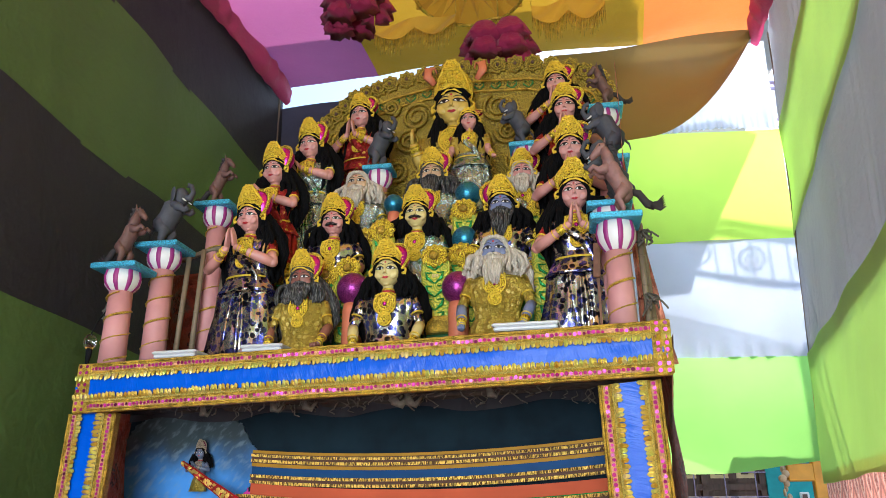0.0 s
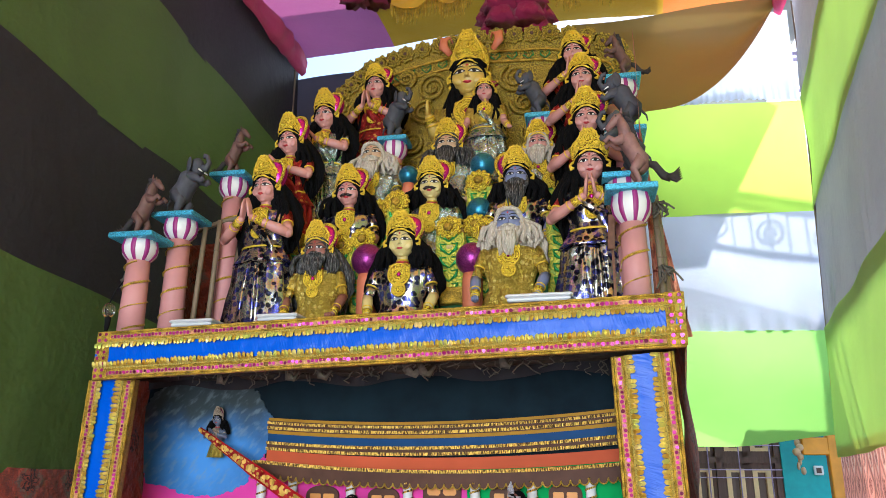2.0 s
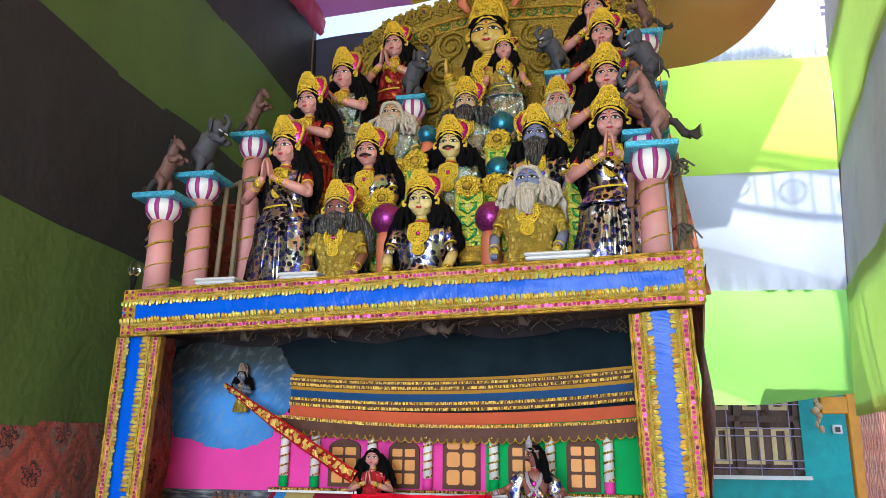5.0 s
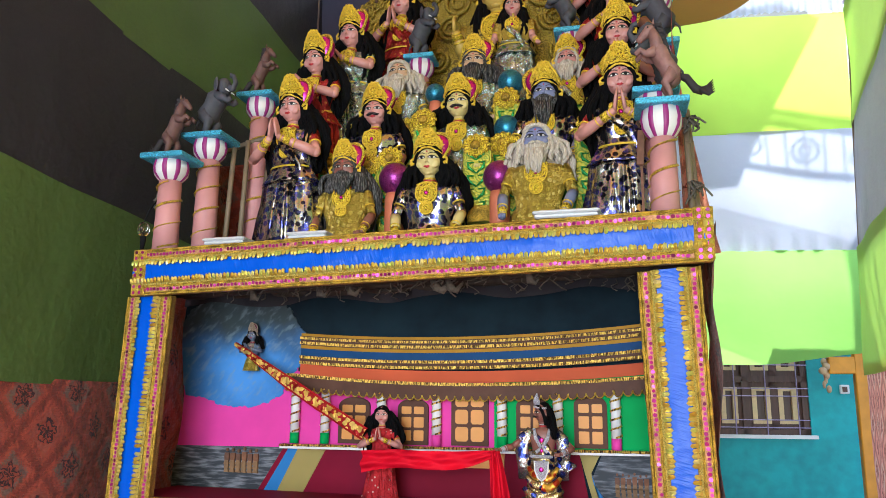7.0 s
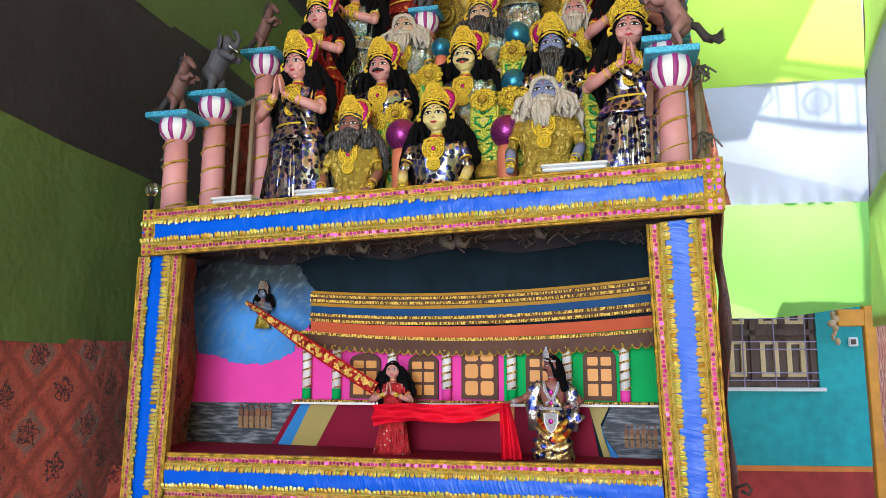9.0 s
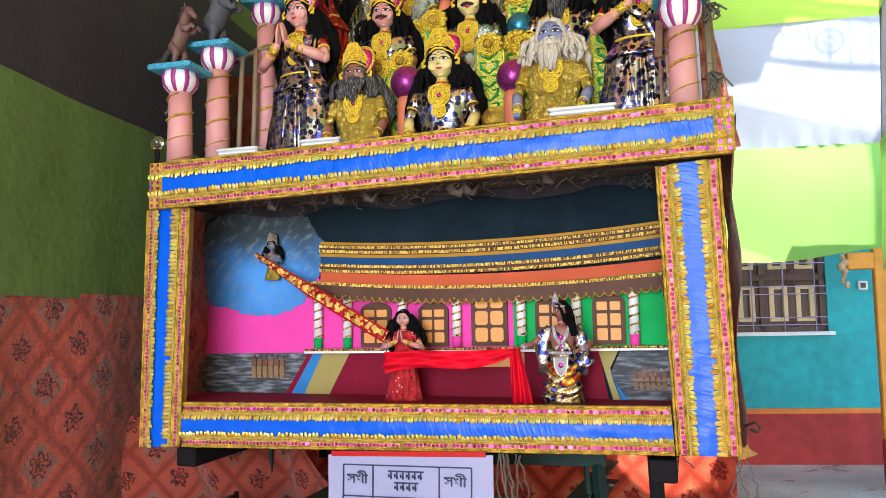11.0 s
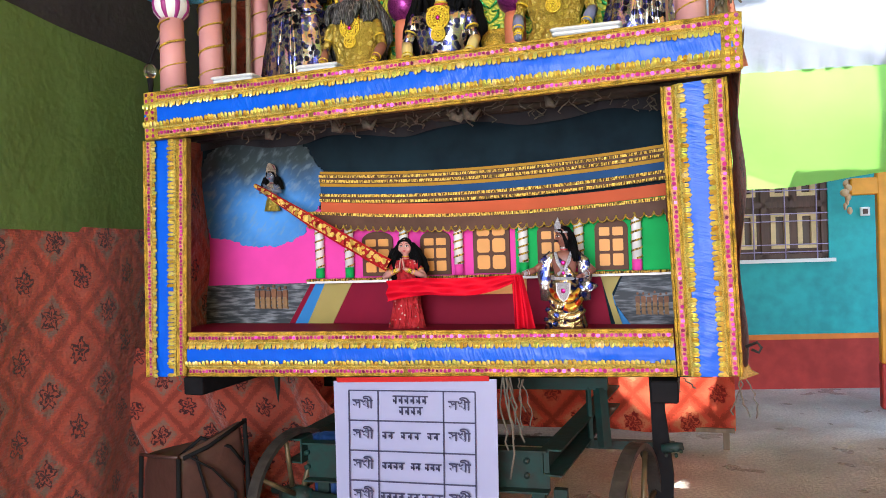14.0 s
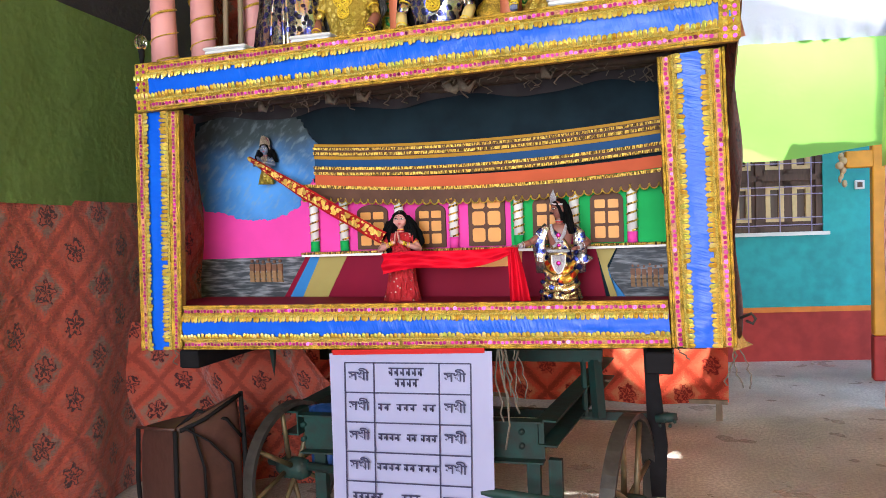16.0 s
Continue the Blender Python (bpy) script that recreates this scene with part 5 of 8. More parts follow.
def statue(label, at, s, yaw, skin, dress, hairm, zb, arms="sit", beard=None, moustache=False, crown=1.0, long_hair=True, sleeve=None, tilt=0.0, brow=True, seed=0, low=None, wide=1.48, big=1.14, head_turn=0.0, bare=False, bodice=False, hair_w=1.0, side=1, orn=None, lace=None, plain=False, warrior=False, face_w=1.09):
    """One clay figure as one mesh. at: middle of the face; s: height of the head; zb: height of its support."""
    rnd = random.Random(seed + 11)
    b = MB()
    floor_z = (zb - at[2]) / s
    # head with a narrower jaw
    vs0 = len(b.v)
    b.ell((0, 0, 0), (0.405, 0.42, 0.52), SK, 24, 18)
    for i in range(vs0, len(b.v)):
        x, y, z = b.v[i]
        if z < -0.05:
            k = min(1, (-0.05 - z) / 0.47)
            x *= 1 - 0.26 * k ** 1.5
            y = y * (1 - 0.12 * k) - 0.03 * k
        b.v[i] = (x, y, z)
    def face(x, z, off=0.006):
        """The place on the face at x and z, lifted a little."""
        k = min(1.0, max(0.0, (-0.05 - z) / 0.47))
        xs = x / (1 - 0.26 * k ** 1.5)
        q = math.sqrt(max(0.02, 1 - (xs / 0.405) ** 2 - (z / 0.52) ** 2))
        return Vector((x, (-0.42 * q) * (1 - 0.12 * k) - 0.03 * k - off, z))

    def decal(pts, m, off):
        cx, cz = sum(p[0] for p in pts) / len(pts), sum(p[1] for p in pts) / len(pts)
        o = len(pts)
        vs = [face(cx, cz, off)] + [face(cx + (x - cx) * 0.5, cz + (z - cz) * 0.5, off) for x, z in pts] + [face(x, z, off) for x, z in pts]
        fs = [(0, 1 + i, 1 + (i + 1) % o) for i in range(o)] + [(1 + i, 1 + o + i, 1 + o + (i + 1) % o, 1 + (i + 1) % o) for i in range(o)]
        b.add(vs, fs, m)

    b.tube([face(0, 0.16, -0.03), face(0, 0.05, -0.005), face(0, -0.08, 0.035), face(0, -0.14, 0.05)], [0.03, 0.034, 0.045, 0.05], SK, 10)
    for sx in (-1, 1):
        b.ell(face(sx * 0.045, -0.15, 0.012), (0.032, 0.035, 0.026), SK, 8, 6)
        b.ell(face(sx * 0.18, -0.15, -0.088), (0.17, 0.086, 0.16), SK, 14, 10)
        lid = [(0.045, 0.022), (0.09, 0.062), (0.15, 0.080), (0.21, 0.072), (0.26, 0.048), (0.305, 0.025)]
        low_ = [(0.25, 0.008), (0.19, -0.014), (0.13, -0.016), (0.08, 0.0)]
        decal([(sx * x, z) for x, z in lid + low_], EY, 0.006)
        decal([(sx * (0.158 + 0.046 * math.cos(a)), 0.034 + 0.046 * math.sin(a)) for a in [2 * math.pi * i / 12 for i in range(12)]], IN, 0.011)
        b.tube([face(sx * x, z, 0.012) for x, z in [(0.03, 0.012)] + lid + [(0.345, 0.035)]], [0.008, 0.012, 0.017, 0.019, 0.018, 0.015, 0.012, 0.004], IN, 6)
        b.tube([face(sx * x, z, 0.010) for x, z in [(0.30, 0.022)] + low_ + [(0.04, 0.014)]], 0.008, IN, 5)
        if brow:
            b.tube([face(sx * x, z, 0.006) for x, z in ((0.05, 0.135), (0.12, 0.182), (0.20, 0.198), (0.27, 0.172), (0.33, 0.115))], [0.008, 0.015, 0.014, 0.010, 0.004], IN, 6)
        b.ell((sx * 0.395, 0.02, -0.08), (0.045, 0.08, 0.13), SK, 8, 6)
        b.ell((sx * 0.41, -0.05, -0.24), (0.055, 0.055, 0.075), GO, 8, 6)
        for k in range(4 if brow and beard is None and not moustache else 0):
            b.ell(face(sx * (0.06 + 0.065 * k), 0.225 + 0.012 * k - 0.006 * k * k, 0.004), 0.011, EY, 6, 4)
    b.tube([face(x, z, 0.008) for x, z in ((-0.095, -0.262), (-0.045, -0.248), (0, -0.256), (0.045, -0.248), (0.095, -0.262))], [0.008, 0.024, 0.020, 0.024, 0.008], LI, 8)
    b.tube([face(x, z, 0.008) for x, z in ((-0.08, -0.272), (0, -0.288), (0.08, -0.272))], [0.008, 0.026, 0.008], LI, 8)
    b.ell(face(0, -0.43, -0.06), (0.11, 0.08, 0.07), SK, 10, 6)
    b.ell(face(0, 0.225, 0.004), (0.026, 0.012, 0.036), LI if brow else EY, 8, 6)
    b.tube([(-0.37, -0.17, 0.22), (-0.24, -0.325, 0.335), (0, -0.395, 0.375), (0.24, -0.325, 0.335), (0.37, -0.17, 0.22)], [0.07, 0.075, 0.06, 0.075, 0.07], HR_, 8)
    head_end = len(b.v)
    b.v = [(x * face_w, y, z) for x, y, z in b.v]
    # neck and collar
    b.tube([(0, 0.03, -0.38), (0, 0.04, -0.62), (0, 0.05, -0.85)], [0.19, 0.175, 0.24], SK, 12)
    b.torus((0, 0.035, -0.60), 0.185, 0.03, GO, None, 16, 6)
    b.torus((0, 0.03, -0.68), 0.20, 0.035, LI, None, 16, 6)
    # body
    prof = [(-0.76, 0.24, 0.17), (-0.84, 0.48, 0.25), (-0.95, 0.62, 0.30), (-1.15, 0.64, 0.35), (-1.5, 0.58, 0.36), (-1.9, 0.49, 0.32), (-2.15, 0.47, 0.32)]
    if floor_z > -3.6:
        prof += [(-2.4, 0.56, 0.40), (min(-2.6, floor_z + 0.15), 0.72, 0.50), (min(-2.7, floor_z), 0.78, 0.55)]
    else:
        prof += [(-2.4, 0.58, 0.40), (-2.7, 0.66, 0.46), (-3.3, 0.70, 0.50), (-4.2, 0.82, 0.56), (floor_z, 0.98, 0.64)]
    if low:
        prof = [(z, w * (low if z < -2.2 else 1), d) for z, w, d in prof]
    prof = [(z, w * wide, d * 1.12) for z, w, d in prof]
    fine = []
    for (z0, w0, d0), (z1, w1, d1) in zip(prof, prof[1:]):
        for k in range(3):
            f = k / 3
            fine.append((z0 + (z1 - z0) * f, w0 + (w1 - w0) * f, d0 + (d1 - d0) * f))
    fine.append(prof[-1])
    n = 36
    rings = []
    for z, w, d in fine:
        fold = 0.0 if z > -2.1 else min(1.0, (-2.1 - z) / 0.8) * 0.075
        r = []
        for j in range(n):
            a = 2 * math.pi * j / n
            k = 1 + fold * math.cos(a * 11 + 1.2 * math.sin(z * 0.9 + seed)) + 0.03 * noise.noise(Vector((math.cos(a) * 2, math.sin(a) * 2 + seed, z * 2)))
            r.append((w * k * math.cos(a), d * k * math.sin(a) + 0.05, z))
        rings.append(r)
    if bare or bodice:
        cut = [i for i, r in enumerate(rings) if r[0][2] > -2.0][-1]
        b.loft(rings[:cut + 1], SK if bare else LA)
        b.loft(rings[cut:], DR)
    else:
        b.loft(rings, DR)
    # pleats falling in front, a waist belt and a hanging scarf end
    if floor_z < -3.6:
        b.torus((0, 0.05, -2.12), 0.50 * wide, 0.035, GO, None, 24, 6, 1.0, 0.62)
        b.loft([[((0.47 + fl) * wide * (1 + 0.05 * math.sin(j * 1.7 + seed)) * math.cos(2 * math.pi * j / 30), 0.05 + (0.36 + fl) * (1 + 0.05 * math.sin(j * 1.7 + seed)) * math.sin(2 * math.pi * j / 30), zz) for j in range(30)] for fl, zz in ((0.02, -1.9), (0.06, -2.2), (0.20, -2.55), (0.26, -2.68), (0.16, -2.62))], DR, False)
        for k in range(5):
            x = -0.24 + 0.12 * k
            b.tube([(x * 0.5, -0.34, -2.2), (x * 0.8, -0.44, -2.9), (x * 1.2, -0.52, -3.8), (x * 1.5, -0.56, floor_z + 0.05)], [0.05, 0.07, 0.08, 0.10], DR, 7, 0.6)
        b.tube([(-0.50, -0.22, -0.95), (-0.15, -0.40, -1.35), (0.25, -0.42, -1.75), (0.48, -0.30, -2.15), (0.52, -0.25, -2.8)], [0.10, 0.15, 0.15, 0.13, 0.16], DR, 8, 0.35)
    # breast ornament: gold rings round a filigree plate, smaller one beneath
    def plate_disc(z, r, y, mm):
        o = 16
        ring0 = [(r * math.cos(2 * math.pi * i / o), y + 0.03, z + r * math.sin(2 * math.pi * i / o)) for i in range(o)]
        ring1 = [(r * 0.95 * math.cos(2 * math.pi * i / o), y - 0.03, z + r * 0.95 * math.sin(2 * math.pi * i / o)) for i in range(o)]
        b.loft([ring0, ring1], mm, True, False)
        for q in (0.95, 0.55):
            b.torus((0, y - 0.035, z), r * q, 0.028, GO, RX90, 18, 5)
        for i in range(8):
            a = 2 * math.pi * i / 8
            b.ell((r * 0.75 * math.cos(a), y - 0.04, z + r * 0.75 * math.sin(a)), 0.035, GO, 6, 4)
    if not plain:
        plate_disc(-1.14, 0.37, -0.35, FI)
        plate_disc(-1.62, 0.22, -0.355, FI)
        b.ell((0, -0.40, -1.14), (0.07, 0.04, 0.07), GE, 8, 6)
    for sx in (-1, 1):
        if not plain:
            b.tube([(sx * 0.10, -0.16, -0.74), (sx * 0.30, -0.28, -0.86), (sx * 0.30, -0.36, -1.05)], 0.07, FI, 7, 0.5)
    # arms
    sl = DR if sleeve is None else LA
    for sx in (-1, 1):
        sh = Vector((sx * 0.56 * wide, 0.05, -0.98))
        if arms == "pray":
            el, wr = Vector((sx * 1.22, -0.42, -1.80)), Vector((sx * 0.14, -1.02, -1.32))
            tip = Vector((sx * 0.04, -1.06, -0.66))
        elif arms == "fold":
            el, wr = Vector((sx * 1.02, -0.32, -1.55)), Vector((-0.15 + sx * 0.12, -0.74, -1.22))
            tip = Vector((-0.42 + sx * 0.05, -0.80, -0.75))
        elif arms == "bless":
            el = Vector((sx * 0.85, -0.18, -1.75))
            wr = Vector((sx * 1.0, -0.55, -1.25)) if sx < 0 else Vector((0.55, -0.75, -1.45))
            tip = wr + Vector((0, -0.05, 0.42))
        elif arms == "reach":
            el = Vector((-1.55, -0.30, -1.75)) if sx < 0 else Vector((1.50, -0.05, -1.80))
            wr = Vector((-2.15, -0.75, -1.92)) if sx < 0 else Vector((1.02, -0.60, -2.05))
            tip = wr + Vector((-0.24, -0.14, -0.02) if sx < 0 else (-0.2, -0.15, -0.05))
        elif arms == "down":
            el, wr = Vector((sx * 0.95, -0.05, -1.75)), Vector((sx * 1.25, -0.45, -2.25))
            tip = wr + Vector((sx * 0.05, -0.18, -0.12))
        else:
            el, wr = Vector((sx * 1.08, -0.12, -1.80)), Vector((sx * (0.85 + 0.12 * rnd.random()), -0.80, min(-2.35, max(floor_z + 0.28, -2.6))))
            tip = wr + Vector((-sx * 0.05, -0.20, -0.02))
        mid = sh.lerp(el, 0.55)
        b.ell(sh, (0.19, 0.19, 0.19), sl, 10, 8)
        b.tube([sh, mid], [0.19, 0.20], sl, 10)
        b.torus(mid, 0.175, 0.035, GO, Vector((0, 0, 1)).rotation_difference(el - sh).to_matrix(), 14, 5)
        b.tube([mid, el], [0.165, 0.165], SK if arms != "sit" else sl, 10)
        b.ell(el, 0.165, SK if arms != "sit" else sl, 10, 8)
        b.tube([el, el.lerp(wr, 0.3), el.lerp(wr, 0.7), wr], [0.165, 0.175, 0.13, 0.095], SK, 12)
        turn = Vector((0, 0, 1)).rotation_difference(wr - el).to_matrix()
        for k in (0.55, 0.80, 0.90):
            b.torus(el.lerp(wr, k), 0.165 - 0.06 * (k - 0.5) * 2, 0.022, GO, turn, 14, 5)
        b.tube([el.lerp(wr, 0.66), el.lerp(wr, 0.84)], [0.15, 0.125], FI, 12)
        if arms in ("pray", "fold", "bless"):
            for k in range(4):
                off = Vector((sx * 0.012, 0.065 * (k - 1.5), 0))
                b.tube([wr + off * 0.6, wr.lerp(tip, 0.55) + off, tip + off * 0.8 - Vector((0, 0, 0.05 * abs(k - 1.5)))], [0.06, 0.05, 0.025], SK, 6)
        else:
            b.ell(wr.lerp(tip, 0.6), (0.12, 0.15, 0.11), SK, 10, 8)
            for k in range(4):
                q = wr.lerp(tip, 0.95) + Vector((0.055 * (k - 1.5), -0.02, 0))
                b.tube([q + Vector((0, 0.05, 0.07)), q + Vector((0, -0.05, 0.03)), q + Vector((0, -0.03, -0.07))], 0.032, SK, 6)
    # hair: cap, then a mass falling behind the shoulders
    hair_start = len(b.v)
    b.ell((0, 0.075, 0.07), (0.43, 0.43, 0.50), HR_, 18, 12)
    for sx in (-1, 1):
        b.tube([(sx * 0.06, -0.33, 0.42), (sx * 0.26, -0.30, 0.33), (sx * 0.385, -0.16, 0.10), (sx * 0.42, -0.02, -0.25), (sx * 0.44, 0.05, -0.6)], [0.07, 0.09, 0.09, 0.11, 0.12], HR_, 8)
    end = -2.2 if long_hair else -1.15
    rings = []
    for k in range(11):
        f = k / 10
        z = 0.25 + (end - 0.25) * f
        w = 0.48 + 0.80 * math.sin(min(1, f * 1.35) * math.pi * 0.60) - (0.40 * max(0, f - 0.7) / 0.3)
        d = 0.30 - 0.10 * f
        w *= hair_w * (1.0 if long_hair else 0.72)
        r = []
        for j in range(28):
            a = 2 * math.pi * j / 28
            q = 1 + 0.10 * math.sin(a * 9 + z * 3 + seed) + 0.08 * noise.noise(Vector((a * 2, z * 4, seed)))
            r.append((w * q * math.cos(a), 0.22 + 0.22 * f + d * q * math.sin(a), z))
        rings.append(r)
    b.loft(rings, HR_)
    for k in range(16):
        sx = 1 if k % 2 else -1
        x0 = sx * rnd.uniform(0.5, 1.05) * hair_w
        b.tube([(x0 * 0.8, 0.14, -0.1), (x0 + sx * rnd.uniform(0, 0.15), 0.22, -0.7), (x0 + sx * rnd.uniform(0.0, 0.25), 0.30, -1.3), (x0 + sx * rnd.uniform(-0.1, 0.25), 0.34, end * rnd.uniform(0.85, 1.1))], [0.07, 0.08, 0.07, 0.02], HR_, 6)
    for k in range(0 if head_turn else 34):
        sx = 1 if k % 2 else -1
        x0 = rnd.uniform(0.42, 1.0) * hair_w
        y0 = rnd.uniform(-0.12, 0.30)
        ph, am = rnd.uniform(0, 6.3), rnd.uniform(0.035, 0.07)
        drop = end * rnd.uniform(0.72, 1.08) + (0.25 if y0 < 0.05 else 0)
        if arms == "sit":
            drop = max(drop, -1.55 if y0 > 0.05 else -0.95)
        pts = []
        for i in range(9):
            g = i / 8
            spread = 0.40 + (x0 - 0.40) * min(1.0, g * 1.9) ** 0.8
            pts.append((sx * (spread + am * g * math.sin(ph + g * 11)), 0.02 + (y0 - 0.02) * min(1, g * 1.5) + am * g * math.cos(ph + g * 9) - (0.16 if y0 < 0.05 and 0.3 < g else 0), 0.12 + (drop - 0.12) * g))
        b.tube(pts, [0.07] + [0.075 * rnd.uniform(0.75, 1.2) for i in range(7)] + [0.02], HR_, 6)
    # beard and moustache
    if beard is not None:
        rings = []
        L = beard
        for k in range(9):
            f = k / 8
            z = -0.22 - L * f
            w = 0.31 * (1 - f) ** 0.5 * (1 + 0.25 * math.sin(f * 3.1)) + 0.03
            r = []
            for j in range(22):
                a = 2 * math.pi * j / 22
                q = 1 + 0.13 * math.sin(a * 8 + f * 5 + seed)
                r.append((w * q * math.cos(a), -0.27 - 0.12 * f + (0.19 - 0.08 * f) * q * math.sin(a), z))
            rings.append(r)
        b.loft(rings, BE)
        for k in range(14):
            x = rnd.uniform(-0.28, 0.28)
            b.tube([(x, -0.43, -0.38), (x * 1.1, -0.50, -0.38 - L * 0.4), (x * 0.8 + rnd.uniform(-0.06, 0.06), -0.48, -0.25 - L * rnd.uniform(0.75, 1.02))], [0.055, 0.05, 0.012], BE, 6)
        for sx in (-1, 1):
            b.tube([(sx * 0.36, -0.18, 0.0), (sx * 0.36, -0.22, -0.25), (sx * 0.28, -0.32, -0.5)], [0.05, 0.09, 0.10], BE, 7)
    if moustache or beard is not None:
        mm = BE if beard is not None else IN
        for sx in (-1, 1):
            b.tube([(0, -0.44, -0.19), (sx * 0.09, -0.455, -0.205), (sx * 0.18, -0.41, -0.225), (sx * 0.24, -0.36, -0.19)], [0.036, 0.055, 0.045, 0.010], mm, 7)
    # crown: flaring lace front with scalloped edge, dark domed back with a gold rim
    if crown:
        n = 28
        start = len(b.v)
        def shape(th, v):
            base = 0.12 + 0.20 * math.cos(th) ** 2
            top = base + crown * (0.13 + 0.50 * max(0, math.cos(th * 1.05)) ** 2.4) + 0.05 * abs(math.sin(th * 6))
            z = base + (top - base) * v
            r = 0.455 + 0.10 * v - 0.05 * v * v
            return Vector((r * 1.02 * math.sin(th), -r * math.cos(th) + 0.05 + 0.10 * v, z))
        for off, mm in ((1.0, FI), (0.93, GO)):
            b.sheet(lambda u, v: Vector((shape((u - 0.5 - 0.05 * side) * 2.4, v).x * off, shape((u - 0.5 - 0.05 * side) * 2.4, v).y * off, shape((u - 0.5 - 0.05 * side) * 2.4, v).z)), n, 6, mm)
        for v, r in ((0.02, 0.035), (0.16, 0.02), (1.0, 0.03)):
            b.tube([shape((k / 30 - 0.5 - 0.05 * side) * 2.4, v) * 1.01 for k in range(31)], r, GO, 6)
        for k in range(13):
            b.ell(shape((k / 12 - 0.5 - 0.05 * side) * 2.3, 1.03), 0.05, GO, 6, 5)
        for th, v, R in ((0, 0.55, 0.13), (-0.42, 0.5, 0.09), (0.42, 0.5, 0.09), (-0.8, 0.5, 0.07), (0.8, 0.5, 0.07), (0, 0.85, 0.07), (-0.25, 0.78, 0.06), (0.25, 0.78, 0.06)):
            p = shape(th, v)
            turn = Vector((0, 0, 1)).rotation_difference(Vector((math.sin(th), -math.cos(th), 0.15))).to_matrix()
            b.torus(p * 1.03, R, 0.024, GO, turn, 14, 5)
            b.ell(p * 1.03, R * 0.45, GO, 8, 6)
        for sx in (-1, 1):
            b.torus((sx * 0.47, -0.10, 0.02), 0.10, 0.035, GO, Matrix.Rotation(radians(80), 3, "X"), 14, 5)
            b.tube([(sx * 0.46, -0.14, 0.12), (sx * 0.58, -0.12, 0.02), (sx * 0.56, -0.12, -0.14), (sx * 0.47, -0.14, -0.10)], 0.035, GO, 6)
        b.ell((0.16 * side, 0.08, 0.42), (0.48, 0.30, 0.50 * crown), GE, 20, 12)
        for k in range(7):
            a = math.pi * (k + 0.5) / 7
            b.tube([(0.16 * side + 0.12 * math.cos(a), -0.19, 0.40 + 0.12 * crown * math.sin(a)), (0.16 * side + 0.30 * math.cos(a), -0.14, 0.40 + 0.31 * crown * math.sin(a)), (0.16 * side + 0.45 * math.cos(a), 0.04, 0.40 + 0.47 * crown * math.sin(a))], 0.022, GO, 5)
        b.torus((0.17 * side, -0.02, 0.42), 0.49, 0.055, FI, Matrix.Rotation(radians(82), 3, "X") @ Matrix.Rotation(radians(-14 * side), 3, "Y"), 22, 6, 1.0, 1.08 * crown)
        for i in range(start, len(b.v)):
            x, y, z = b.v[i]
            lift = max(0.0, z - 0.18)
            k = 1 + (big - 1) * min(1.0, 0.35 + lift * 1.4)
            b.v[i] = (x * k, y * (1 + (k - 1) * 0.35), 0.18 + (z - 0.18) * (1.0 if z < 0.18 else 1.12))
    if head_turn:
        q = rotz(head_turn)
        for i in [*range(0, head_end), *range(hair_start, len(b.v))]:
            b.v[i] = tuple(q @ Vector(b.v[i]))
    if warrior:
        # silver plume and head band, open cape of foil, belt and jewelled apron
        q = rotz(head_turn)
        for dx, h in ((-0.12, 0.50), (0.0, 0.66), (0.14, 0.46), (0.26, 0.30)):
            b.tube([q @ Vector((dx * 0.4, -0.36, 0.36)), q @ Vector((dx, -0.34, 0.36 + h * 0.55)), q @ Vector((dx * 1.5, -0.30, 0.36 + h))], [0.10, 0.13, 0.02], FI, 8, 0.4)
        b.tube([q @ Vector((0.44 * math.sin(a), -0.44 * math.cos(a), 0.34 - 0.10 * abs(math.sin(a)))) for a in [-1.7 + 3.4 * k / 12 for k in range(13)]], 0.055, FI, 6)
        for sx in (-1, 1):
            b.tube([(sx * 0.62, -0.12, -0.86), (sx * 1.02, -0.18, -1.35), (sx * 1.10, -0.16, -2.0), (sx * 1.00, -0.10, -2.7), (sx * 1.05, 0.0, -3.4)], [0.20, 0.34, 0.36, 0.34, 0.28], LA, 12, 0.35)
            b.tube([(sx * 0.42, -0.32, -0.80), (sx * 0.30, -0.45, -1.30), (sx * 0.05, -0.48, -1.75)], [0.07, 0.10, 0.08], FI, 8, 0.5)
            b.tube([(sx * 0.05, -0.46, -1.80), (sx * 0.30, -0.46, -2.0)], [0.07, 0.09], FI, 8, 0.5)
        b.ell((0, -0.50, -1.38), (0.13, 0.05, 0.13), GE, 10, 6)
        b.ell((0, -0.50, -1.92), (0.10, 0.05, 0.10), GE, 10, 6)
        b.torus((0, 0.05, -2.22), 0.66, 0.085, FI, None, 26, 7, 1.0, 0.78)
        o = [(-0.36, -2.42), (-0.34, -2.9), (-0.20, -3.25), (0.0, -3.42), (0.20, -3.25), (0.34, -2.9), (0.36, -2.42)]
        b.loft([[(x, -0.62, z) for x, z in o], [(x * 0.9, -0.70, -2.85 + (z + 2.85) * 0.9) for x, z in o]], FI, True, False)
        b.tube([(x, -0.68, z) for x, z in o], 0.035, EY, 6)
        b.ell((0, -0.70, -2.85), (0.13, 0.05, 0.13), GE, 10, 6)
        # cape end blown out to one side, puffed knots of the loin cloth
        b.tube([(0.95, -0.25, -2.3), (1.35, -0.30, -2.75), (1.75, -0.25, -2.62)], [0.20, 0.34, 0.05], LA, 10, 0.3)
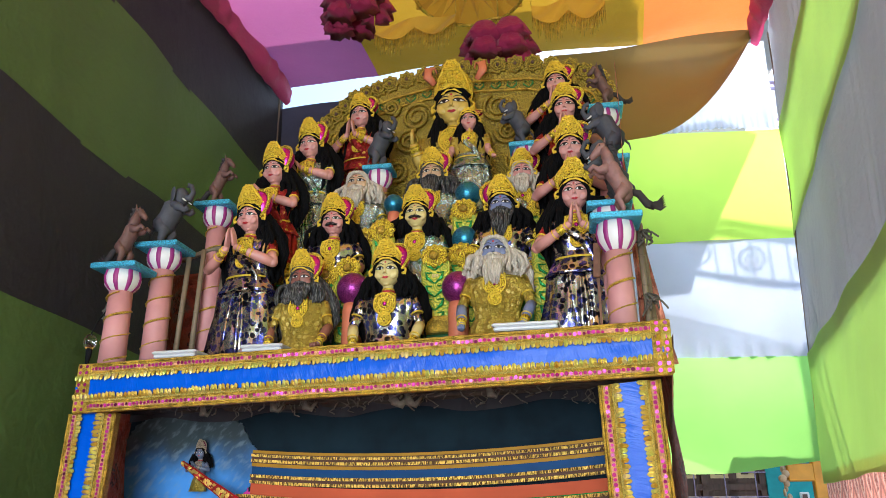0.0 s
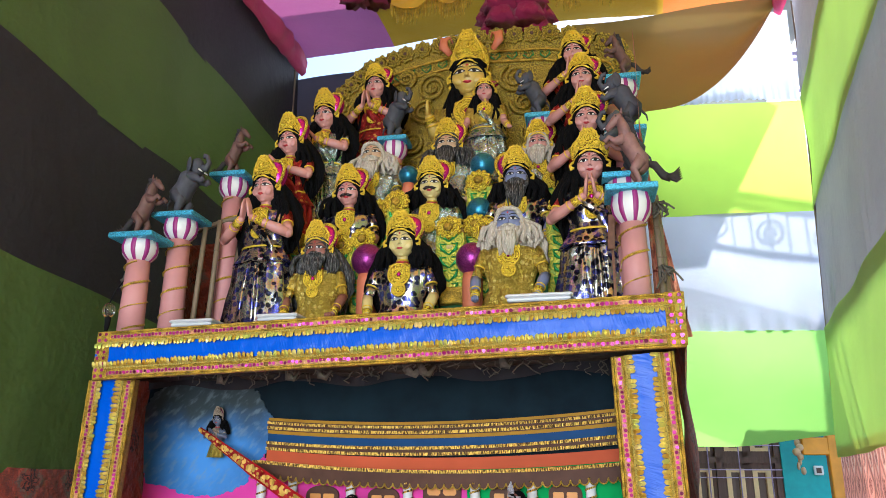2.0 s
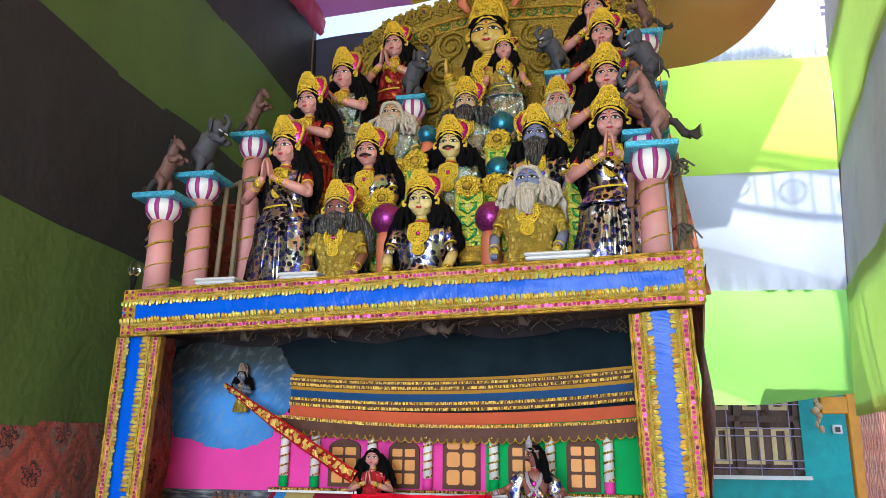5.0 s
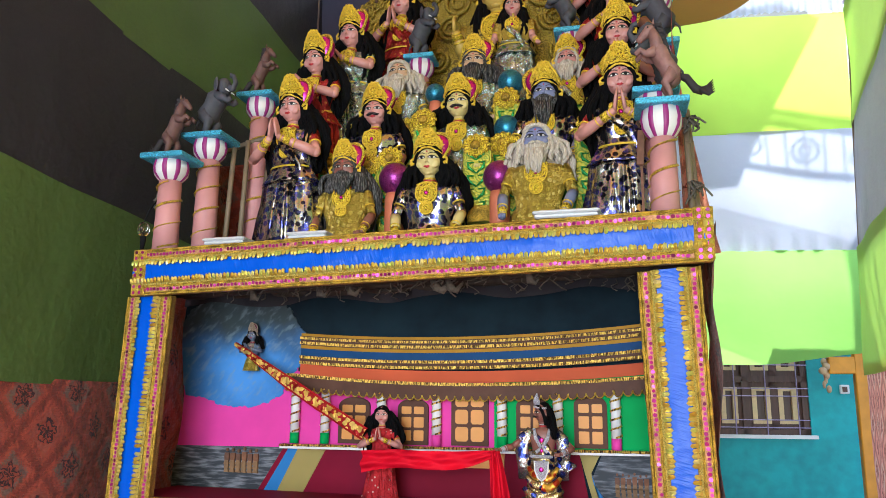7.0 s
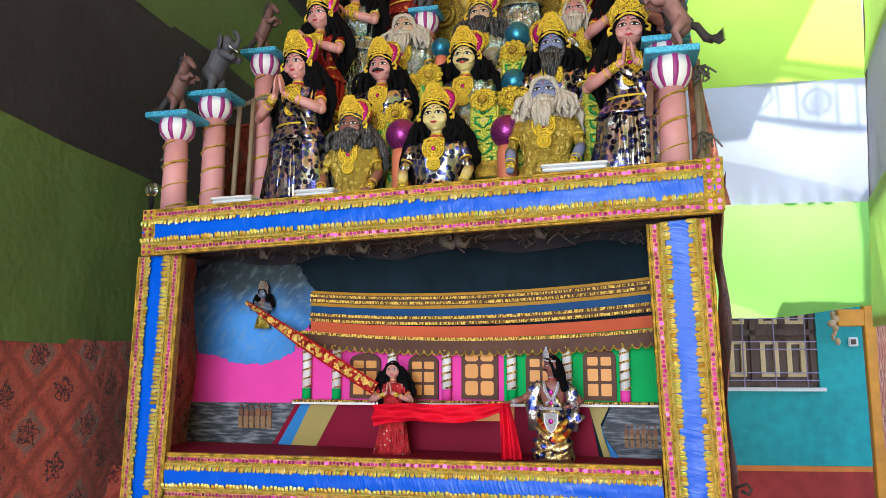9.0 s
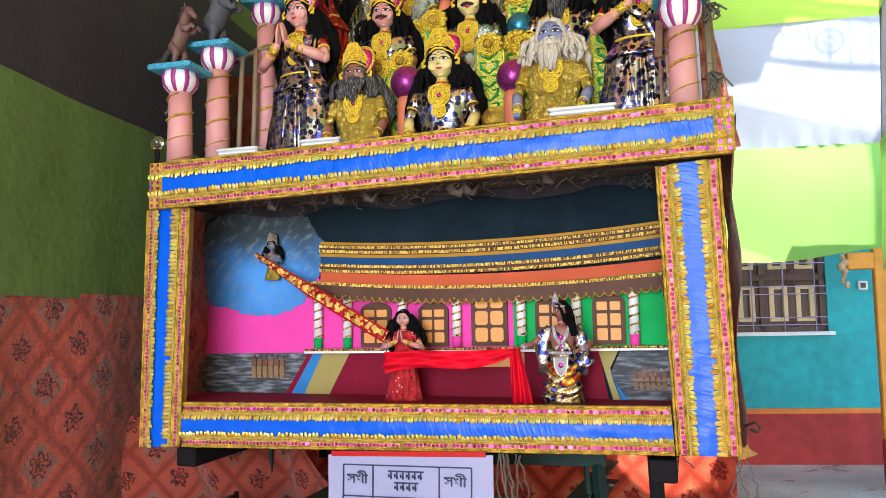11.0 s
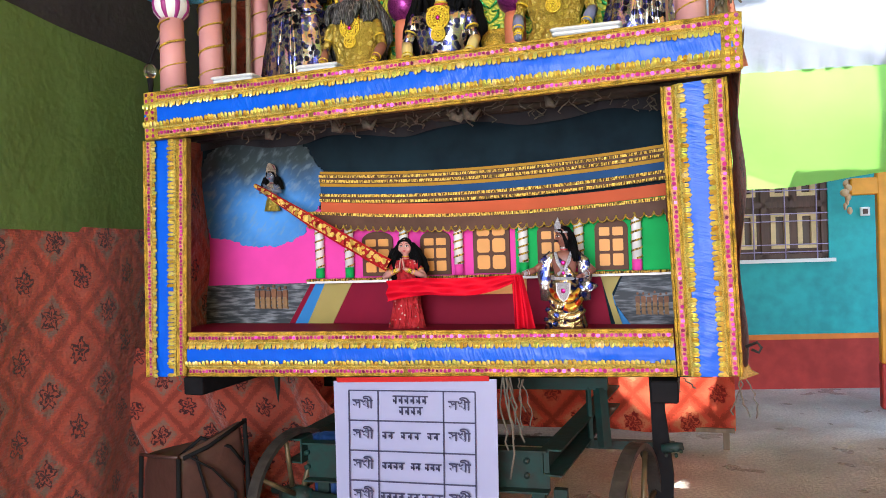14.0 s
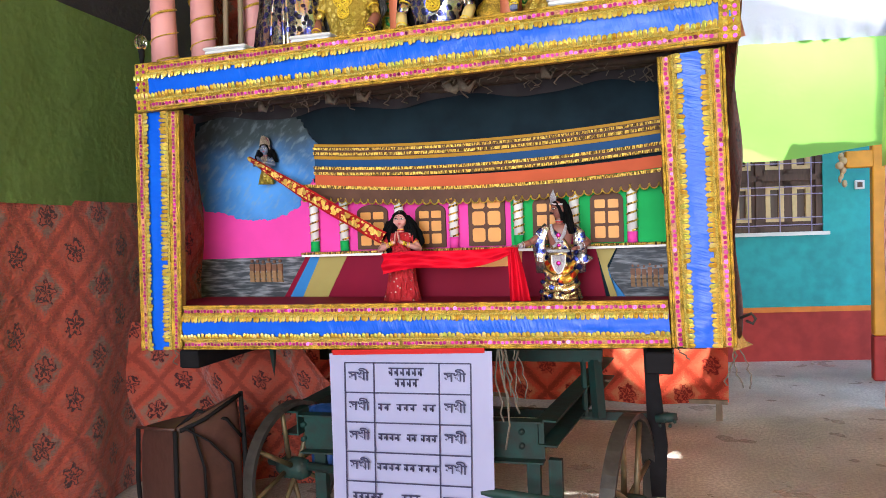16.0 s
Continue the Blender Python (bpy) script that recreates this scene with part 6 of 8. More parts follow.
        for x0, x1, z, dip, r, m in ((-0.75, 0.30, -2.75, 0.45, 0.20, BE), (-0.30, 0.80, -2.75, 0.55, 0.20, BE), (-0.85, 0.40, -3.2, 0.45, 0.22, DR), (-0.40, 0.95, -3.25, 0.50, 0.22, BE), (-1.0, 0.5, -3.8, 0.40, 0.24, DR), (-0.45, 1.05, -3.85, 0.45, 0.24, DR), (-1.1, 0.9, -4.35, 0.35, 0.24, DR)):
            b.tube([(x0 + (x1 - x0) * k / 8, -0.34 - 0.24 * math.sin(math.pi * k / 8), z - dip * math.sin(math.pi * k / 8)) for k in range(9)], [r * (0.45 + 0.55 * math.sin(math.pi * k / 8)) for k in range(9)], m, 8, 0.45)
    turn = rotz(yaw) @ Matrix.Rotation(radians(tilt), 3, "X")
    face = Vector(at)
    b.v = [tuple(face + (turn @ Vector(p)) * s) for p in b.v]
    zmin = zb
    b.v = [(x, y, max(z, zmin)) for x, y, z in b.v]
    ob = part("statue", b, [skin, dress, hairm, orn or M_gold_orn, lace or M_filigree, M_eye, M_ink, M_lip, M_gem, beard_mats.get(label, M_hair_grey), sleeve or dress])
    return tagged(ob, label, "statue", "statues on the tower")


beard_mats = {}
M_gold_orn = mat("gold_ornament", (0.92, 0.64, 0.05), 0.36, 0.35, grain=0.35, scale=220.0, bump=0.5)
PK, YL, GD, BL, BR_, TN = M_skin_pink, M_skin_pale, M_skin_gold, M_skin_blue, M_skin_brown, M_skin_tan
HB, HG, HW = M_hair_black, M_hair_grey, M_hair_white


def put(label, x, y, z, s, yaw, skin, dress, hairm, zb, bm_=None, **kw):
    if bm_:
        beard_mats[label] = bm_
    return statue(label, (x, y, z), s, yaw, skin, dress, hairm, zb, **kw)


# front row
put("pink clay woman statue praying in violet silver foil dress", -1.949, 0.40, 3.252, 0.168, -6, PK, M_foil_purple, HB, DECK, arms="pray", sleeve=M_foil_red, seed=1)
put("brown bearded clay statue seated in gold foil robe", -1.618, 0.42, 2.870, 0.150, 2, BR_, M_foil_gold, HG, DECK, M_hair_grey, beard=0.85, crown=0.95, seed=2)
put("pale yellow clay statue seated in violet foil robe", -1.135, 0.42, 2.878, 0.165, 2, YL, M_foil_purple, HB, DECK, crown=0.85, seed=3)
put("blue clay statue with white beard in gold foil robe", -0.563, 0.45, 2.955, 0.165, 0, BL, M_foil_gold, HW, DECK, M_hair_white, beard=0.95, crown=0, long_hair=False, seed=4)
put("pink clay woman statue praying beside the pink column", -0.132, 0.38, 3.205, 0.165, 0, PK, M_foil_purple, HB, DECK, arms="pray", sleeve=M_foil_red, side=0, seed=5)
# second row
put("pink clay statue with moustache in violet foil robe", -1.586, 0.75, 3.326, 0.165, 2, PK, M_foil_purple, HB, 2.75, moustache=True, crown=0.9, seed=6)
put("pale yellow clay statue with moustache in silver foil", -1.069, 0.75, 3.324, 0.165, 2, YL, M_foil_silver, HB, 2.75, moustache=True, crown=0.9, seed=7)
put("blue clay statue with black beard in violet foil", -0.564, 0.75, 3.328, 0.165, 1, BL, M_foil_purple, HB, 2.75, M_hair_grey, beard=1.0, crown=0.95, side=-1, seed=8)
# third row
put("tan clay old man statue with long white beard", -1.550, 1.05, 3.700, 0.170, 2, TN, M_foil_silver, HW, 3.12, M_hair_white, beard=0.9, crown=0, long_hair=False, seed=9)
put("grey faced clay statue with streaked beard and gold crown", -1.048, 1.05, 3.715, 0.165, 2, TN, M_foil_silver, HG, 3.12, M_hair_grey, beard=0.9, crown=0.9, seed=10)
put("clay statue with gold crown half hidden behind others", -0.470, 1.05, 3.660, 0.150, 1, PK, M_foil_silver, HW, 3.12, M_hair_white, beard=0.8, crown=0.85, seed=12)
# women along both sides
put("pink clay woman statue with folded arms in red dress", -1.973, 0.70, 3.683, 0.165, -6, PK, M_foil_red, HB, 2.83, arms="fold", seed=13)
put("pink clay woman statue praying in green silver dress", -1.879, 1.00, 3.995, 0.170, -6, PK, M_foil_silver, HB, 3.15, arms="fold", seed=14)
put("pink clay woman statue praying in red sequin dress", -1.638, 1.30, 4.353, 0.170, -4, PK, M_foil_red, HB, 3.52, arms="pray", sleeve=M_foil_red, crown=0.75, seed=15)
put("pink clay woman statue behind the first praying one", -0.150, 0.70, 3.620, 0.165, -2, PK, M_foil_red, HB, 2.78, arms="pray", seed=16)
put("pink clay woman statue high on the tower side", -0.180, 1.00, 4.050, 0.165, -2, PK, M_foil_red, HB, 3.2, arms="pray", crown=0.75, seed=17)
put("pink clay woman statue at the top of the tower", -0.240, 1.30, 4.412, 0.165, -4, PK, M_foil_red, HB, 3.56, arms="pray", crown=0.7, seed=18)
# large goddess and small figure before her
put("large golden faced clay statue with tall gold crown", -0.985, 1.42, 4.395, 0.262, 2, GD, M_filigree_dark, HB, 3.48, arms="bless", crown=1.3, big=1.05, low=1.1, hair_w=0.55, side=0, face_w=1.24, seed=19)
put("small pink clay statue in gold bodice and silver skirt", -0.835, 1.22, 4.165, 0.132, 2, PK, M_foil_silver, HB, 3.485, arms="down", crown=0.25, bodice=True, sleeve=M_foil_gold, hair_w=0.7, seed=20)

# ---- scalloped gold halo board behind them ----
halo = root("halo_board", "old gold filigree halo board with scalloped edge", "halo")
arch = [(-2.05, 3.40), (-2.08, 4.20), (-2.02, 4.50), (-1.80, 4.69), (-1.52, 4.77), (-1.25, 4.81), (-0.95, 4.83), (-0.68, 4.81), (-0.42, 4.79), (-0.15, 4.72), (0.05, 4.60), (0.13, 4.40), (0.14, 3.40)]
mb = MB()
mb.plate(list(reversed(arch)), 1.60, 1.64)
part("board", mb, M_filigree_dark, halo)
dense = []
for (x0, z0), (x1, z1) in zip(arch[1:-1], arch[2:-1]):
    k = max(1, round(math.hypot(x1 - x0, z1 - z0) / 0.115))
    dense += [(x0 + (x1 - x0) * i / k, z0 + (z1 - z0) * i / k) for i in range(k)]
for x, z in dense:
    mb = MB()
    o = [(x + (0.068 + 0.008 * math.cos(8 * a)) * math.cos(a), z + (0.068 + 0.008 * math.cos(8 * a)) * math.sin(a)) for a in [2 * math.pi * i / 32 for i in range(32)]]
    mb.plate(list(reversed(o)), 1.575, 1.60)
    mb.torus((x, 1.572, z), 0.045, 0.008, 0, RX90, 16, 5)
    mb.torus((x, 1.572, z), 0.024, 0.007, 0, RX90, 12, 5)
    mb.ell((x, 1.57, z), 0.013, 1, 8, 5)
    part("rosette", mb, [M_filigree_dark, M_clay_brown], halo, "round gold paper rosette")
mb = MB()
for f, off in ((0.125, 0.0), (0.21, 0.0)):
    pts = [(x * (1 - f * 0.45) + -0.95 * f * 0.45, 1.585, z - f) for x, z in dense]
    mb.tube(pts, 0.009, 0, 6)
part("gold_cord", mb, M_gold, halo)
for i, (x, z) in enumerate(dense):
    f = 0.168
    px, pz = x * (1 - f * 0.45) - 0.95 * f * 0.45, z - f
    mb = MB()
    for sx in (-1, 1):
        mb.tube([(px, 1.588, pz - 0.03), (px + sx * 0.035, 1.585, pz), (px + sx * 0.03, 1.585, pz + 0.03), (px + sx * 0.004, 1.588, pz + 0.012)], [0.003, 0.007, 0.006, 0.002], 0, 5)
    part("leaf_curl", mb, M_green_paint, halo)
for i, (x, z, R) in enumerate([(-1.30, 4.45, 0.12), (-1.36, 4.25, 0.10), (-0.68, 4.45, 0.12), (-0.62, 4.25, 0.10), (-1.75, 4.45, 0.08), (-1.5, 4.55, 0.07), (-0.3, 4.55, 0.07), (-0.4, 4.35, 0.09), (-1.45, 4.02, 0.10), (-0.55, 4.0, 0.10), (-1.2, 4.05, 0.08), (-1.65, 4.2, 0.07)]):
    mb = MB()
    pts = []
    for k in range(40):
        a = k * 0.36
        r = R * (1 - k / 46)
        pts.append((x + r * math.cos(a + i), 1.565, z + r * math.sin(a + i)))
    mb.tube(pts, [0.016 * (1 - 0.5 * k / 40) for k in range(40)], 0, 6)
    part("scroll", mb, M_filigree_dark, halo, "raised gold scroll")
for sx in (-1, 1):
    mb = MB()
    x = -0.985 + sx * 0.155 + 0.02
    mb.tube([(x, 1.40, 4.60), (x + sx * 0.05, 1.38, 4.66), (x + sx * 0.045, 1.38, 4.72), (x, 1.40, 4.735), (x - sx * 0.015, 1.40, 4.69)], [0.02, 0.035, 0.035, 0.02, 0.01], 0, 8, 0.4)
    part("crest_bow", mb, M_orange_stem, halo, "salmon paper bow at the crown")


# ---- throne panels with flower tops between the seats ----
def throne_panel(x, y, z0, z1, w, base):
    t = root("throne_panel", "yellow green filigree throne panel with paper flower", "panel", "throne panels")
    b = MB()
    b.box((x, y, (z0 + z1) / 2), (w / 2, 0.02, (z1 - z0) / 2), 0, None, 0.012)
    part("panel", b, M_panel, t)
    b = MB()
    for k in range(int((z1 - z0) / 0.075)):
        zc = z0 + 0.05 + k * 0.075
        for sx in (-1, 1):
            b.tube([(x, y - 0.024, zc - 0.03), (x + sx * w * 0.25, y - 0.03, zc), (x + sx * w * 0.30, y - 0.03, zc + 0.03), (x + sx * w * 0.08, y - 0.026, zc + 0.03)], [0.004, 0.010, 0.008, 0.003], 0, 5)
    part("leaf_curl", b, M_green_glitter, t, "green glitter leaf curls")
    b = MB()
    for k in range(12):
        a = 2 * math.pi * k / 12
        b.ell((x + 0.055 * math.cos(a), y - 0.03, z1 + 0.02 + 0.045 * math.sin(a)), (0.026, 0.014, 0.02), 0, 8, 5, Matrix.Rotation(-a, 3, "Y"))
    b.ell((x, y - 0.045, z1 + 0.02), (0.026, 0.018, 0.022), 1, 8, 6)
    b.torus((x, y - 0.045, z1 + 0.02), 0.033, 0.006, 0, RX90, 12, 5)
    part("flower", b, [M_filigree, M_gold], t, "gold paper flower")
    if base:
        b = MB()
        b.box((x, y - 0.012, base - 0.045), (w / 2 + 0.008, 0.03, 0.045), 0, None, 0.006)
        part("band", b, M_gold, t)


M_panel = filigree("yellow_green_filigree", (0.66, 0.60, 0.07), (0.30, 0.40, 0.05), 24.0, 0.2, 0.45)
for x, y, z0, z1, w, base in ((-0.92, 0.60, 2.60, 2.98, 0.16, 2.66), (-1.42, 0.60, 2.55, 2.95, 0.15, 0), (-0.30, 0.60, 2.45, 3.05, 0.18, 2.55), (-1.80, 0.62, 2.45, 2.95, 0.20, 0), (-1.33, 0.93, 2.9, 3.30, 0.16, 0), (-0.83, 0.93, 2.9, 3.33, 0.16, 0), (-0.36, 0.93, 2.85, 3.35, 0.18, 0), (-1.78, 0.93, 2.9, 3.25, 0.14, 0), (-1.28, 1.21, 3.2, 3.56, 0.14, 0), (-0.76, 1.21, 3.2, 3.50, 0.14, 0), (-0.72, 0.60, 2.6, 2.95, 0.13, 0), (-0.80, 0.84, 2.9, 3.34, 0.15, 0), (-0.80, 0.74, 2.75, 3.03, 0.17, 0), (-1.42, 0.86, 2.85, 3.22, 0.15, 0), (-1.55, 0.60, 2.6, 2.92, 0.13, 0), (-1.23, 0.615, 2.75, 3.16, 0.13, 0)):
    throne_panel(x, y, z0, z1, w, base)


# ---- glitter balls on short stems ----
def ball(x, y, z, r, m, stem, zb, label):
    t = root("glitter_ball", label, "ball", "glitter balls on stems")
    b = MB()
    b.ell((x, y, z), r, 0, 24, 16)
    part("ball", b, m, t)
    b = MB()
    b.tube([(x, y, z - r * 0.9), (x, y, z - r - 0.03), (x, y, zb)], [r * 0.55, r * 0.62, r * 0.62], 0, 14)
    part("stem", b, stem, t)


ball(-1.372, 0.54, 2.832, 0.093, M_violet_glitter, M_orange_stem, DECK, "violet glitter ball on a salmon stem")
ball(-0.782, 0.54, 2.800, 0.090, M_violet_glitter, M_orange_stem, DECK, "violet glitter ball on a salmon stem")
ball(-1.260, 0.90, 3.473, 0.062, M_teal_glitter, M_orange_stem, 2.75, "small teal glitter ball on a salmon stem")
ball(-0.791, 0.90, 3.492, 0.078, M_teal_glitter, M_orange_stem, 2.75, "teal glitter ball on a salmon stem")
ball(-0.793, 0.80, 3.166, 0.078, M_teal_glitter, M_green_paint, 2.75, "teal glitter ball on a green stem")


# ---- pink columns with striped capitals ----
def column(x, y, zb, zs, zt, r, slab):
    t = root("column", "pink column with gold ribbon and striped bulb capital", "column", "pink columns")
    b = MB()
    b.tube([(x, y, zb), (x, y, zs)], [r * 1.08, r * 0.95], 0, 20)
    sh = part("shaft", b, M_col_pink, t)
    b = MB()
    n = int((zs - zb) / 0.13 * 14)
    b.tube([(x + r * 1.05 * math.sin(k * 0.45), y - r * 1.05 * math.cos(k * 0.45), zb + 0.03 + (zs - zb - 0.04) * k / max(1, n)) for k in range(n + 1)], 0.0075, 0, 5, 0.5)
    part("gold_ribbon", b, M_gold, sh)
    h = zt - zs - slab[1]
    prof = [(0.0, 0.85), (0.12, 1.1), (0.35, 1.42), (0.65, 1.52), (1.0, 1.38)]
    b = MB()
    b.loft([[(x + r * q * math.cos(2 * math.pi * j / 24), y + r * q * math.sin(2 * math.pi * j / 24), zs + h * f) for j in range(24)] for f, q in prof], 0)
    cp = part("capital", b, M_white_paint, t, "white bulb capital with magenta stripes")
    for k in range(8):
        a = 2 * math.pi * (k + 0.3) / 8
        b = MB()
        b.loft([[(x + (r * q + lift) * math.cos(a + da), y + (r * q + lift) * math.sin(a + da), zs + h * f) for da, lift in ((-0.14, 0.0), (-0.07, 0.004), (0.07, 0.004), (0.14, 0.0))] for f, q in prof], 0, False, True, False)
        part("stripe", b, M_magenta_paint, cp)
    b = MB()
    b.box((x, y, zt - slab[1] / 2), (slab[0], slab[0] * 0.9, slab[1] / 2), 0, rotz(4), 0.004)
    part("slab", b, M_blue_glitter, t, "sky blue glitter slab")


COLS = [(-2.505, 0.10, DECK, 2.775, 2.915, 0.062, (0.125, 0.03)), (-2.41, 0.30, DECK, 2.945, 3.09, 0.062, (0.125, 0.03)), (-2.285, 0.60, DECK, 3.30, 3.445, 0.058, (0.115, 0.03)), (-1.441, 1.15, 3.12, 3.70, 3.845, 0.055, (0.10, 0.03)), (-0.462, 1.18, 3.12, 3.77, 3.91, 0.055, (0.10, 0.03)), (0.052, 0.12, DECK, 2.79, 2.955, 0.059, (0.116, 0.030)), (0.03, 0.36, DECK, 2.97, 3.115, 0.062, (0.11, 0.03)), (0.05, 0.66, DECK, 3.36, 3.50, 0.06, (0.11, 0.03)), (0.06, 1.0, DECK, 3.87, 4.01, 0.058, (0.105, 0.03))]
for c in COLS:
    column(*c)


# ---- rearing clay animals on the columns ----
def animal(kind, x, y, z, s, face, m, label, turn=0.0):
    b = MB()
    horse = kind == "horse"
    g = 1.0 if horse else 1.35
    b.tube([(-0.20, 0, 0.24), (-0.15, 0, 0.34), (-0.05, 0, 0.50), (0.05, 0, 0.66), (0.10, 0, 0.77)], [0.09 * g, 0.16 * g, 0.135 * g, 0.15 * g, 0.09 * g], 0, 14)
    for sy in (-1, 1):
        b.tube([(-0.15, sy * 0.09, 0.36), (-0.02, sy * 0.11, 0.22), (-0.10, sy * 0.10, 0.09), (-0.08, sy * 0.10, 0.0), (-0.03, sy * 0.10, 0.0)], [0.11 * g, 0.075 * g, 0.045 * g, 0.04 * g, 0.035 * g], 0, 8)
        b.tube([(0.11, sy * 0.09, 0.66), (0.27, sy * 0.09, 0.64), (0.36, sy * 0.09, 0.70 if horse else 0.58), (0.44, sy * 0.085, 0.64 if horse else 0.62)], [0.08 * g, 0.05 * g, 0.035 * g, 0.04 * g], 0, 8)
    if horse:
        b.tube([(0.07, 0, 0.68), (0.10, 0, 0.84), (0.16, 0, 0.97)], [0.13, 0.105, 0.075], 0, 12)
        b.tube([(0.12, 0, 1.0), (0.22, 0, 0.98), (0.33, 0, 0.90), (0.40, 0, 0.85)], [0.065, 0.078, 0.055, 0.04], 0, 10)
        for sy in (-1, 1):
            b.tube([(0.13, sy * 0.04, 1.04), (0.12, sy * 0.05, 1.12)], [0.03, 0.006], 0, 6)
            b.ell((0.22, sy * 0.07, 1.0), 0.014, 1, 6, 5)
        for k in range(9):
            f = k / 8
            p = Vector((0.09 - 0.12 * (1 - f), 0, 0.68 + 0.36 * f))
            b.tube([p, p + Vector((-0.09, 0.02 * math.sin(k * 3), 0.0)), p + Vector((-0.11, 0.03 * math.sin(k * 2), -0.05))], [0.035, 0.03, 0.006], 1, 6)
        b.tube([(-0.26, 0, 0.34), (-0.38, 0, 0.30), (-0.50, 0, 0.16), (-0.62, 0.02, 0.12)], [0.04, 0.06, 0.065, 0.05], 1, 8)
        for k in range(6):
            b.tube([(-0.56, 0, 0.14), (-0.70, 0.04 * (k - 2.5), 0.12 + 0.035 * (k - 2.5)), (-0.80, 0.05 * (k - 2.5), 0.18 + 0.05 * (k - 2.5))], [0.035, 0.025, 0.005], 1, 6)
    else:
        b.ell((0.19, 0, 0.86), (0.15, 0.14, 0.16), 0, 12, 8)
        b.tube([(0.28, 0, 0.84), (0.40, 0, 0.82), (0.46, 0, 0.92), (0.40, 0, 1.04), (0.33, 0, 1.07), (0.34, 0, 1.02)], [0.075, 0.06, 0.05, 0.042, 0.035, 0.03], 0, 10)
        for sy in (-1, 1):
            b.ell((0.12, sy * 0.16, 0.86), (0.10, 0.02, 0.13), 0, 10, 6, rotz(sy * 25))
            b.tube([(0.28, sy * 0.07, 0.80), (0.38, sy * 0.08, 0.74)], [0.02, 0.006], 2, 6)
        b.tube([(-0.30, 0, 0.36), (-0.40, 0, 0.26), (-0.42, 0, 0.16)], [0.025, 0.02, 0.012], 0, 6)
    b.box((-0.03, 0, 0.012), (0.22, 0.16, 0.012), 0)
    q = rotz(turn)
    b.v = [tuple(Vector((x, y, z)) + q @ (Vector((p[0] * face * (0.72 if horse else 0.8), p[1], p[2])) * s)) for p in b.v]
    if face < 0:
        b.f = [list(reversed(f)) for f in b.f]
    tagged(part("animal_statue", b, [m, M_clay_dark, M_white_paint]), label, "animal statue", "clay animals on columns")


M_clay_dark = mat("dark_mane_clay", (0.035, 0.028, 0.03), 0.8, grain=0.3, scale=30.0, bump=0.5)
animal("horse", -2.50, 0.10, 2.916, 0.315, 1, M_clay_brown, "brown clay horse rearing on a blue slab")
animal("elephant", -2.40, 0.30, 3.091, 0.345, 1, M_clay_grey, "grey clay elephant rearing with raised trunk")
animal("horse", -2.29, 0.60, 3.446, 0.30, 1, M_clay_brown, "brown clay horse rearing on a blue slab")
animal("elephant", -1.43, 1.13, 3.846, 0.33, 1, M_clay_grey, "grey clay elephant high beside the gold halo", -20)
animal("elephant", -0.50, 1.16, 3.911, 0.31, -1, M_clay_grey, "grey clay elephant high beside the gold halo", 20)
animal("horse", 0.07, 0.12, 2.956, 0.37, -1, M_clay_pink, "pinkish brown clay horse rearing with dark tail")
animal("elephant", 0.05, 0.36, 3.116, 0.35, -1, M_clay_grey, "grey clay elephant rearing behind a horse")
animal("elephant", 0.06, 0.66, 3.501, 0.35, -1, M_clay_grey, "grey clay elephant rearing high on a column")
animal("horse", 0.06, 1.0, 4.011, 0.30, -1, M_clay_brown, "brown clay horse at the top of the tower")

# ---- side cloths, poles, trays and a hanging bulb on the deck ----
mb = MB()
def f(u, v):
    z = 2.34 + 1.70 * v
    edge = 0.30 - 0.17 * min(1.0, v * 1.4) ** 0.8
    return (0.125 + (edge - 0.125) * u + 0.006 * math.sin(v * 9), 0.34 + 0.22 * u + 0.15 * v + 0.022 * math.sin(u * 17 + v * 3), z)
mb.sheet(f, 30, 20)
tagged(part("side_cloth", mb, M_floral_side), "pinkish red floral cloth along the tower side, brightened as if backlit", "cloth")
mb = MB()
def f(u, v):
    return (-2.62 + 0.28 * u + 0.02 * math.sin(u * 17), 0.50 + 0.95 * u, 2.36 + (0.62 + 0.35 * u) * v)
mb.sheet(f, 30, 12)
tagged(part("side_cloth", mb, M_floral), "dark red floral cloth behind the columns", "cloth")
for x, y, z1, dx in ((-2.60, 0.22, 2.78, -0.01), (-2.36, 0.42, 3.10, 0.03), (-2.30, 0.48, 3.12, 0.02), (-2.50, 0.5, 2.95, 0.0), (0.17, 0.25, 2.95, -0.01), (0.20, 0.34, 3.0, -0.03), (-2.2, 0.5, 3.0, 0.05)):
    mb = MB()
    mb.tube([(x, y, DECK), (x + dx * 0.5, y, (DECK + z1) / 2), (x + dx, y, z1)], [0.016, 0.015, 0.014], 0, 8)
    for k in range(3):
        zz = DECK + (z1 - DECK) * (k + 1) / 4
        mb.torus((x + dx * (k + 1) / 4, y, zz), 0.015, 0.003, 0, None, 10, 5)
    tagged(part("bamboo_stake", mb, M_bamboo), "thin bamboo stake standing on the deck", "stake", "bamboo stakes on the deck")
mb = MB()
mb.tube([(-2.62, 0.5, 3.02), (-2.30, 0.55, 3.14), (-2.0, 0.6, 3.2)], 0.016, 0, 8)
tagged(part("bamboo_rail", mb, M_bamboo), "bamboo rail tied across the stakes", "rail")
rnd = random.Random(8)
mb = MB()
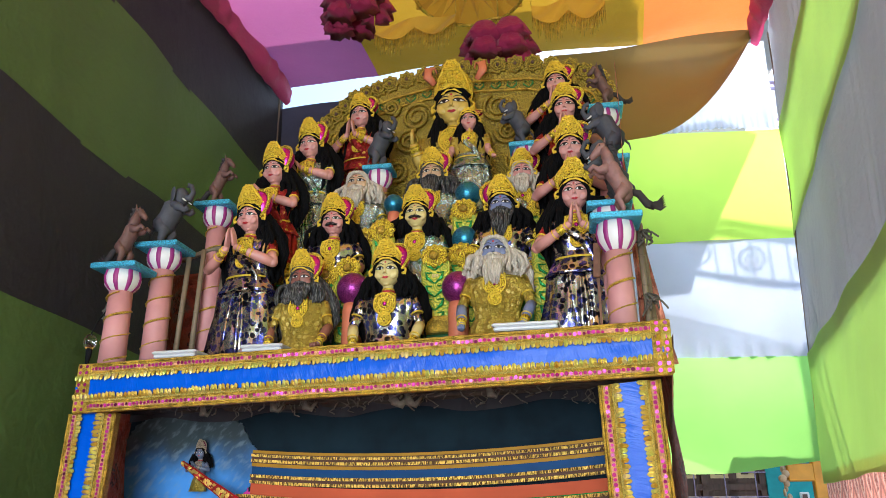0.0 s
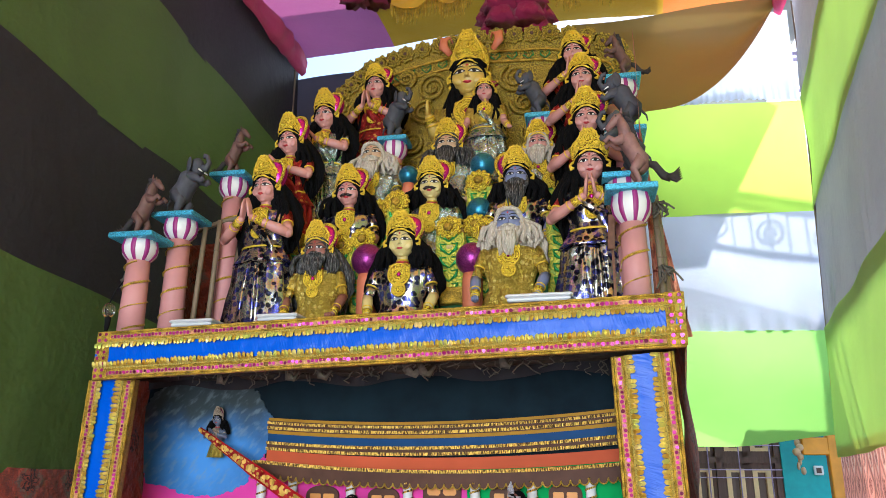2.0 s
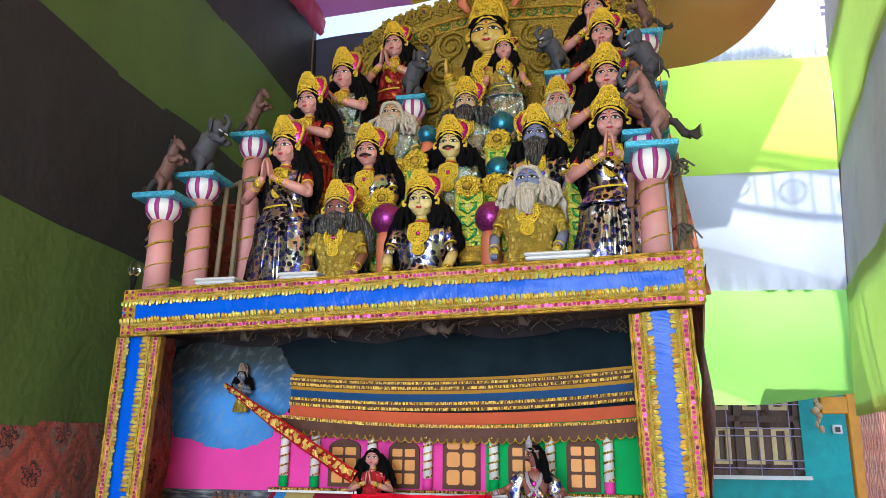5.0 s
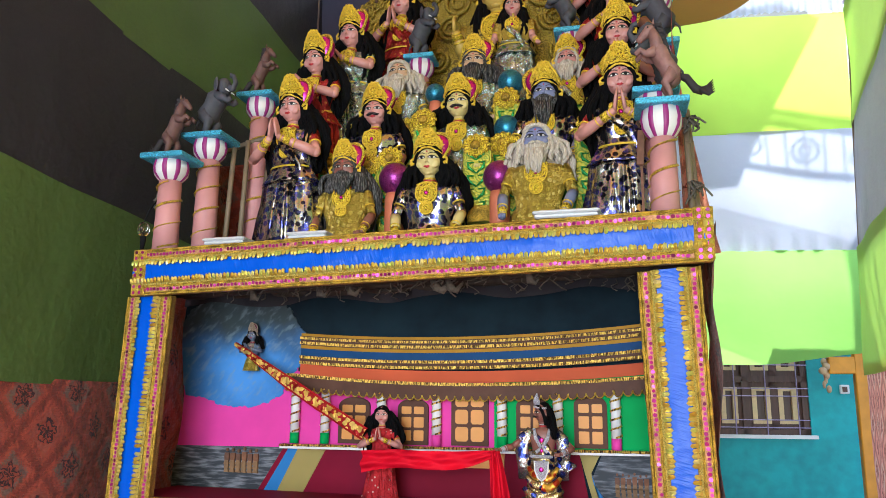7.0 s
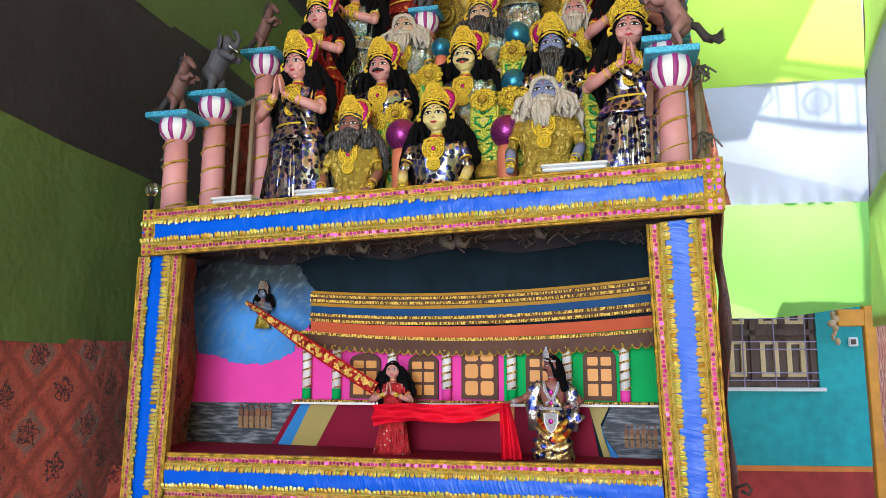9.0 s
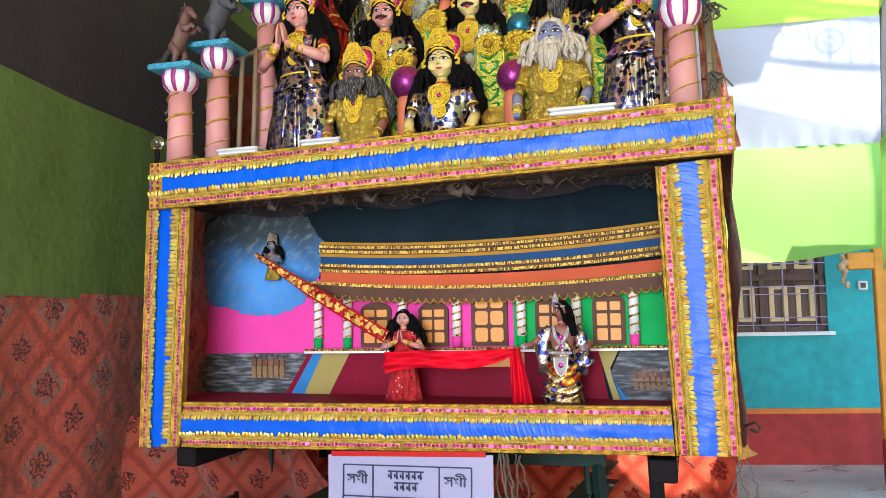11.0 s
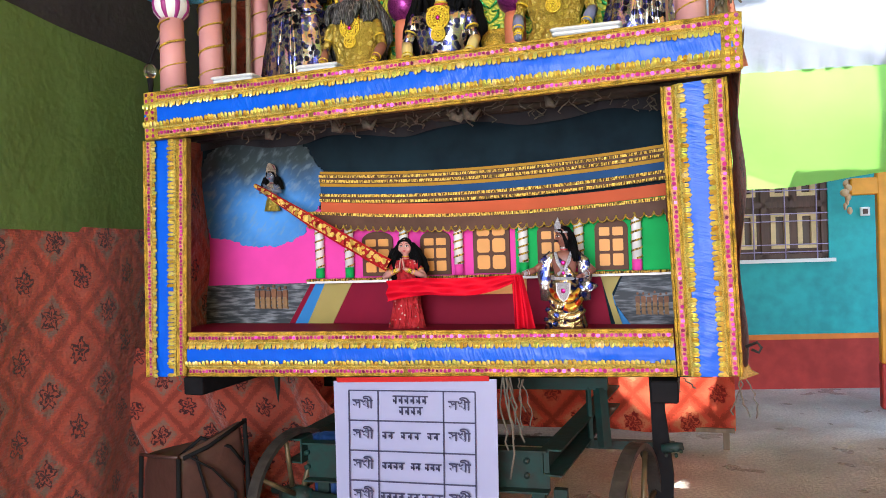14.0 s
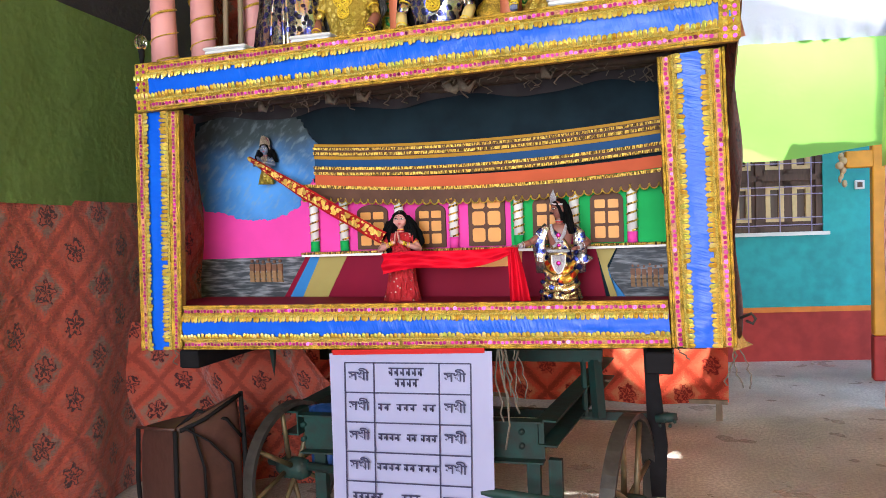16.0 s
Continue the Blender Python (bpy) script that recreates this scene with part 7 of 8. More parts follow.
for x, y, z in ((-2.60, 0.2, 2.76), (0.18, 0.24, 2.93), (0.18, 0.24, 2.62)):
    for k in range(12):
        p = [Vector((x, y, z))]
        for j in range(3):
            p.append(p[-1] + Vector((rnd.uniform(-0.03, 0.03), rnd.uniform(-0.03, 0.0), rnd.uniform(-0.05, 0.0))))
        mb.tube(p, 0.005, 0, 5)
tagged(part("cloth_ties", mb, M_rope), "knotted cloth ties round the stakes", "rope", kind="stuff")


mb = MB()
mb.box((-0.045, 0.24, 2.80), (0.017, 0.008, 0.085), 0, Matrix.Rotation(radians(4), 3, "Y"), 0.003)
mb.box((-0.045, 0.262, 2.62), (0.006, 0.006, 0.25), 0)
tagged(part("wooden_slat", mb, M_p_rust), "reddish brown wooden slat standing on the deck", "slat")


def tray(x, y, z, w, rz):
    t = root("lamp_tray", "pale grey plastic lamp tray lying on the beam", "tray", "lamp trays", at=pose(x, y, z, 0, 0, rz))
    b = MB()
    b.box((0, 0, 0.010), (w / 2, 0.06, 0.010), 0, None, 0.006)
    part("base", b, M_grey_plastic, t)
    b = MB()
    b.box((0, 0, 0.027), (w / 2 + 0.008, 0.066, 0.008), 0, None, 0.006)
    part("lid", b, M_grey_plastic, t)


tray(-2.08, 0.045, DECK + 0.018, 0.22, 1.5)
tray(-0.37, 0.045, DECK + 0.055, 0.28, 1.5)
tray(-1.62, 0.045, DECK + 0.024, 0.20, 1.5)
bulb = root("light_bulb", "clear glass bulb on a wire at the beam end", "bulb")
mb = MB()
mb.ell((-2.585, 0.02, 2.50), (0.032, 0.032, 0.042), 0, 14, 10)
part("glass", mb, M_glass, bulb)
mb = MB()
mb.tube([(-2.585, 0.02, 2.465), (-2.583, 0.02, 2.43), (-2.588, 0.02, DECK)], [0.016, 0.014, 0.006], 0, 10)
part("holder", mb, M_black, bulb)
mb = MB()
mb.tube([(-2.585, 0.02, 2.54), (-2.57, 0.03, 2.60), (-2.60, 0.15, 2.72)], 0.004, 0, 6)
part("wire", mb, M_black, bulb)
# ---- figures and cloths in the diorama ----
mb = MB()
mb.box((-1.33, 0.30, 1.13), (1.30, 0.24, 0.02), 0)
tagged(part("stage_floor", mb, M_p_maroon), "maroon floor board of the diorama stage", "board")
G2 = "figures in the diorama"
d = put("pink clay woman doll praying in red printed saree", -1.345, 0.36, 1.560, 0.083, 8, PK, M_red_print, HB, 1.15, arms="pray", crown=0, wide=1.15, plain=True, sleeve=M_red_print, seed=31)
d["group"] = G2
d = put("brown clay man doll in silver and blue foil with plume", -0.540, 0.34, 1.583, 0.088, 0, BR_, M_foil_fig, HB, 1.15, M_foil_flame, arms="reach", bare=True, crown=0, wide=1.12, head_turn=-62, sleeve=M_foil_cape, moustache=True, long_hair=False, orn=M_silver, lace=M_silver, plain=True, warrior=True, seed=32)
d["group"] = G2
d = put("small grey blue clay doll with pale lace crown", -2.192, 0.51, 1.978, 0.058, 4, M_skin_grey, M_foil_gold, HB, 1.782, arms="fold", crown=1.15, big=1.0, long_hair=False, wide=1.0, sleeve=M_skin_grey, bare=True, orn=M_pale_lace, lace=M_pale_lace, side=0, seed=33)
d["group"] = G2

# long red and gold cloth from the doll on the cloud down to the praying doll
saree = root("saree_end", "long red cloth with gold brocade stretched across the scene", "cloth")
a, b_ = Vector((-2.262, 0.475, 1.925)), Vector((-1.405, 0.30, 1.468))
for nm, m_, lo, hi, out_ in (("red_edge", M_saree_edge, -1.0, 1.0, 0.0), ("brocade_field", M_saree, -0.62, 0.78, 0.006)):
    mb = MB()
    def f(u, v, lo=lo, hi=hi, out_=out_):
        p = a.lerp(b_, u)
        w = 0.013 + 0.020 * min(1, u * 2.2)
        q = lo + (hi - lo) * v
        return (p.x + w * 0.47 * q, p.y - 0.02 - out_ - 0.010 * math.sqrt(max(0, 1 - q * q)) - 0.003 * math.sin(u * 26 + q * 3), p.z + w * 0.88 * q - 0.008 * math.sin(math.pi * u))
    mb.sheet(f, 70, 10)
    part(nm, mb, m_, saree)
mb = MB()
def f(u, v):
    x = -1.40 + 0.66 * u
    top = 1.395 + 0.02 * min(1, u * 4) - 0.012 * math.sin(math.pi * u)
    bot = 1.292 + 0.018 * math.sin(u * 6.0) + 0.035 * u + 0.065 * u ** 3
    return (x, 0.235 - 0.02 * math.sin(u * 3.1) + 0.012 * math.sin(v * 11 + u * 7) * (1 - 0.6 * u) + 0.008 * math.sin(u * 23 - v * 6), bot + (top - bot) * v)
mb.sheet(f, 50, 16)
def f(u, v):
    z = 1.412 - 0.25 * v
    w = 0.05 + 0.05 * v
    return (-0.748 + (u - 0.5) * w + 0.03 * v, 0.235 + 0.02 * math.sin(u * 13 + v * 2), z)
mb.sheet(f, 16, 20)
tagged(part("red_sash", mb, M_red_cloth), "bright red cloth sash pulled between two dolls", "cloth")

# ---- hanging fabric rosettes under the ceiling ----
def tassels(x, y, z, r, m, label, seed):
    """A bunch of pleated net bells hung from a small hoop."""
    t = root("fabric_chandelier", label, "hanging decoration", "hanging rosettes")
    rnd = random.Random(seed)
    for k in range(5):
        a = 2 * math.pi * k / 5 + 0.4
        cx, cy, cz = x + r * 0.62 * math.cos(a), y + r * 0.62 * math.sin(a), z + rnd.uniform(-0.03, 0.03)
        for tier in range(2):
            mb = MB()
            rings = []
            for i in range(8):
                f = i / 7
                rr = r * (0.22 + 0.34 * f ** 0.6) * (1 - 0.2 * tier)
                rings.append([(cx + rr * (1 + 0.16 * f * math.sin(j * 2.1 + k)) * math.cos(2 * math.pi * j / 30), cy + rr * (1 + 0.16 * f * math.sin(j * 2.1 + k)) * math.sin(2 * math.pi * j / 30), cz - 0.10 * tier - 0.16 * f + 0.015 * f * math.sin(j * 1.05)) for j in range(30)])
            mb.loft(rings, 0, True)
            part("net_bell", mb, m, t)
    mb = MB()
    mb.tube([(x, y, z - 0.02), (x, y, 5.95)], 0.006, 0, 6)
    mb.torus((x, y, z + 0.01), r * 0.6, 0.012, 0, None, 24, 6)
    part("hoop", mb, M_gold, t)


tassels(-0.69, 1.75, 5.22, 0.27, M_ruffle_deep, "magenta net bells bunched under the ceiling", 1)
tassels(-1.88, 1.75, 5.76, 0.27, M_ruffle_deep, "magenta net bells bunched near the pink cloth", 2)


def festoon(x0, x1, y, z, drop, seed):
    t = root("gold_festoon", "gold cloth festoon with fringe hanging from the ceiling", "hanging decoration", "gold festoons")
    rnd = random.Random(seed)
    mb = MB()
    def f(u, v):
        x = x0 + (x1 - x0) * u
        sg = abs(math.sin(u * math.pi * 2)) * 0.5 + 0.5
        return (x, y + 0.03 * math.sin(u * 9 + v * 3), z - drop * 0.55 * v * sg)
    mb.sheet(f, 40, 8)
    part("swag", mb, M_yellow_cloth, t)
    mb = MB()
    n = int((x1 - x0) / 0.011)
    for k in range(n):
        u = (k + 0.5) / n
        x = x0 + (x1 - x0) * u
        sg = abs(math.sin(u * math.pi * 2)) * 0.5 + 0.5
        zz = z - drop * 0.55 * sg
        L = drop * rnd.uniform(0.25, 0.5)
        mb.tube([(x, y, zz + 0.01), (x + rnd.uniform(-0.006, 0.006), y - 0.004, zz - L)], [0.004, 0.003], 0, 4)
    part("fringe", mb, M_gold, t, "gold thread fringe")["kind"] = "stuff"
    mb = MB()
    for x in (x0, x1):
        mb.tube([(x, y, z), (x, y, 5.95)], 0.004, 0, 5)
    part("cord", mb, M_gold, t)


festoon(-1.70, -1.02, 1.70, 5.42, 0.32, 3)
festoon(-0.42, 0.14, 1.70, 5.38, 0.36, 4)
t = root("gold_hub", "gold pleated fan hub under the ceiling", "hanging decoration")
for j in range(16):
    mb = MB()
    a0, a1 = 2 * math.pi * j / 16, 2 * math.pi * (j + 1) / 16
    mb.add([(-0.88, 1.55, 5.62), (-0.88 + 0.42 * math.cos(a0), 1.55 + 0.42 * math.sin(a0), 5.50), (-0.88 + 0.46 * math.cos((a0 + a1) / 2), 1.55 + 0.46 * math.sin((a0 + a1) / 2), 5.46), (-0.88 + 0.42 * math.cos(a1), 1.55 + 0.42 * math.sin(a1), 5.50), (-0.88 + 0.2 * math.cos((a0 + a1) / 2), 1.55 + 0.2 * math.sin((a0 + a1) / 2), 5.60)], [(0, 1, 4), (1, 2, 4), (2, 3, 4), (3, 0, 4)], 0, False)
    part("pleat", mb, M_yellow_cloth, t)
mb = MB()
mb.torus((-0.88, 1.55, 5.485), 0.43, 0.014, 0, None, 40, 6)
mb.tube([(-0.88, 1.55, 5.6), (-0.88, 1.55, 5.95)], 0.006, 0, 6)
part("rim", mb, M_gold, t)

# ---- cart under the float ----
cart = root("hand_cart", "dark green steel hand cart with iron spoked wheels", "cart")


def channel(a, b, h, w, name="channel"):
    """A rolled steel channel: web and two flanges."""
    a, b = Vector(a), Vector(b)
    d = (b - a).normalized()
    s = d.cross(Vector((0, 0, 1))).normalized()
    u = s.cross(d)
    mb = MB()
    mb.bar(a, b, 0.008, h)
    for q in (-1, 1):
        mb.bar(a + u * (q * (h / 2 - 0.004)) + s * (w / 2), b + u * (q * (h / 2 - 0.004)) + s * (w / 2), w, 0.008)
    return part(name, mb, M_steel_green, cart)


fr = channel((-1.80, 0.12, 0.525), (-0.60, 0.12, 0.55), 0.19, 0.06)
for x, z in ((-1.80, 0.56), (-1.80, 0.49), (-0.70, 0.585), (-0.70, 0.52)):
    mb = MB()
    mb.tube([(x, 0.125, z), (x, 0.095, z)], 0.014, 0, 6)
    part("bolt", mb, M_steel_green, fr)
channel((-0.63, 0.10, 0.585), (-0.50, 1.55, 0.60), 0.12, 0.09)
channel((-1.83, 0.10, 0.565), (-1.83, 1.55, 0.58), 0.12, -0.09)
for x in (-1.74, -0.66, -0.56):
    mb = MB()
    mb.box((x, 0.17, 0.235), (0.03, 0.02, 0.215), 0)
    part("stand_leg", mb, M_steel_green, cart)
for a, b, w, h in (((-1.9, 0.75, 0.79), (-0.40, 0.75, 0.82), 0.05, 0.06), ((-1.9, 0.62, 0.90), (-0.42, 0.62, 0.915), 0.05, 0.04), ((-2.2, 0.85, 0.455), (-0.08, 0.85, 0.485), 0.045, 0.045), ((-0.44, 0.74, 0.80), (-0.42, 0.72, 0.50), 0.05, 0.05), ((-0.50, 0.74, 0.80), (-0.49, 0.72, 0.50), 0.02, 0.03), ((-1.85, 0.74, 0.80), (-1.85, 0.72, 0.50), 0.05, 0.05), ((-2.35, 0.35, 0.93), (0.10, 0.35, 0.975), 0.06, 0.07), ((-2.35, 1.3, 0.93), (0.10, 1.3, 0.975), 0.06, 0.07)):
    mb = MB()
    mb.bar(a, b, w, h)
    part("cross_bar", mb, M_steel_green, cart)
mb = MB()
mb.loft([[(x - w, 0.20, z), (x + w, 0.20, z), (x + w, 0.26, z), (x - w, 0.26, z)] for x, w, z in ((-0.145, 0.022, 0.96), (-0.125, 0.034, 0.70), (-0.115, 0.042, 0.52), (-0.115, 0.030, 0.30))], 0, True, False)
part("strut", mb, M_black, cart)
mb = MB()
mb.tube([(-2.02, 0.15, 0.35), (-0.10, -0.16, 0.355)], 0.022, 0, 10)
part("axle", mb, M_steel_green, cart)
for x in (-2.36, -0.095):
    mb = MB()
    mb.box((x, 0.45, 0.895 + 0.04 * (x + 2.36) / 2.26), (0.055, 0.47, 0.045), 0, None, 0.006)
    part("bearer", mb, M_black, cart, "black painted timber bearer")


def wheel(x0, y0, r):
    x = 0.0
    hub_at = pose(x0, y0, 0, 0, 0, -10)
    mb = MB()
    n = 48
    rings = []
    for i in range(n + 1):
        a = 2 * math.pi * i / n
        rings.append([(x + dx, rr * math.cos(a), r + rr * math.sin(a)) for dx, rr in ((-0.028, r), (0.028, r), (0.028, r - 0.022), (-0.028, r - 0.022))])
    mb.loft(rings, 0, False, False)
    w = part("wheel", mb, M_iron, cart, "worn iron rim")
    w.matrix_local = hub_at
    for k in range(8):
        a = 2 * math.pi * (k + 0.3) / 8
        mb = MB()
        mb.tube([(x - 0.02 * (-1) ** k, 0.05 * math.cos(a), r + 0.05 * math.sin(a)), (x, (r - 0.015) * math.cos(a), r + (r - 0.015) * math.sin(a))], [0.013, 0.011], 0, 8)
        part("spoke", mb, M_brass_spoke, w)
    mb = MB()
    mb.tube([(x - 0.09, 0, r), (x - 0.05, 0, r), (x + 0.05, 0, r), (x + 0.09, 0, r)], [0.035, 0.055, 0.055, 0.035], 0, 14)
    for k in range(6):
        a = 2 * math.pi * k / 6
        mb.tube([(x + 0.05, 0.04 * math.cos(a), r + 0.04 * math.sin(a)), (x + 0.075, 0.04 * math.cos(a), r + 0.04 * math.sin(a))], 0.009, 0, 6)
    part("hub", mb, M_steel_green, w)


wheel(-1.87, 0.12, 0.335)
wheel(-0.215, -0.13, 0.372)
mb = MB()
mb.tube([(-0.12, 0.15, 0.66), (-0.06, 0.15, 0.67), (-0.03, 0.15, 0.675)], [0.018, 0.022, 0.016], 0, 8)
for k in range(4):
    mb.tube([(-0.10 + 0.02 * k, 0.14, 0.64 + 0.02 * (k % 2)), (-0.10 + 0.02 * k, 0.12, 0.64 + 0.02 * (k % 2))], 0.008, 0, 6)
part("brake_bracket", mb, M_steel_green, cart)
mb = MB()
mb.tube([(0.22, 0.02, 1.12), (0.26, 0.0, 1.14), (0.275, 0.0, 1.12), (0.265, 0.0, 1.10), (0.24, 0.01, 1.11)], 0.006, 0, 6)
tagged(part("wire_hook", mb, M_iron), "bent wire hook at the side of the frame", "hook")

# white printed sheet hung in front of the cart, with a red top hem
sign = root("notice_sheet", "white printed notice sheet with a ruled table and red hem", "notice")
mb = MB()
def f(u, v):
    x0, x1 = -1.555 - 0.012 * (1 - v), -0.783 - 0.014 * (1 - v)
    x = x0 + (x1 - x0) * u
    z = 0.10 + (0.952 + 0.028 * u - 0.10) * v
    return (x, -0.062 + 0.004 * math.sin(u * 5) * (1 - v) + 0.006 * math.sin(v * 4), z)
mb.sheet(f, 16, 20)
mb.sheet(lambda u, v: (f(1 - u, v)[0], f(1 - u, v)[1] + 0.004, f(1 - u, v)[2]), 16, 20)
part("sheet", mb, M_paper, sign)
mb = MB()
mb.bar((-1.535, -0.068, 0.958), (-0.815, -0.068, 0.983), 0.01, 0.022)
part("hem", mb, M_red_print_bar, sign, "red hem strip")


def sp(u, v):
    """A place on the sheet's table: u across, v rows down."""
    return Vector((-1.477 + 0.599 * u - 0.003 * v, -0.072, 0.913 - 0.137 * v + 0.0105 * u + 0.001 * u * v))


for v in range(6):
    mb = MB()
    mb.bar(sp(0, v), sp(1, v), 0.004, 0.005)
    part("ruled_line", mb, M_line, sign)
for u in (0, 0.24, 0.758, 1.0):
    mb = MB()
    mb.bar(sp(u, 0), sp(u, 5), 0.004, 0.005, 0, (1, 0, 0))
    part("ruled_line", mb, M_line, sign)
for v in range(4):
    for u in (0.115, 0.88):
        fc = bpy.data.curves.new("word", "FONT")
        fc.body = "সখী"
        fc.size = 0.06
        fc.align_x, fc.align_y = "CENTER", "CENTER"
        fc.extrude = 0.0005
        fc.materials.append(M_line)
        p = sp(u, v + 0.45)
        for dx, dz in ((-0.0011, 0.0), (0.0011, 0.0), (0.0, 0.0011), (0.0, -0.0011)):
            wd = new("word", fc)
            wd.parent = sign
            wd.matrix_world = pose(p.x + dx, -0.0735 - dz * 0.3 - dx * 0.2, p.z + dz, 90, 0, 0)
rnd = random.Random(4)
for v, bars in ((0.30, ((0.36, 0.64),)), (0.66, ((0.41, 0.60),)), (1.48, ((0.27, 0.37), (0.42, 0.58), (0.63, 0.73))), (2.48, ((0.27, 0.45), (0.50, 0.58), (0.61, 0.74))), (3.48, ((0.255, 0.45), (0.47, 0.57), (0.585, 0.75))), (4.5, ((0.05, 0.30), (0.45, 0.60), (0.78, 0.95)))):
    for u0, u1 in bars:
        mb = MB()
        h = 0.034 if v < 1 else 0.028
        mb.bar(sp(u0, v) + Vector((0, 0, h / 2)), sp(u1, v) + Vector((0, 0, h / 2)), 0.003, 0.006)
        n = max(2, int((u1 - u0) * 0.6 / 0.026))
        for k in range(n):
            uu = u0 + (u1 - u0) * (k + 0.5) / n
            p = sp(uu, v)
            mb.bar(p + Vector((0, 0, h / 2)), p - Vector((0, 0, h / 2)), 0.003, 0.006, 0, (1, 0, 0))
            mb.bar(p + Vector((-0.010, 0, h * (0.1 if k % 2 else -0.05))), p + Vector((0.004, 0, -h * 0.32)), 0.003, 0.006)
            mb.bar(p + Vector((-0.011, 0, h * 0.12)), p + Vector((-0.010, 0, -h * 0.3)), 0.003, 0.005, 0, (1, 0, 0))
        part("text_bar", mb, M_line, sign)

# rope ends and thread under the frame
for x0, z0, n, L in ((-0.755, 0.98, 5, 0.40), (-0.70, 0.97, 3, 0.30), (0.20, 0.99, 3, 0.16), (-2.45, 0.94, 2, 0.10), (-0.03, 0.99, 2, 0.08)):
    mb = MB()
    rnd = random.Random(int(x0 * 100))
    for k in range(n):
        p = [Vector((x0 + rnd.uniform(-0.02, 0.02), 0.0 + rnd.uniform(-0.02, 0.03), z0))]
        m = 8
        LL = L * rnd.uniform(0.5, 1.1)
        for j in range(m):
            p.append(p[-1] + Vector((rnd.uniform(-0.012, 0.016), rnd.uniform(-0.008, 0.008), -LL / m)))
        mb.tube(p, 0.0045 if n > 4 else 0.003, 0, 5)
    tagged(part("hanging_rope", mb, M_rope), "frayed jute rope hanging under the frame", "rope", "hanging rope ends")

# blue plastic folded over the cart end
mb = MB()
def f(u, v):
    over = max(0.0, 0.22 - v) / 0.22
    return (-1.80 + 0.15 * u + 0.05 * over, 0.165 - 0.11 * over * (2 - over) * 0.6 + 0.012 * math.sin(u * 9 + v * 2), 0.645 + 0.05 * over * u - 0.40 * max(0.0, v - 0.15) + 0.010 * math.sin(u * 5 + v * 2))
mb.sheet(f, 14, 14)
tagged(part("plastic_sheet", mb, M_blue_plastic), "crumpled blue plastic sheet over the cart end", "plastic sheet")

# brown shopping bag beside the wall cloth, its back gusset pulled up
bag = root("shopping_bag", "brown leatherette shopping bag with black straps on the floor", "bag", at=pose(-2.376, -0.01, 0, 0, 0, -24))
BU, BV = 0.185, 0.18


def bag_top(x, y):
    return 0.565 + 0.045 * (x / BU + 1) / 2 + 0.115 * (y / BV + 1) / 2 * (x / BU + 1) / 2


def bag_ring(f, swell, drop=0.0):
    o = []
    for j in range(40):
        a = 2 * math.pi * j / 40
        c, s_ = math.cos(a), math.sin(a)
        x = BU * swell * abs(c) ** 0.22 * (1 if c > 0 else -1)
        y = BV * swell * abs(s_) ** 0.22 * (1 if s_ > 0 else -1)
        dent = 0.014 * noise.noise(Vector((x * 9, y * 9, f * 5)))
        o.append((x + dent, y + dent, f * bag_top(x, y) - drop))
    return o


mb = MB()
mb.loft([bag_ring(f, w_, d_) for f, w_, d_ in ((0.0, 0.97, 0), (0.03, 1.0, 0), (0.3, 1.05, 0), (0.6, 1.06, 0), (0.85, 1.02, 0), (0.99, 0.98, 0), (1.0, 0.95, 0.002), (0.97, 0.93, 0.0), (0.86, 0.88, 0.0))], 0, True)
part("body", mb, M_bag, bag)
for pts in ([(-BU, -BV, 0.02), (-BU * 1.04, -BV * 1.05, 0.3), (-BU, -BV, 0.56)], [(BU, -BV, 0.02), (BU * 1.04, -BV * 1.05, 0.3), (BU, -BV, 0.60)], [(BU, BV, 0.02), (BU * 1.04, BV * 1.04, 0.4), (BU, BV, 0.72)]):
    mb = MB()
    mb.tube(pts, 0.012, 0, 8)
    part("piping", mb, M_bag_trim, bag, "black edge piping")
mb = MB()
mb.tube([(-BU, -BV - 0.004, 0.562), (0, -BV - 0.006, 0.583), (BU, -BV - 0.002, 0.608)], 0.008, 0, 6)
part("hem", mb, M_bag, bag)
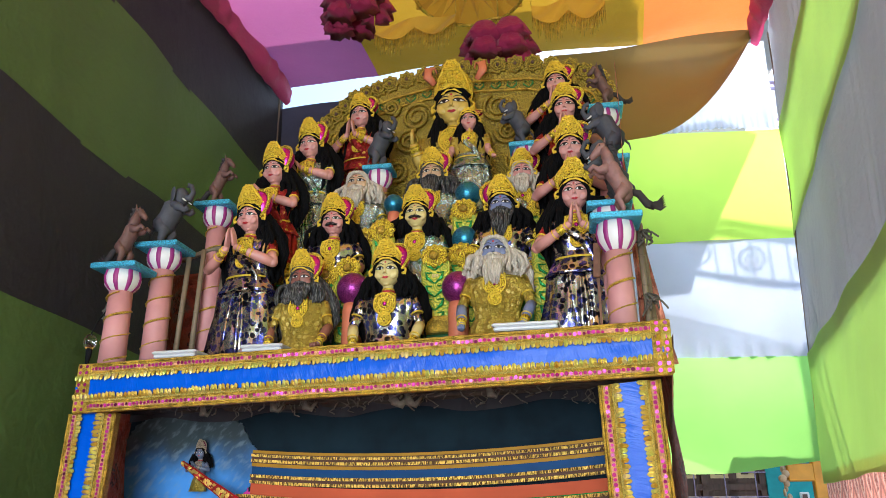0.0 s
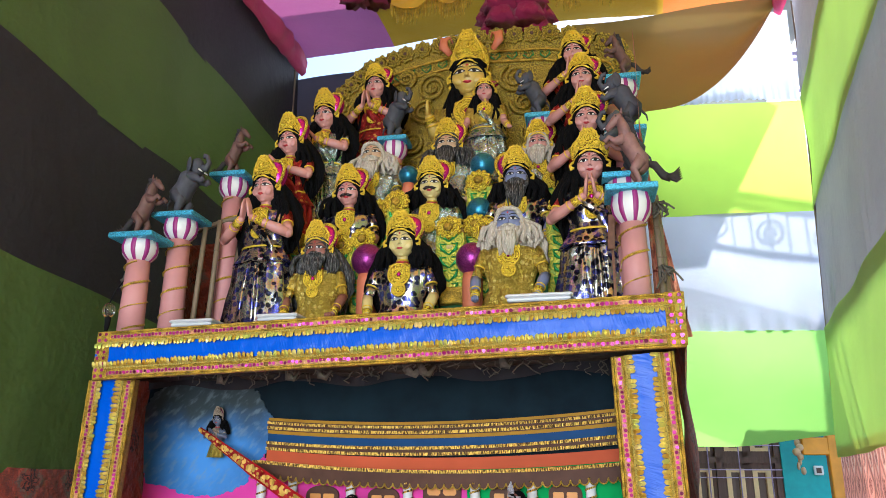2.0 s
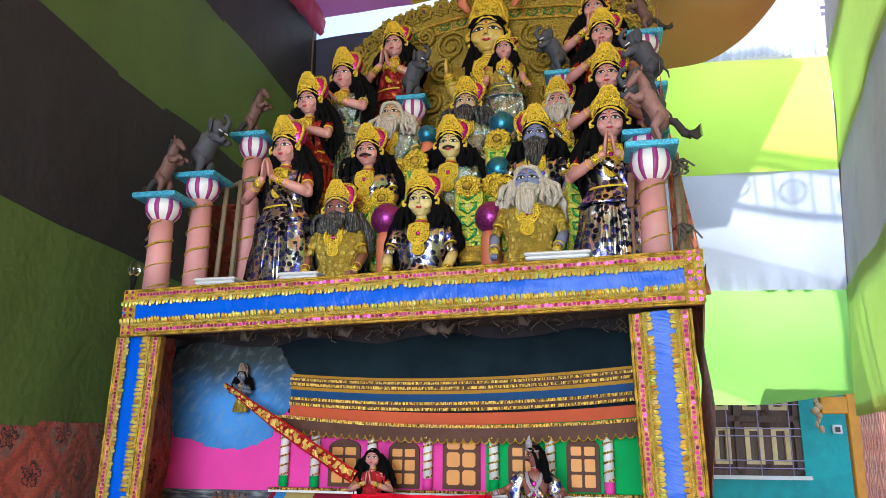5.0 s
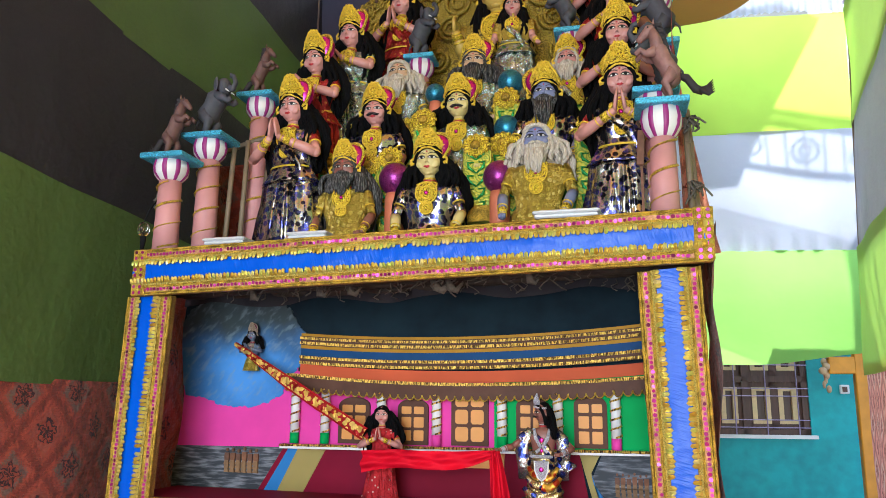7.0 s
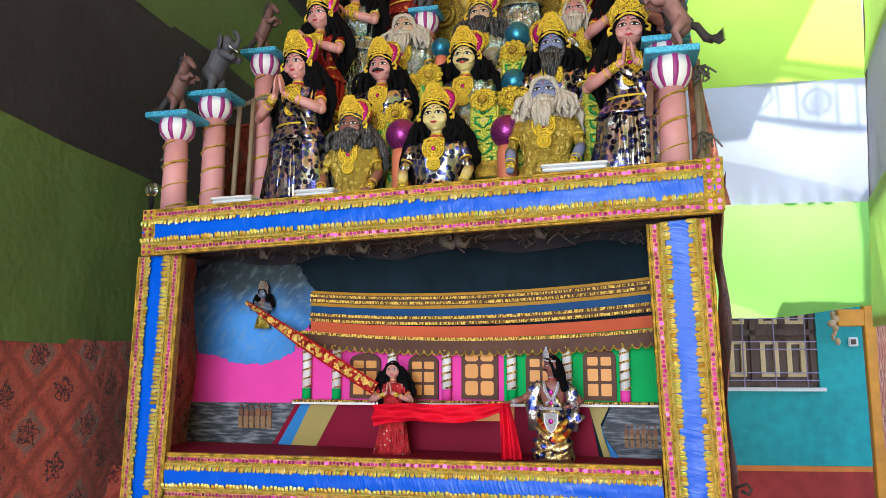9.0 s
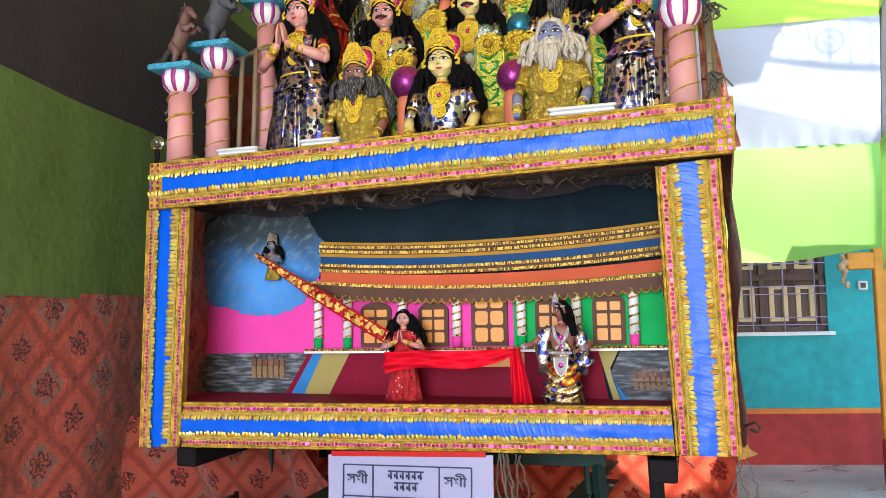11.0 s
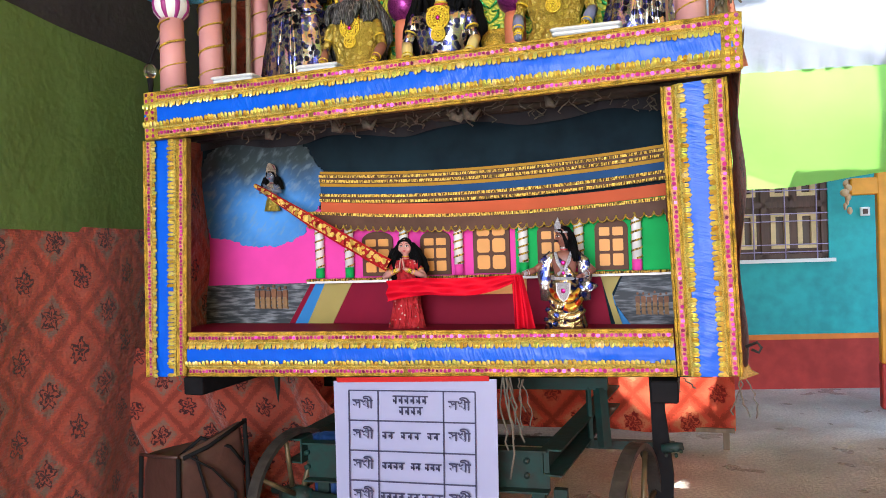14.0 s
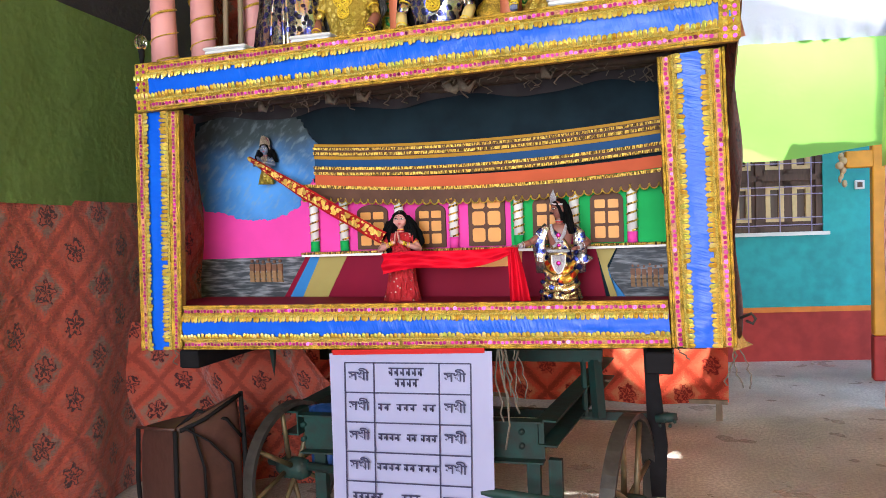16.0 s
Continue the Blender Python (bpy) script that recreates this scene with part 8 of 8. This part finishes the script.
for pts in ([(BU + 0.014, -BV * 0.9, 0.60), (BU + 0.022, -BV * 0.2, 0.63), (BU + 0.012, BV * 0.95, 0.71)], [(BU + 0.014, -BV * 0.8, 0.61), (BU + 0.030, -0.02, 0.52), (BU + 0.026, BV * 0.55, 0.38), (BU + 0.02, BV * 0.7, 0.10)], [(BU * 0.3, -BV * 0.6, 0.57), (BU * 0.7, -0.03, 0.66), (BU + 0.010, BV * 0.5, 0.60), (BU + 0.020, BV * 0.9, 0.50)], [(BU + 0.014, -BV * 0.55, 0.60), (BU + 0.030, -BV * 0.3, 0.40), (BU + 0.022, -BV * 0.25, 0.10)]):
    mb = MB()
    mb.tube(pts, 0.011, 0, 8, 0.45)
    part("strap", mb, M_bag_trim, bag, "black webbing strap")

# cloth screen behind the cart, backlight put into its orange, on short wooden legs
screen = root("cloth_screen", "orange red floral cloth screen on short wooden legs, brightened as if backlit", "screen")
mb = MB()
def f(u, v):
    x = -3.05 + 3.36 * u
    return (x, 2.52 + 0.05 * math.sin(x * 7) + 0.03 * math.sin(v * 5 + x * 3), 0.13 + 0.02 * u + (1.75 + 0.02 * math.sin(x * 4)) * v)
mb.sheet(f, 90, 20)
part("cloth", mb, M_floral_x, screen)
for x in (0.245, -0.9, -2.0):
    mb = MB()
    mb.box((x, 2.64, 0.95), (0.022, 0.022, 0.95), 0)
    part("leg", mb, M_bamboo, screen)
mb = MB()
mb.bar((-3.0, 2.55, 0.145), (0.30, 2.55, 0.16), 0.03, 0.03)
part("rail", mb, M_bamboo, screen)

# folds of red cloth fallen from the wall beside the cart
mb = MB()
def f(u, v):
    x = -3.14 + 1.42 * u
    y = 0.50 + 0.30 * u
    top = 1.02 - 0.06 * math.sin(u * 9) - 0.56 * max(0.0, (u - 0.52) / 0.48) ** 1.4
    z = 0.02 + (top - 0.02) * v
    k = u * 15 + v * 5 + 1.5 * math.sin(v * 3)
    return (x + 0.02 * math.sin(k * 0.7), y + 0.055 * math.sin(k) + 0.02 * math.sin(k * 2.3 + 1) + 0.10 * (1 - v) * u, z)
mb.sheet(f, 110, 26)
tagged(part("fallen_cloth", mb, M_floral_front), "orange red floral cloth hanging in loose folds", "cloth")
mb = MB()
mb.tube([(-2.02, 1.35, 0.0), (-2.05, 1.35, 0.98)], 0.05, 0, 10)
tagged(part("timber_post", mb, M_bamboo), "rough timber post under the float", "post")
